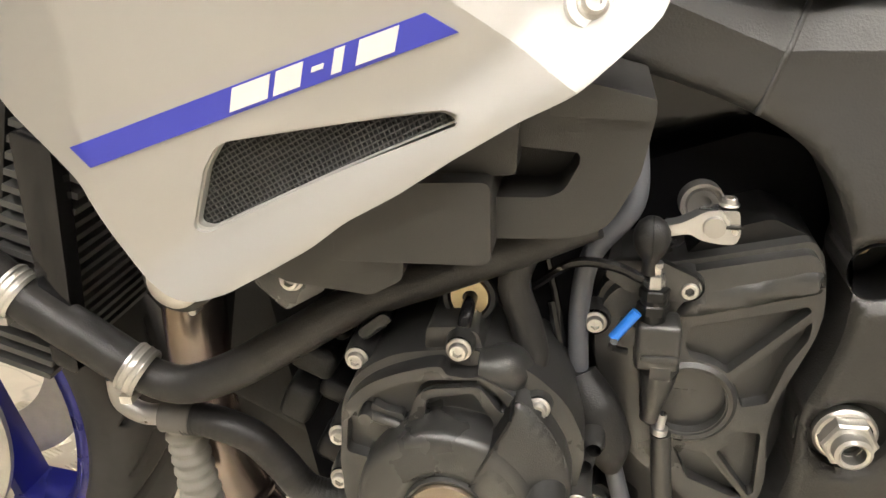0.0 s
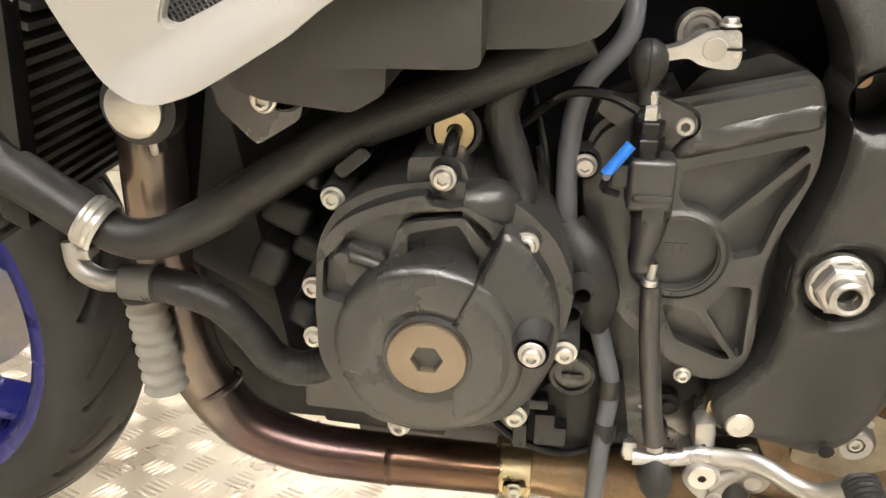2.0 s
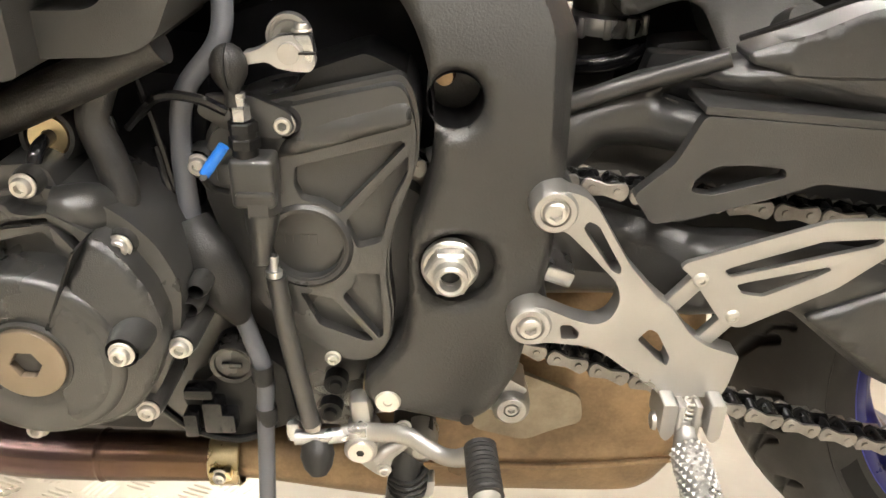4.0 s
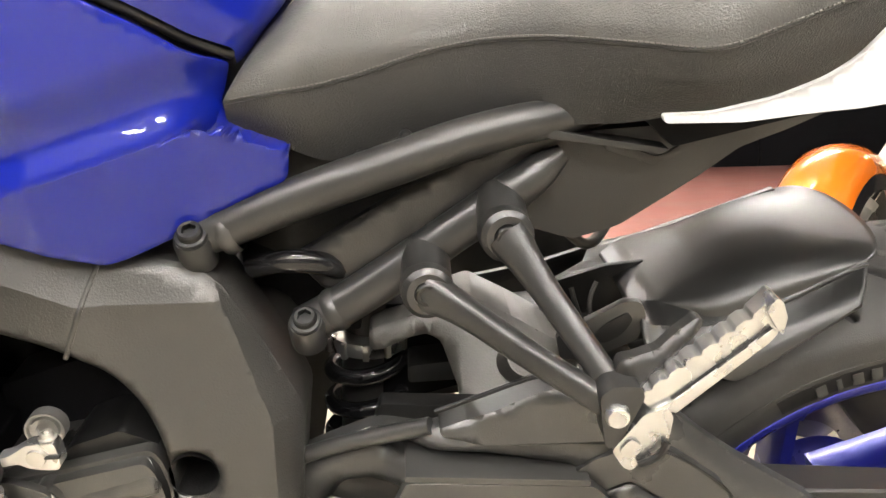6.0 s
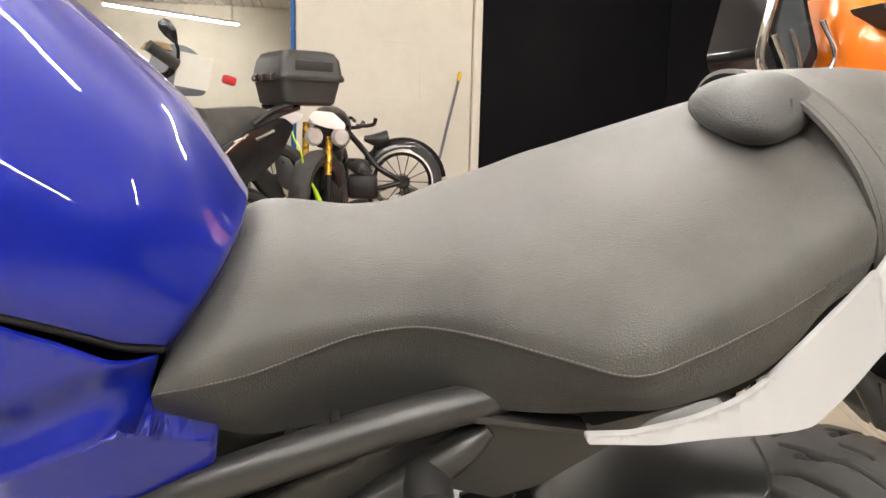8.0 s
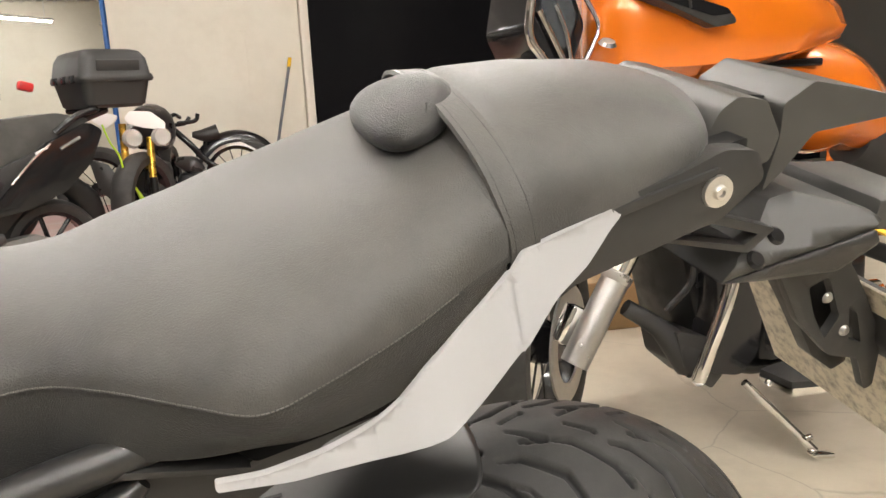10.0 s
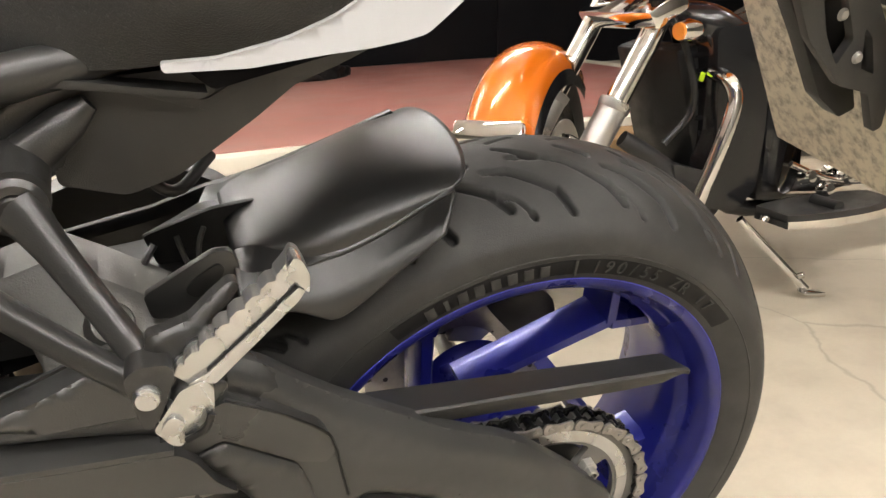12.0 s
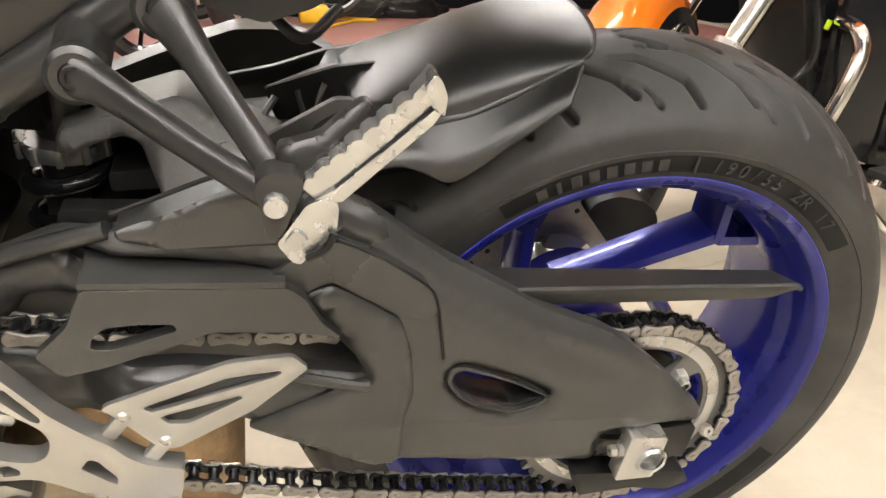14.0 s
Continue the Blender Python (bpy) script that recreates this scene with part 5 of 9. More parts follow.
part("slot_tunnel", prism(fillet([(x + (x + 0.147) * 0.14, z + (z - 0.418) * 0.2) for x, z, *r in SLOT], 0.004), -0.168, -0.140, 0, [fillet(SLOT, 0.004)], 0), M["swing"], swing)
part("joint_line", tube([(-0.268, -0.1765, 0.5705), (-0.240, -0.1772, 0.5545), (-0.2075, -0.1783, 0.529), (-0.200, -0.1785, 0.513), (-0.196, -0.1785, 0.490), (-0.1915, -0.177, 0.462)], 0.0012, 6), M["dark"], swing)
TOP = [(-0.400, 0.582), (-0.388, 0.5865), (-0.3648, 0.593), (-0.3305, 0.608, 0.02), (-0.300, 0.604, 0.02), (-0.262, 0.580), (-0.270, 0.5705), (-0.290, 0.5605), (-0.298, 0.5565), (-0.3126, 0.551), (-0.3364, 0.5555), (-0.386, 0.574), (-0.398, 0.5765, 0.003)]
part("swing_top", panel(TOP, lambda x, z: -0.1775 + 0.7 * max(0.571 - z, 0) + 0.15 * max(z - 0.571, 0), 0.024, 0.010, (), 0.006, 0.003, 0.0025, 0, (((-0.45, 0.571), (-0.25, 0.571)),)), M["swing"], swing, "", 35)
part("top_groove", tube([(-0.402, -0.162, 0.5875), (-0.376, -0.160, 0.596), (-0.3345, -0.160, 0.611), (-0.310, -0.162, 0.609)], 0.0018, 6), M["dark"], swing)
JOINT = [(-0.316, 0.5425), (-0.305, 0.552, 0.006), (-0.298, 0.5575), (-0.290, 0.560), (-0.2687, 0.5705), (-0.240, 0.5545), (-0.2065, 0.529, 0.006), (-0.199, 0.510), (-0.206, 0.500), (-0.225, 0.506), (-0.2725, 0.540), (-0.290, 0.533)]
part("joint_plate", prism(JOINT, -0.1788, -0.165, 0.0015, (), 0.004), M["swing"], swing, "", 35)
GUIDE = [(-0.4218, 0.5505), (-0.300, 0.5425), (-0.290, 0.533), (-0.280, 0.5125), (-0.266, 0.498), (-0.295, 0.5055), (-0.349, 0.5115), (-0.3745, 0.502), (-0.4195, 0.488), (-0.443, 0.484), (-0.456, 0.502), (-0.434, 0.523)]
GSLOT = [(-0.4215, 0.513), (-0.413, 0.521, 0.006), (-0.3915, 0.522), (-0.3715, 0.520, 0.004), (-0.370, 0.5145), (-0.390, 0.509), (-0.411, 0.503), (-0.4235, 0.505)]
part("chain_guide", prism(GUIDE, -0.187, -0.178, 0.0065, [fillet(GSLOT, 0.004)], 0.004, seg=1), M["swing"], swing, "", 20)
part("guide_lip", prism([(-0.4225, 0.5515), (-0.302, 0.543), (-0.302, 0.5475), (-0.4225, 0.556)], -0.187, -0.15, 0.002, (), 0.001), M["swing"], swing)
# dark backing: the recess's shade is put into its colour
part("recess_shade_backing", prism([(-0.45, 0.53), (-0.44, 0.57), (-0.36, 0.565), (-0.30, 0.55), (-0.30, 0.525)], -0.125, -0.11, 0.001), M["dark"], swing)
part("inner_wall", prism([(-0.52, 0.40), (-0.52, 0.52), (-0.36, 0.525), (-0.25, 0.50), (-0.22, 0.42), (-0.30, 0.41)], -0.112, -0.10, 0.002), M["swing"], swing)
part("pad_rib", tube([(-0.300, -0.181, 0.462), (-0.262, -0.182, 0.450), (-0.247, -0.182, 0.4465)], 0.004, 8), M["swing"], swing)
part("lower_finger", prism([(-0.060, 0.300), (0.052, 0.285), (0.060, 0.270), (0.040, 0.262), (0.0, 0.272), (-0.05, 0.270)], -0.166, -0.145, 0.003), M["dark"], swing)
part("gusset_edge", tube([(-0.575, -0.137, 0.505), (-0.48, -0.142, 0.546), (-0.405, -0.162, 0.577)], 0.006, 10), M["swing"], swing)
BRIDGE = [(-0.449, 0.593), (-0.413, 0.602), (-0.395, 0.606), (-0.369, 0.612), (-0.336, 0.598), (-0.287, 0.575), (-0.285, 0.555), (-0.357, 0.548), (-0.382, 0.545), (-0.380, 0.553, 0.006), (-0.394, 0.586, 0.006), (-0.405, 0.590), (-0.417, 0.588), (-0.439, 0.581), (-0.449, 0.581)]
part("swing_bridge", panel(BRIDGE, lambda x, z: -0.100 + 0.8 * (z - 0.545), 0.05, 0.012, (), 0.004, 0.004, 0.003), M["bridge"], swing, "grey cast bridge of the swingarm", 35)
part("bridge_boss", lathe([(0, 0.012), (0.014, 0.010), (0.017, 0.0), (0.018, -0.02)], (-0.334, -0.080, 0.5745), (0.3, -1, 0.9), 20), M["bridge"], swing)
# near-black sheet that gives the bridge opening its shade
part("bridge_recess_shade", prism([(-0.46, 0.60), (-0.37, 0.60), (-0.35, 0.53), (-0.46, 0.50)], -0.03, 0.0, 0), M["board_gap_black"], swing)
part("swing_far", panel(SWING, lambda x, z: 0.13, 0.03, 0.05, [[(x + (x + 0.147) * 0.6, z + (z - 0.418) * 0.6) for x, z, *r in SLOT]], 0.006, 0, 0), M["swing"], bike)
# chain adjuster
adj = part("chain_adjuster", prism([(-0.0245, 0.3605), (0.010, 0.3555), (0.006, 0.307), (-0.0295, 0.308)], -0.184, -0.168, 0.0015, [circle(0.000, 0.3285, 0.0108, 28)], 0.003), M["bright"], bike, "bright alloy chain adjuster block")
part("adjuster_ring", lathe([(0.0108, 0.002), (0.0128, 0.003), (0.0145, 0.0)], (0.000, -0.184, 0.3285), n=32), M["bright"], adj)
part("axle_end", lathe([(0, -0.006), (0.0108, -0.006), (0.0108, 0.002)], (0.000, -0.182, 0.3285), n=28), M["alloy"], adj)
part("adjuster_nut", hexnut(0.0062, 0.006, 0.002, (-1, 0, 0.12), (-0.026, -0.177, 0.338)), M["steel"], adj)
part("adjuster_nut", hexnut(0.0055, 0.005, 0.002, (-1, 0, 0.12), (-0.033, -0.177, 0.339)), M["steel"], adj)
part("end_cap", prism([(0.012, 0.348), (0.048, 0.345), (0.045, 0.310), (0.012, 0.305)], -0.166, -0.15, 0.003), M["dark"], adj)
part("tip_nut", hexnut(0.006, 0.007, 0.002, (0.3, -1, 0.4), (0.052, -0.170, 0.346)), M["steel"], adj)
# chain guard bar
bm = loft([[(x, y, z + dz) for y, z in ((-0.105, b), (-0.1440, c + 0.0012), (-0.1466, c), (-0.1462, c - 0.004), (-0.1400, f), (-0.132, f), (-0.105, b - 0.006))] for x, b, c, f, dz in
           ((-0.190, 0.4932, 0.4995, 0.482, 0.0), (-0.150, 0.4893, 0.4965, 0.4785, 0.0), (-0.050, 0.4805, 0.4905, 0.4720, 0.0), (0.060, 0.4710, 0.4832, 0.4655, 0.0), (0.098, 0.4678, 0.4808, 0.4645, 0.0), (0.112, 0.4665, 0.4798, 0.4690, 0.0), (0.1185, 0.4658, 0.4775, 0.4745, 0.0))], True, True)
part("chain_guard", bm, M["plastic"], swing, "long black chain guard", 30)

# --- rear wheel ---
wheel = empty("rear_wheel", pose(-0.0005, 0, 0.3270, 0, 0, 0))
wheel.parent = bike


def tyre_mesh(name, prof, pitch_n, marks, nu=1500, ns=170):
    """Turns a tyre section finely and presses the tread grooves into it; marks are strokes (u, v, half width) in one pitch."""
    P = smooth_path([(a, b, 0) for a, b in prof], 12)
    d = np.cumsum([0] + [(P[i + 1] - P[i]).length for i in range(len(P) - 1)])
    s = np.linspace(0, d[-1], ns)
    rr = np.interp(s, d, [p.x for p in P])
    yy = np.interp(s, d, [p.y for p in P])
    v = yy / 0.095
    th = np.arange(nu) * 2 * math.pi / nu
    u = (th * pitch_n / (2 * math.pi)) % 1.0
    U, Vv = np.meshgrid(u, v, indexing="ij")
    depth = np.zeros_like(U)
    arc = 2 * math.pi * 0.31 / pitch_n
    for side in (-1, 1):
        for line in marks:
            for (u0, v0, w0), (u1, v1, w1) in zip(line[:-1], line[1:]):
                for k in (-1, 0, 1):
                    shift = k + (0.5 if side > 0 else 0)
                    ax, ay = (U - u0 - shift) * arc, (side * Vv - v0) * 0.1
                    bx, by = (u1 - u0) * arc, (v1 - v0) * 0.1
                    t = np.clip((ax * bx + ay * by) / (bx * bx + by * by + 1e-12), 0, 1)
                    dist = np.hypot(ax - t * bx, ay - t * by)
                    w = w0 + (w1 - w0) * t
                    depth = np.maximum(depth, np.clip((w - dist) / 0.0028 + 0.5, 0, 1) * np.where(side * Vv > 0, 1, 0))
    outer = (rr > rr.max() - 0.062)[None, :]
    R = rr[None, :] - 0.0075 * depth * outer
    X, Z, Y = R * np.cos(th)[:, None], R * np.sin(th)[:, None], np.broadcast_to(yy[None, :], R.shape)
    co = np.stack([X, Y, Z], -1).reshape(-1, 3)
    i, j = np.meshgrid(np.arange(nu), np.arange(ns - 1), indexing="ij")
    a = i * ns + j
    b = ((i + 1) % nu) * ns + j
    faces = np.stack([a, a + 1, b + 1, b], -1).reshape(-1, 4)
    me = bpy.data.meshes.new(name)
    me.from_pydata(co.tolist(), [], faces.tolist())
    me.materials.append(M["tyre"])
    # depth of the pressed grooves, which the tyre material darkens
    me.attributes.new("groove_depth", "FLOAT", "POINT").data.foreach_set("value", (depth * outer).astype(np.float32).reshape(-1))
    for p in me.polygons:
        p.use_smooth = True
    return me


REAR = [(0.222, -0.078), (0.227, -0.086), (0.245, -0.0935), (0.260, -0.0950), (0.2725, -0.0920), (0.284, -0.080), (0.2965, -0.060), (0.309, -0.032), (0.315, 0.0)]
REAR += [(r, -y) for r, y in REAR[-2::-1]]
MARKS = [[(0.10, -0.0, 0), (0.10, 0.0, 0)],
         [(0.02, 0.80, 0.0042), (0.10, 0.60, 0.0042), (0.42, 0.38, 0.0030), (0.60, 0.34, 0.0012)],
         [(0.36, 0.80, 0.0010), (0.44, 0.66, 0.0010), (0.80, 0.42, 0.0012)], [(0.355, 0.81, 0.0028), (0.36, 0.80, 0.0028)], [(0.80, 0.42, 0.0026), (0.805, 0.415, 0.0026)],
         [(0.52, 0.72, 0.0040), (0.62, 0.56, 0.0040), (0.95, 0.30, 0.0028), (1.10, 0.26, 0.0010)],
         [(0.15, 0.24, 0.0030), (0.32, 0.12, 0.0016), (0.42, 0.06, 0.0006)], [(0.15, 0.24, 0.0030), (0.36, 0.22, 0.0010)],
         [(0.70, 0.20, 0.0010), (0.92, 0.08, 0.0010)], [(0.695, 0.205, 0.0024), (0.70, 0.20, 0.0024)]]
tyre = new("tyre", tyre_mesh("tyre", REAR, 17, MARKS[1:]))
tyre.parent = wheel
tyre["label"] = "worn black sport tyre with moulded lettering"
part("tyre_seam", tube([(0.255 * math.cos(a), -0.0953, 0.255 * math.sin(a)) for a in np.linspace(0, 2 * math.pi, 73)[:-1]], 0.0006, 4, 1, closed=True), M["tyre"], wheel)


def side_mark(ch, ang, r, size, solid=0.0):
    """One raised character, or a plain bar of width solid, on the tyre wall at an angle (degrees) from the rear."""
    if solid:
        bm = box((0, 0, 0.0), (solid, size, 0.0012), 0.0003)
        me = finish("side_mark", bm, M["tyremark"])
    else:
        cu = bpy.data.curves.new("letter", "FONT")
        cu.body, cu.size, cu.extrude, cu.align_x, cu.align_y, cu.shear = ch, size * 1.35, 0.0006, "CENTER", "CENTER", 0.15
        ob = new("letter", cu)
        me = bpy.data.meshes.new_from_object(ob)
        bpy.data.objects.remove(ob)
        bpy.data.curves.remove(cu)
        me.materials.clear()
        me.materials.append(M["tyremark"])
    a = radians(ang)
    rad, tan = Vector((math.cos(a), 0, math.sin(a))), Vector((math.sin(a), 0, -math.cos(a)))
    m = Matrix((tan, rad, (0, -1, 0))).transposed().to_4x4()
    m.translation = rad * r + Vector((0, -0.0945, 0))
    return shared("side_mark", me, wheel, m)


def ring_band(a0, a1, r0, r1, y, name, material):
    """A short raised band of the tyre wall between two angles."""
    rows = []
    for a in np.linspace(radians(a0), radians(a1), 24):
        c, s = math.cos(a), math.sin(a)
        rows.append([(r0 * c, y[0], r0 * s), (r0 * c, y[0] - 0.0012, r0 * s), ((r0 + r1) / 2 * c, (y[0] + y[1]) / 2 - 0.0022, (r0 + r1) / 2 * s), (r1 * c, y[1] - 0.0012, r1 * s), (r1 * c, y[1], r1 * s)])
    return part(name, loft(rows, caps=False), material, wheel)


for a0, a1 in ((38, 123), (208, 262), (290, 330)):
    ring_band(a0, a1, 0.2335, 0.2505, (-0.0885, -0.0940), "lettering_band", M["tyremark"])
lead = mat("raised_letter_rubber", (0.026, 0.0255, 0.025), 0.55, 0, 0.1, 30)
TXT = "190/55 ZR 17"
for i, ch in enumerate(TXT):
    if ch != " ":
        side_mark(ch, 80 - 3.05 * i, 0.2422, 0.0125).data.materials[0] = lead
for i in range(8):
    side_mark("", 115 - 3.4 * i, 0.2422, 0.0100, 0.0085 if i != 1 else 0.004).data.materials[0] = lead
for i in range(8):
    side_mark("", 244 - 3.4 * i, 0.2422, 0.0100, 0.0085).data.materials[0] = lead
side_mark("", 84.5, 0.2422, 0.015, 0.003).data.materials[0] = lead
RIM = [(0.2265, -0.0815), (0.2278, -0.0840), (0.2270, -0.0862), (0.2235, -0.0868), (0.2185, -0.0850), (0.2150, -0.0815), (0.2142, -0.0780), (0.2100, -0.0745), (0.2078, -0.0600), (0.2060, -0.0570), (0.1990, -0.0480), (0.1970, -0.0450), (0.1940, -0.0200), (0.1940, 0.0200), (0.1980, 0.0450), (0.2080, 0.0600), (0.2125, 0.0780), (0.2235, 0.0865), (0.2278, 0.0840), (0.2265, 0.0815), (0.2140, 0.0600), (0.2060, 0.0), (0.2150, -0.0600)]
part("rim", lathe([(r, -y) for r, y in RIM], n=96, closed=True), M["wheel"], wheel, "dark blue painted alloy rim", 50)
part("rim_line", lathe([(0.2262, 0.0866), (0.2277, 0.0858), (0.2280, 0.0838)], n=96), M["sticker"], wheel)


def strut(p, q, r0, r1, y0, y1, d0, d1):
    """A bevelled bar from p to q in the wheel's plane (x, z)."""
    P, Q = Vector((p[0], 0, p[1])), Vector((q[0], 0, q[1]))
    t = (Q - P).normalized()
    n = Vector((-t.z, 0, t.x))
    rows = []
    for k in range(6):
        f = k / 5
        c, w, y, d = P.lerp(Q, f), r0 + (r1 - r0) * f ** 2, y0 + (y1 - y0) * f, d0 + (d1 - d0) * f
        rows.append([tuple(c + n * (w * a) + Vector((0, y + d * b, 0))) for a, b in ((-0.5, -1), (0.5, -1), (1, -0.55), (0.9, 0.9), (-0.9, 0.9), (-1, -0.55))])
    return loft(rows, True, True)


def polar(r, a):
    return (r * math.cos(radians(a)), r * math.sin(radians(a)))


def forked_spoke(ang):
    """A slanting bar from the hub that parts into two short legs at the rim."""
    bm = strut(polar(0.085, ang + 75), polar(0.172, ang + 1), 0.0090, 0.0108, -0.012, -0.006, 0.019, 0.022)
    join(bm, strut(polar(0.166, ang + 2), polar(0.206, ang + 11), 0.0095, 0.0085, -0.006, -0.004, 0.024, 0.024))
    join(bm, strut(polar(0.166, ang + 1), polar(0.206, ang - 11), 0.0095, 0.0085, -0.006, -0.004, 0.024, 0.024))
    return bm


for k in range(5):
    part("spoke", forked_spoke(45 + 72 * k), M["wheel"], wheel, "", 40)
part("hub", lathe([(0.0, 0.075), (0.030, 0.075), (0.050, 0.07), (0.058, 0.05), (0.050, 0.02), (0.050, -0.04), (0.060, -0.06), (0.0, -0.065)], n=36), M["wheel"], wheel)
part("brake_disc", lathe([(0.055, -0.094), (0.110, -0.094), (0.110, -0.099), (0.055, -0.099)], n=64, closed=True), M["chain"], wheel, "steel brake disc with drilled holes")
# flat dark discs in place of shaded drill holes
for k in range(28):
    a = 2 * math.pi * k / 28
    part("disc_hole", lathe([(0, 0.0), (0.0032, 0.0)], ((0.086 + 0.012 * (k % 2)) * math.cos(a), 0.0935, (0.086 + 0.012 * (k % 2)) * math.sin(a)), n=10), M["dark"], wheel)
part("brake_caliper", prism([(0.020, 0.095), (0.028, 0.108), (0.052, 0.1145), (0.085, 0.106), (0.102, 0.090), (0.108, 0.066), (0.090, 0.046), (0.055, 0.050)], 0.070, 0.125, 0.006, (), 0.008), M["dark"], wheel, "black rear brake caliper")
part("caliper_bleed", lathe([(0, 0.01), (0.003, 0.01), (0.004, 0.0)], (0.106, 0.085, 0.058), (1, 0, -0.3), 10), M["dark"], wheel)
part("caliper_bracket", prism([(0.02, 0.09), (0.06, 0.11), (0.09, 0.07), (0.03, 0.02), (-0.01, 0.03)], 0.104, 0.114, 0.002), M["alloy"], wheel)


def gear(r, teeth, y0, y1, inner, holes):
    out = []
    for k in range(teeth):
        for f, rr in ((-0.5, r - 0.0045), (-0.28, r - 0.0045), (-0.08, r + 0.0035), (0.08, r + 0.0035), (0.28, r - 0.0045)):
            a = 2 * math.pi * (k + f) / teeth
            out.append((rr * math.cos(a), rr * math.sin(a)))
    return prism(out, y0, y1, 0, holes, 0)


def arc_hole(r0, r1, a0, a1, n=6):
    A = [radians(a0 + (a1 - a0) * i / n) for i in range(n + 1)]
    return fillet([(r0 * math.cos(a), r0 * math.sin(a)) for a in A] + [(r1 * math.cos(a), r1 * math.sin(a)) for a in A[::-1]], 0.004, 2)


part("rear_sprocket", gear(0.1050, 42, -0.126, -0.119, 0, [arc_hole(0.050, 0.078, 72 * k + 55, 72 * k + 107) for k in range(5)] + [circle(0, 0, 0.035, 28)]), M["fin"], wheel, "worn steel rear sprocket")
part("sprocket_ring", lathe([(0.0815, -0.001), (0.0815, 0.0016), (0.0830, 0.0016), (0.0930, 0.0005)], (0, -0.1258, 0), n=64), M["bright"], wheel)
part("sprocket_carrier", lathe([(0.0, 0.0), (0.064, 0.0), (0.067, -0.02), (0.055, -0.05)], (0, -0.106, 0), n=40), M["dark"], wheel)
for k in range(5):
    a = radians(72 * k + 45)
    for h, rr in ((0.0, 0.0085), (0.008, 0.006)):
        part("sprocket_nut", hexnut(rr, 0.008, 0.0035, c=(0.061 * math.cos(a), -0.126 - h, 0.061 * math.sin(a))), M["steel"], wheel)
part("axle_nut_far", hexnut(0.018, 0.02, 0.008, (0, 1, 0), (0, 0.16, 0)), M["steel"], wheel)
part("axle", tube([(0, -0.175, 0), (0, 0.165, 0)], 0.0115, 14, 1), M["steel"], wheel)
part("balance_weight", box((-0.006, -0.062, -0.2055), (0.034, 0.018, 0.003), 0.001, (0, -3, 0)), M["alloy"], wheel)

# --- chain ---
chain = empty("drive_chain", Matrix.Identity(4))
chain.parent = bike
FX, FZ, FR, RR, CY = -0.600, 0.442, 0.056, 0.1050, -0.1225
pts = []
for a in np.linspace(radians(92), radians(-99), 60):
    pts.append((-0.0005 + RR * math.cos(a), 0.3270 + RR * math.sin(a)))
pts += [(-0.067, 0.2325), (-0.1159, 0.2440), (-0.19, 0.2605), (-0.245, 0.2740), (-0.32, 0.295), (-0.40, 0.3205), (-0.49, 0.350), (-0.560, 0.376)]
for a in np.linspace(radians(285), radians(86), 30):
    pts.append((FX + FR * math.cos(a), FZ + FR * math.sin(a)))
pts += [(-0.52, 0.484), (-0.448, 0.4725), (-0.352, 0.4635), (-0.269, 0.4555), (-0.16, 0.447), (-0.06, 0.4335)]
pts = np.array(pts)
seg = np.linalg.norm(np.roll(pts, -1, 0) - pts, axis=1)
cum = np.concatenate([[0], np.cumsum(seg)])
NL = 2 * round(cum[-1] / 0.015875 / 2)
loop = np.vstack([pts, pts[:1]])
pos = [np.array([np.interp(s, cum, loop[:, 0]), np.interp(s, cum, loop[:, 1])]) for s in np.linspace(0, cum[-1], NL + 1)]


def link_mesh(wide):
    p, out = 0.015875, []
    for c, sgn in ((0, -1), (p, 1)):
        for a in np.linspace(-60, 60, 7) if sgn > 0 else np.linspace(120, 240, 7):
            out.append((c + 0.0072 * math.cos(radians(a)), 0.0072 * math.sin(radians(a))))
        if sgn < 0:
            out.append((p / 2, -0.0038))
    out.append((p / 2, 0.0038))
    bm = bmesh.new()
    for y in ((-0.0115, 0.0093) if wide else (-0.0085, 0.0063)):
        prism(out, y, y + 0.0022, 0.0005, (), 0, bm, 1)
    for c in (0, p):
        if wide:
            lathe([(0, 0.0130), (0.0024, 0.0128), (0.0026, 0.010)], (c, 0, 0), n=10, bm=bm)
        else:
            lathe([(0.0046, -0.0065), (0.0046, 0.0065)], (c, 0, 0), n=10, bm=bm)
    return finish("chain_link", bm, M["chain"] if wide else M["chain_dark"])


LINKS = (link_mesh(True), link_mesh(False))
for i in range(NL):
    a, b = pos[i], pos[i + 1]
    ang = math.degrees(math.atan2(b[1] - a[1], b[0] - a[0]))
    out = 0.028 * min(max(-a[0] / 0.5, 0), 1.0) * (1 - step((-a[0] - 0.51) / 0.05))      # run pulled outward and raised towards the engine to fit the camera's view
    shared("chain_link", LINKS[i % 2], chain, pose(a[0], CY - out, a[1] + 0.7 * out, 0, -ang, 0))
part("front_sprocket", lathe([(0, 0.0), (0.052, 0.0), (0.054, -0.006), (0, -0.008)], (FX, CY, FZ), n=34), M["chain"], chain)

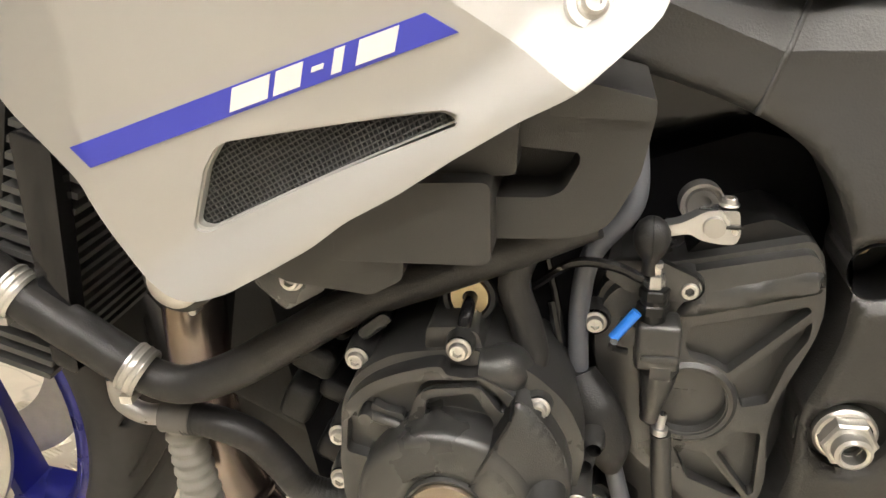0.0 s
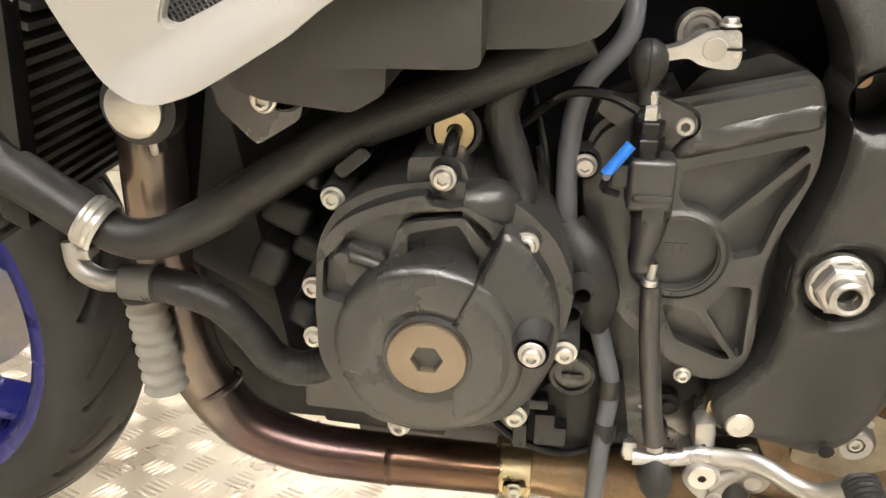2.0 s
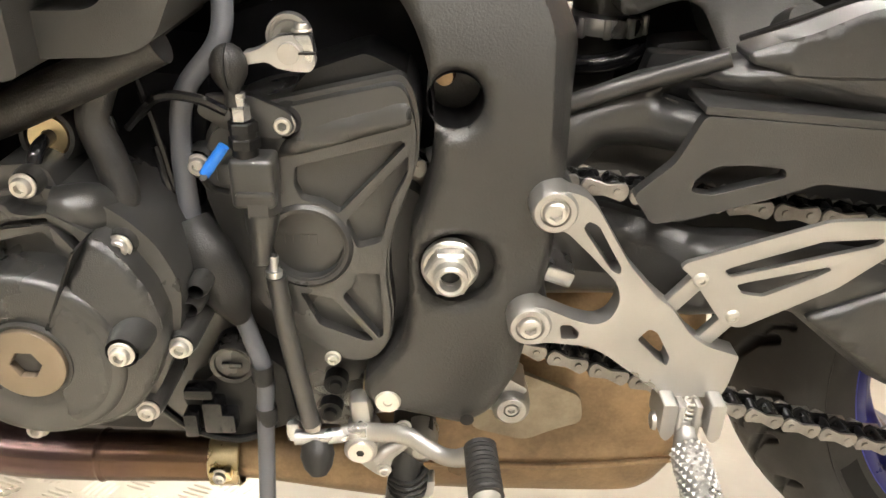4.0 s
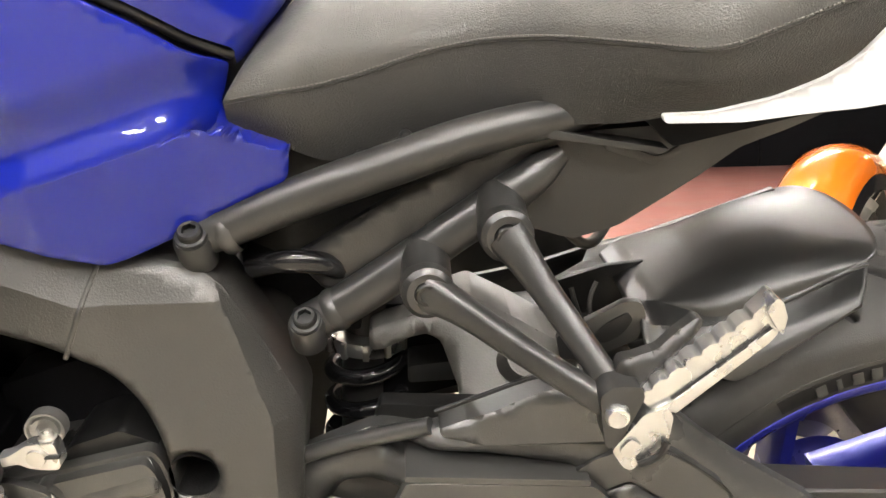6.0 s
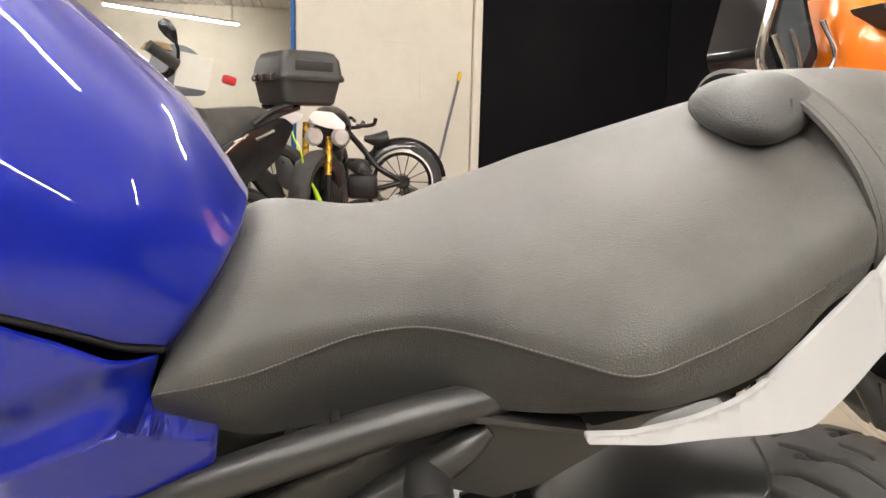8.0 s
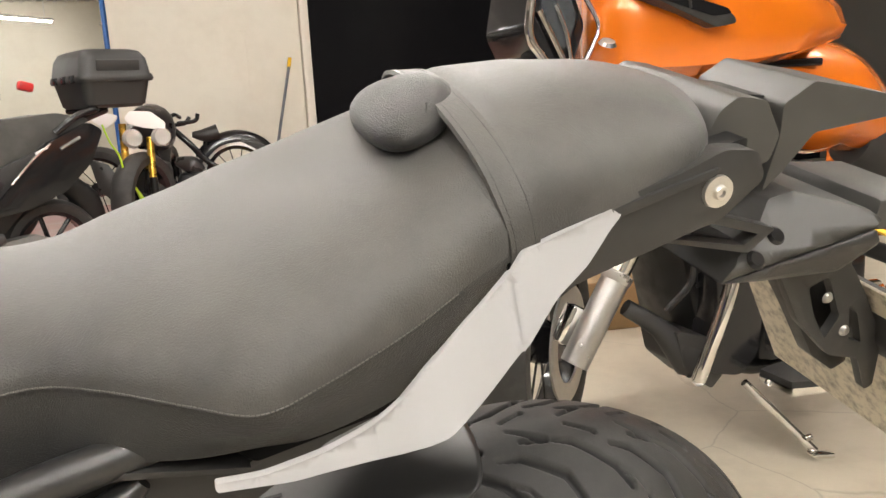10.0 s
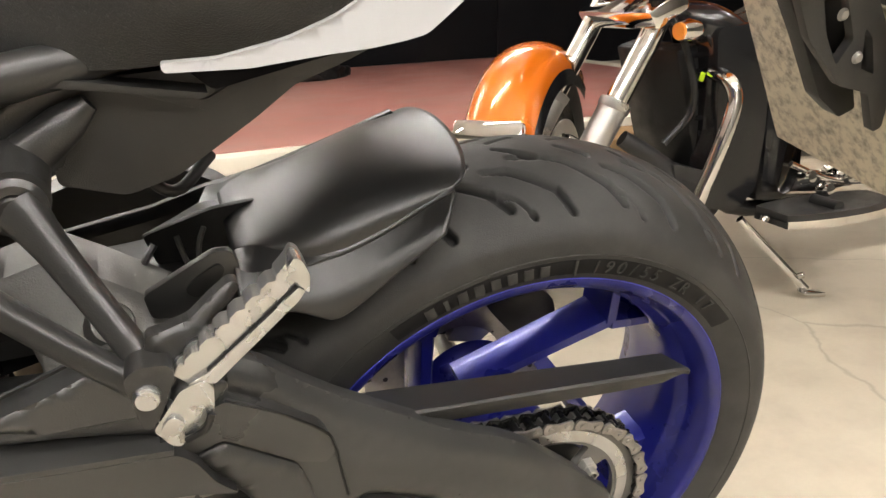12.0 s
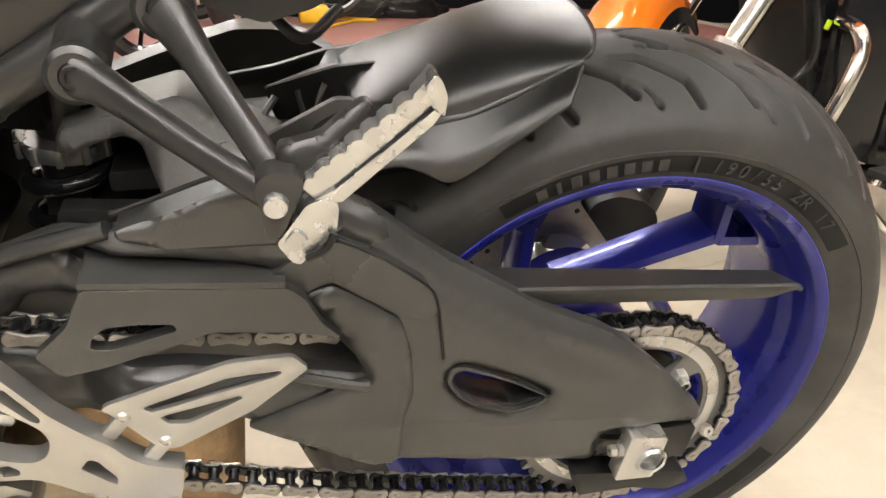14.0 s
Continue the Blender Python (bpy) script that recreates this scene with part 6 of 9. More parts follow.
# --- rearset bracket, heel plate, rider's peg ---
BR = [(-0.5145, 0.4955, 0.008), (-0.5125, 0.5035, 0.008), (-0.506, 0.5085, 0.008), (-0.4957, 0.5085, 0.008), (-0.4849, 0.5055, 0.004), (-0.4775, 0.4985), (-0.4533, 0.4596), (-0.4355, 0.4400), (-0.4234, 0.4300), (-0.4116, 0.4133), (-0.3992, 0.4040, 0.006), (-0.3775, 0.3974, 0.003), (-0.3810, 0.3740), (-0.3845, 0.3650), (-0.4235, 0.3650), (-0.4260, 0.3690),
      (-0.4400, 0.3800), (-0.4608, 0.3965), (-0.4736, 0.4036), (-0.5000, 0.4061), (-0.5127, 0.4035, 0.008), (-0.5213, 0.4127, 0.008), (-0.5222, 0.4240, 0.008), (-0.5153, 0.4318, 0.008), (-0.5041, 0.4316), (-0.4834, 0.4222), (-0.4700, 0.4191, 0.010), (-0.4614, 0.4241, 0.010), (-0.4570, 0.4364, 0.010), (-0.4602, 0.4488, 0.010), (-0.4795, 0.4688), (-0.4942, 0.4832), (-0.5034, 0.4845), (-0.5102, 0.4880, 0.006)]
BH = [fillet([(-0.4847, 0.4852), (-0.4821, 0.4902), (-0.4756, 0.4872), (-0.4593, 0.4593), (-0.4600, 0.4551), (-0.4650, 0.4574)], 0.003),
      fillet([(-0.4924, 0.4187), (-0.4861, 0.4194), (-0.4802, 0.4137), (-0.4809, 0.4088), (-0.4913, 0.4088)], 0.002),
      fillet([(-0.4435, 0.4090), (-0.4373, 0.4170), (-0.4318, 0.4145), (-0.4215, 0.3960), (-0.4225, 0.3890), (-0.4290, 0.3940)], 0.002)]
rear = part("rearset_bracket", prism(BR, -0.1965, -0.181, 0.0042, BH, 0.005, seg=3), M["alloy"], bike, "satin alloy footrest bracket", 50)
for x, z in ((-0.5018, 0.4960), (-0.5110, 0.4183)):
    part("bracket_boss", lathe([(0.0080, 0.0), (0.0090, 0.0022), (0.0120, 0.0022), (0.0135, 0.0), (0.0142, -0.018)], (x, -0.197, z), n=32), M["alloy"], rear)
    bolt("m8", x, -0.1955, z, rear)
    part("frame_seat", lathe([(0.010, 0.0), (0.0175, 0.0), (0.0190, -0.002), (0.0195, -0.045)], (x - 0.0055, -0.1765, z + 0.001), n=30), M["engine"], rear)
part("seat_lug", box((-0.492, -0.160, 0.440), (0.020, 0.030, 0.012), 0.003, (0, 20, 0)), M["bright"], rear)
# clevis that holds the peg
for x, z0 in ((-0.4200, 0.352), (-0.3895, 0.350)):
    part("clevis_ear", prism([(x - 0.0048, 0.370), (x + 0.0048, 0.370), (x + 0.0042, z0 - 0.006, 0.003), (x, z0 - 0.0115, 0.003), (x - 0.0048, z0 - 0.006, 0.003)], -0.212, -0.183, 0.0025, (), 0.002), M["alloy"], rear)
part("clevis_spring", tube([(-0.4035 + 0.0035 * math.cos(k), -0.199 + 0.0035 * math.sin(k), 0.366 - 0.0006 * k) for k in range(26)], 0.0009, 6, 2), M["steel"], rear)
HP = [(-0.4233, 0.4590, 0.005), (-0.4205, 0.4625, 0.005), (-0.3404, 0.4910, 0.006), (-0.3023, 0.4922, 0.003), (-0.2985, 0.4910, 0.002), (-0.2901, 0.4808, 0.002), (-0.2916, 0.4785), (-0.3273, 0.4465), (-0.3789, 0.4180, 0.003), (-0.3838, 0.4177, 0.003), (-0.3930, 0.4215, 0.003), (-0.4175, 0.4545)]
heel = part("heel_plate", prism(HP, -0.1945, -0.1905, 0.0010, [fillet([(-0.3975, 0.4572), (-0.3950, 0.4595), (-0.3426, 0.4780), (-0.3084, 0.4805), (-0.3070, 0.4785), (-0.3105, 0.4753), (-0.3928, 0.4530)], 0.0018), fillet([(-0.3885, 0.4480), (-0.3824, 0.4500), (-0.3356, 0.4612), (-0.3335, 0.4590), (-0.3398, 0.4548), (-0.3709, 0.4400), (-0.3835, 0.4415)], 0.0018)], 0.004), M["alloy"], bike, "satin alloy heel plate")
for x, z in ((-0.4105, 0.4515), (-0.3867, 0.4258)):
    part("heel_screw", lathe([(0, 0.0018), (0.0016, 0.0018), (0.0018, 0.0030), (0.0036, 0.0022), (0.0047, 0.0)], (x, -0.1945, z), n=18), M["steel"], heel)
    part("heel_post", box((x - 0.0045, -0.1865, z - 0.011), (0.011, 0.008, 0.030), 0.002, (0, 38, 0)), M["alloy"], heel)
rpeg = part("rider_peg", tube([(-0.405, -0.203, 0.345), (-0.406, -0.212, 0.3385), (-0.406, -0.225, 0.336), (-0.406, -0.275, 0.328), (-0.406, -0.285, 0.326)], [0.0062, 0.0085, 0.0115, 0.0115, 0.010], 20), M["alloy"], bike, "knurled alloy rider footrest")
bm = bmesh.new()
for i in range(13):
    for j in range(16):
        a = 2 * math.pi * (j + 0.5 * (i % 2)) / 16
        y = -0.2195 - 0.0045 * i
        lathe([(0, 0.0018), (0.0021, 0.0)], (-0.406 + 0.0113 * math.cos(a), y, 0.3365 + (y + 0.222) * 0.16 + 0.0113 * math.sin(a)), (math.cos(a), 0, math.sin(a)), 4, bm)
part("knurl", bm, M["alloy"], rpeg, "", 20)
part("peg_tip", lathe([(0, 0.006), (0.005, 0.005), (0.0065, 0.0), (0.005, -0.004)], (-0.406, -0.291, 0.325), (0, -1, -0.15), 14), M["alloy"], rpeg)
part("peg_feeler", tube([(-0.406, -0.286, 0.324), (-0.406, -0.288, 0.307), (-0.406, -0.288, 0.297)], 0.0035, 10), M["alloy"], rpeg)
for x in (-0.4105, -0.3995):
    part("peg_cheek", box((x, -0.200, 0.352), (0.0045, 0.014, 0.026), 0.0015), M["alloy"], rpeg)
part("peg_pin", tube([(-0.4275, -0.199, 0.3475), (-0.380, -0.199, 0.346)], 0.0032, 12, 1), M["steel"], rpeg)
part("pin_head", lathe([(0, 0.003), (0.0055, 0.0024), (0.0065, 0)], (-0.4250, -0.199, 0.3475), (-1, 0, 0), 18), M["steel"], rpeg)
part("pin_clip", tube([(-0.3835, -0.2045, 0.3435), (-0.3815, -0.202, 0.3510), (-0.3825, -0.196, 0.3515)], 0.0012, 8), M["steel"], rpeg)

# --- shock absorber ---
shock = part("shock_spring", tube([(-0.459 + 0.031 * math.cos(k * 0.45) + 0.00012 * k, -0.015 + 0.031 * math.sin(k * 0.45), 0.425 + 0.00225 * k) for k in range(62)], 0.0072, 10, 2), M["gloss"], bike, "gloss black coil spring of the shock absorber")
part("shock_body", tube([(-0.462, -0.015, 0.42), (-0.448, -0.015, 0.64)], 0.021, 18, 1), M["frame"], shock)
bm = lathe([(0.020, -0.006), (0.034, -0.006), (0.035, 0.0), (0.034, 0.006), (0.020, 0.007)], (-0.453, -0.015, 0.567), (0.07, 0, 1), 36)
part("preload_ring", bm, M["bright"], shock, "notched bare metal preload ring")
for k in range(12):
    a = 2 * math.pi * k / 12
    part("ring_notch", box((-0.453 + 0.0345 * math.cos(a), -0.015 + 0.0345 * math.sin(a), 0.567), (0.005, 0.005, 0.014), 0.001, (0, 0, math.degrees(a))), M["alloy"], shock)

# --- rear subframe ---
# near-black sheet added for the darkness behind the subframe
part("subframe_gap_filler", prism([(-0.54, 0.60), (-0.455, 0.59), (-0.455, 0.655), (-0.42, 0.67), (-0.44, 0.70), (-0.54, 0.71)], -0.052, -0.02, 0.002), M["board_gap_black"], bike)
UP = [(-0.5580, -0.128, 0.6995), (-0.5312, -0.127, 0.7070), (-0.4944, -0.126, 0.7212), (-0.4583, -0.126, 0.7343), (-0.4227, -0.125, 0.7460), (-0.3877, -0.124, 0.7575), (-0.3600, -0.122, 0.7645), (-0.3394, -0.120, 0.7685), (-0.310, -0.112, 0.7715), (-0.27, -0.098, 0.778)]
sub = part("subframe_upper", tube(UP, [0.0130, 0.0135, 0.0138, 0.0138, 0.0138, 0.0136, 0.0132, 0.0126, 0.012, 0.011], 20), M["tubeblack"], bike, "matt black subframe tubes")
part("subframe_lower", tube([(-0.4880, -0.124, 0.6335), (-0.4635, -0.123, 0.6465), (-0.4252, -0.122, 0.6712), (-0.3880, -0.121, 0.6968), (-0.3520, -0.120, 0.7220), (-0.3310, -0.118, 0.7372), (-0.3170, -0.116, 0.7480)], [0.0135, 0.0140, 0.0140, 0.0138, 0.0136, 0.0115, 0.006], 20), M["tubeblack"], sub)
part("subframe_web", panel([(-0.493, 0.6790), (-0.439, 0.7120), (-0.383, 0.7430), (-0.334, 0.7640), (-0.3150, 0.7600, 0.008), (-0.3120, 0.7500, 0.008), (-0.3165, 0.7400), (-0.3340, 0.7060), (-0.383, 0.6870), (-0.454, 0.6490), (-0.474, 0.6560)], lambda x, z: -0.1170 + 0.10 * max(x + 0.40, 0), 0.010, 0.012, (), 0.003, 0.005, 0.004), M["tubeblack"], sub)
for c, ax in (((-0.5290, -0.127, 0.7048), (0.93, 0, 0.36)), ((-0.466, -0.123, 0.6450), (0.88, 0, 0.48))):
    part("tube_collar", lathe([(0.0138, -0.005), (0.0152, -0.002), (0.0152, 0.002), (0.0138, 0.005)], c, ax, 22), M["tubeblack"], sub)
for x, z in ((-0.5490, 0.7035), (-0.4840, 0.6425)):
    part("mount_lug", lathe([(0.0, 0.004), (0.0105, 0.003), (0.012, 0.0), (0.0122, -0.02)], (x, -0.138, z), (0, -0.5, 0.86), 22), M["tubeblack"], sub)
    bolt("dark", x, -0.140, z + 0.0035, sub, (0, -0.5, 0.86))
part("battery_strap", tube([(-0.520, -0.11, 0.672), (-0.495, -0.125, 0.682), (-0.475, -0.12, 0.678), (-0.462, -0.11, 0.668)], 0.008, 10), M["gloss"], sub)
hook = part("seat_hook", box((-0.430, -0.121, 0.754), (0.034, 0.006, 0.0065), 0.0025, (0, -23, 0), seg=3), M["dark"], sub)
for x, z in ((-0.444, 0.7485), (-0.416, 0.7605)):
    part("hook_end", lathe([(0, 0.003), (0.0035, 0.0025), (0.0042, 0.0), (0.0042, -0.008)], (x, -0.122, z), n=16), M["dark"], hook)
part("dark_bulkhead", prism([(-0.58, 0.70), (-0.50, 0.66), (-0.40, 0.70), (-0.33, 0.74), (-0.27, 0.775), (-0.30, 0.80), (-0.52, 0.78)], -0.07, 0.07, 0.004), M["dark"], sub)
TRAY = [(-0.345, 0.757), (-0.262, 0.762), (-0.20, 0.776), (-0.10, 0.830), (-0.10, 0.79), (-0.172, 0.758), (-0.201, 0.747), (-0.226, 0.728), (-0.250, 0.712), (-0.276, 0.695), (-0.306, 0.686), (-0.342, 0.697)]
under = part("tail_underside", prism(TRAY, -0.110, -0.098, 0.003), M["plastic"], bike, "black plastic tray under the tail")
part("seat_rail", prism([(-0.3370, 0.7675), (-0.3332, 0.7612), (-0.2934, 0.7552), (-0.2575, 0.7490), (-0.2530, 0.7520), (-0.2940, 0.7590)], -0.1285, -0.112, 0.0015, (), 0.001), M["plastic"], under)
part("tray_core", prism([(-0.345, 0.785), (-0.25, 0.765), (-0.10, 0.84), (-0.10, 0.82), (-0.20, 0.772), (-0.30, 0.755)], -0.098, 0.098, 0.003), M["dark"], under)
part("tray_crease", prism([(-0.29, 0.748), (-0.255, 0.736), (-0.225, 0.752), (-0.229, 0.756), (-0.255, 0.742), (-0.288, 0.754)], -0.1118, -0.105, 0.0008), M["plastic"], under)
# --- pillion footrest ---
BAR = [(math.copysign(abs(math.cos(a)) ** 0.7, math.cos(a)), 0.85 * math.copysign(abs(math.sin(a)) ** 0.7, math.sin(a))) for a in [2 * math.pi * k / 20 for k in range(20)]]
pil = part("pillion_bracket", tube([(-0.4045, -0.160, 0.6745), (-0.392, -0.168, 0.6705), (-0.375, -0.181, 0.664), (-0.345, -0.206, 0.652), (-0.309, -0.234, 0.639)], [0.0135, 0.0105, 0.0088, 0.0080, 0.0078], shape=BAR), M["tubeblack"], bike, "satin black pillion footrest bracket", 45)
part("bracket_arm", tube([(-0.3565, -0.160, 0.7095), (-0.348, -0.170, 0.699), (-0.338, -0.182, 0.686), (-0.320, -0.206, 0.664), (-0.301, -0.232, 0.641)], [0.0135, 0.0105, 0.0088, 0.0080, 0.0078], shape=BAR), M["tubeblack"], pil, "", 45)
for x, y, z in ((-0.4055, -0.156, 0.675), (-0.3575, -0.154, 0.710)):
    part("arm_post", tube([(x, -0.118, z + 0.008), (x, y + 0.002, z)], 0.0160, 24, 1), M["tubeblack"], pil)
    part("arm_boss", lathe([(0.0085, 0.0125), (0.0130, 0.0125), (0.0162, 0.0095), (0.0168, -0.004)], (x, y, z), (0.05, -1, 0.10), 32), M["tubeblack"], pil)
    part("boss_pocket", lathe([(0, 0.009), (0.0085, 0.009), (0.0085, 0.0125)], (x, y, z), (0.05, -1, 0.10), 24), M["dark"], pil)
    bolt("dark", x, y - 0.0085, z + 0.001, pil, (0.05, -1, 0.10))
part("arm_foot", prism([(-0.316, 0.650), (-0.3085, 0.656), (-0.294, 0.655), (-0.291, 0.6485), (-0.296, 0.636), (-0.302, 0.621), (-0.3085, 0.615), (-0.3115, 0.620)], -0.243, -0.226, 0.004, (), 0.005), M["tubeblack"], pil)
part("foot_bolt", lathe([(0, 0.005), (0.0058, 0.005), (0.0068, 0.003), (0.0068, -0.002)], (-0.306, -0.243, 0.6385), n=20), M["bright"], pil)
HOOK = [(-0.305, 0.652), (-0.303, 0.663), (-0.293, 0.665), (-0.2815, 0.6665), (-0.2693, 0.676), (-0.2586, 0.6825, 0.004), (-0.2533, 0.679, 0.004), (-0.2577, 0.672), (-0.276, 0.656), (-0.290, 0.6435), (-0.297, 0.634)]
part("hook_arm", panel(HOOK, lambda x, z: -0.232 + 0.28 * max(x + 0.295, 0), 0.010, 0.008, (), 0.003, 0.005, 0.004), M["tubeblack"], pil)
PEG = [(-0.2926, 0.6444)]
for k in range(7):      # serrated edge
    a, b = Vector((-0.2926, 0.6470)), Vector((-0.2357, 0.6955))
    p, m, q = a.lerp(b, (k + 0.30) / 7), a.lerp(b, (k + 0.62) / 7), a.lerp(b, (k + 0.80) / 7)
    PEG += [(p.x, p.y, 0.0008), (m.x + 0.0012, m.y - 0.0018, 0.001), (q.x + 0.0002, q.y, 0.0006)]
PEG += [(-0.2340, 0.6975), (-0.2314, 0.7006), (-0.2285, 0.7057, 0.002), (-0.2247, 0.7033, 0.003), (-0.221, 0.6942, 0.003), (-0.2219, 0.6835, 0.003), (-0.2272, 0.6784), (-0.2476, 0.6594), (-0.2724, 0.6359), (-0.2815, 0.6333)]
peg = part("pillion_peg", prism(PEG, -0.238, -0.226, 0.0016, (), 0.001), M["bright"], bike, "bare alloy pillion peg with a serrated edge, folded up")
part("peg_rail", prism([(-0.286, 0.6385), (-0.2724, 0.6362), (-0.2476, 0.6594), (-0.2272, 0.6784), (-0.2235, 0.684), (-0.2270, 0.6865), (-0.2520, 0.6640), (-0.2765, 0.6430)], -0.2405, -0.236, 0.0012, (), 0.001), M["bright"], peg)
part("peg_groove", tube([(-0.2755, -0.2385, 0.6440), (-0.2515, -0.2385, 0.6652), (-0.2275, -0.2385, 0.6872)], 0.0010, 8, 1), M["dark"], peg)
part("peg_end", prism([(-0.2325, 0.6985), (-0.2285, 0.7057), (-0.2247, 0.7033), (-0.221, 0.6942), (-0.2219, 0.6835), (-0.2262, 0.6885)], -0.2425, -0.226, 0.003, (), 0.002, seg=3), M["bright"], peg)
part("peg_tongue", prism([(-0.3065, 0.6127), (-0.3004, 0.621), (-0.2905, 0.6357), (-0.2785, 0.6398), (-0.2737, 0.6343), (-0.275, 0.6185), (-0.2945, 0.5985), (-0.299, 0.6008)], -0.241, -0.228, 0.003, (), 0.003, seg=3), M["bright"], peg)
part("tongue_step", prism([(-0.3035, 0.6135), (-0.297, 0.6225), (-0.2895, 0.6165), (-0.2955, 0.6065)], -0.2435, -0.239, 0.0012), M["bright"], peg)
part("peg_clip", tube([(-0.291, -0.243, 0.604), (-0.281, -0.2445, 0.6105), (-0.2765, -0.243, 0.619)], 0.0022, 8), M["dark"], peg)

# --- hugger over the rear wheel ---
HUG = [  # x, crease z, dome foot y and z, crown z, flank foot z
    (-0.2465, 0.613, -0.044, 0.600, 0.604, 0.588), (-0.240, 0.607, -0.054, 0.607, 0.6085, 0.588), (-0.230, 0.6055, -0.064, 0.613, 0.614, 0.5895), (-0.218, 0.605, -0.072, 0.613, 0.621, 0.5905), (-0.205, 0.6055, -0.078, 0.611, 0.629, 0.586),
    (-0.1956, 0.6065, -0.0835, 0.609, 0.6355, 0.581), (-0.182, 0.609, -0.0870, 0.6115, 0.643, 0.5755), (-0.166, 0.613, -0.0878, 0.615, 0.6505, 0.5835), (-0.150, 0.6195, -0.0880, 0.6215, 0.656, 0.595), (-0.1354, 0.626, -0.0880, 0.628, 0.660, 0.605), (-0.109, 0.640, -0.0880, 0.6415, 0.664, 0.6215), (-0.086, 0.652, -0.0880, 0.6535, 0.666, 0.6345)]
HUG = eased(HUG, 6)
rows, crease = [], []
for x in np.linspace(-0.2465, -0.086, 46):
    zc, yd, zd, zt, zb = [interp(x, HUG, c) for c in (1, 2, 3, 4, 5)]
    f = (x + 0.2465) / 0.1605
    yc, yb = -0.0895, -0.119
    zt = max(zt, zd + 0.0015)
    low = x - 0.0175 * f ** 3
    near = [(low, yb, zb), (low * 0.5 + x * 0.5, (yb + yc) / 2 - 0.001, (zb + zc) / 2), (x, yc - 0.0012, zc - 0.0014), (x, yc, zc), (x, yc * 0.5 + yd * 0.5, zc * 0.5 + zd * 0.5), (x, yd, zd)]
    for k in range(1, 15):
        a = k / 14 * math.pi / 2
        near.append((x + 0.024 * f ** 2 * math.sin(a), yd * math.cos(a) ** 0.9, zd + (zt - zd) * math.sin(a) ** 0.85))
    crease.append((x, yc - 0.0006, zc - 0.0002))
    far = []
    for k in range(1, 13):
        a = k / 12 * math.pi / 2
        far.append((near[-1][0] - 0.022 * f ** 2 * (1 - math.cos(a)), 0.083 * math.sin(a), zb + 0.012 + (zt - zb - 0.012) * math.cos(a)))
    rows.append(near + far)
hug = part("hugger", loft(rows, caps=False), M["shell"], bike, "satin black plastic hugger over the rear tyre", 30)
so = hug.modifiers.new("thickness", "SOLIDIFY")
so.thickness, so.offset = 0.003, -1
part("hugger_lip", tube(crease[4:], 0.0013, 6, 3), M["shell"], hug)
part("hugger_rib", prism([(-0.372, 0.578), (-0.300, 0.592), (-0.254, 0.6065), (-0.230, 0.610), (-0.190, 0.623), (-0.134, 0.642), (-0.0905, 0.6585), (-0.0865, 0.6535), (-0.134, 0.630), (-0.249, 0.590), (-0.372, 0.566)], 0.060, 0.066, 0.001, (), 0.002), M["shell"], hug)
wing = [[(-0.254, 0.060, 0.606), (-0.240, 0.060, 0.6085), (-0.222, 0.060, 0.612), (-0.200, 0.058, 0.619)], [(-0.262, 0.045, 0.599), (-0.240, 0.043, 0.602), (-0.222, 0.040, 0.606), (-0.200, 0.036, 0.612)],
        [(-0.285, 0.020, 0.600), (-0.250, 0.012, 0.606), (-0.225, 0.012, 0.608), (-0.203, 0.012, 0.612)], [(-0.308, 0.000, 0.599), (-0.2536, 0.000, 0.6165), (-0.228, 0.0, 0.618), (-0.2046, 0.0, 0.621)]]
wg = part("hugger_wing", loft(wing, caps=False), M["shell"], hug)
so = wg.modifiers.new("thickness", "SOLIDIFY")
so.thickness = 0.003
part("hugger_wall", prism([(-0.3078, 0.5985), (-0.2536, 0.6155), (-0.206, 0.620), (-0.230, 0.585), (-0.250, 0.560), (-0.300, 0.572)], -0.002, 0.003, 0.001), M["dark"], hug)
part("trough_rib", tube([(-0.2830, -0.010, 0.600), (-0.2805, -0.016, 0.590), (-0.2755, -0.022, 0.577), (-0.266, -0.020, 0.570)], 0.0022, 8), M["shell"], hug)
part("trough_rib", tube([(-0.262, -0.010, 0.605), (-0.267, -0.014, 0.594), (-0.268, -0.02, 0.582), (-0.259, -0.02, 0.572)], 0.0022, 8), M["shell"], hug)
part("trough_rib", tube([(-0.300, -0.012, 0.596), (-0.309, -0.02, 0.584), (-0.310, -0.03, 0.570), (-0.302, -0.035, 0.560)], 0.003, 8), M["shell"], hug)
part("hugger_deck", prism([(-0.42, 0.560), (-0.30, 0.572), (-0.245, 0.572), (-0.24, 0.555), (-0.30, 0.550), (-0.42, 0.545)], -0.06, 0.045, 0.004), M["shell"], hug)
part("hugger_flap", prism([(-0.3097, 0.5995), (-0.2605, 0.627, 0.004), (-0.2485, 0.626, 0.004), (-0.2436, 0.614), (-0.2487, 0.595), (-0.285, 0.578), (-0.306, 0.5805)], -0.0895, -0.083, 0.0015), M["shell"], hug)
# flat dark patch paints the shade of a recess on the flap
part("flap_recess_patch", prism([(-0.283, 0.5995), (-0.274, 0.6095), (-0.258, 0.6185), (-0.2535, 0.613), (-0.261, 0.600), (-0.275, 0.5925)], -0.0912, -0.088, 0.001, (), 0.006), M["dark"], hug)
part("brake_line", tube([(-0.36, -0.02, 0.70), (-0.31, -0.03, 0.675), (-0.28, -0.04, 0.652), (-0.25, 0.0, 0.66)], 0.0045, 10), M["rubber"], hug)

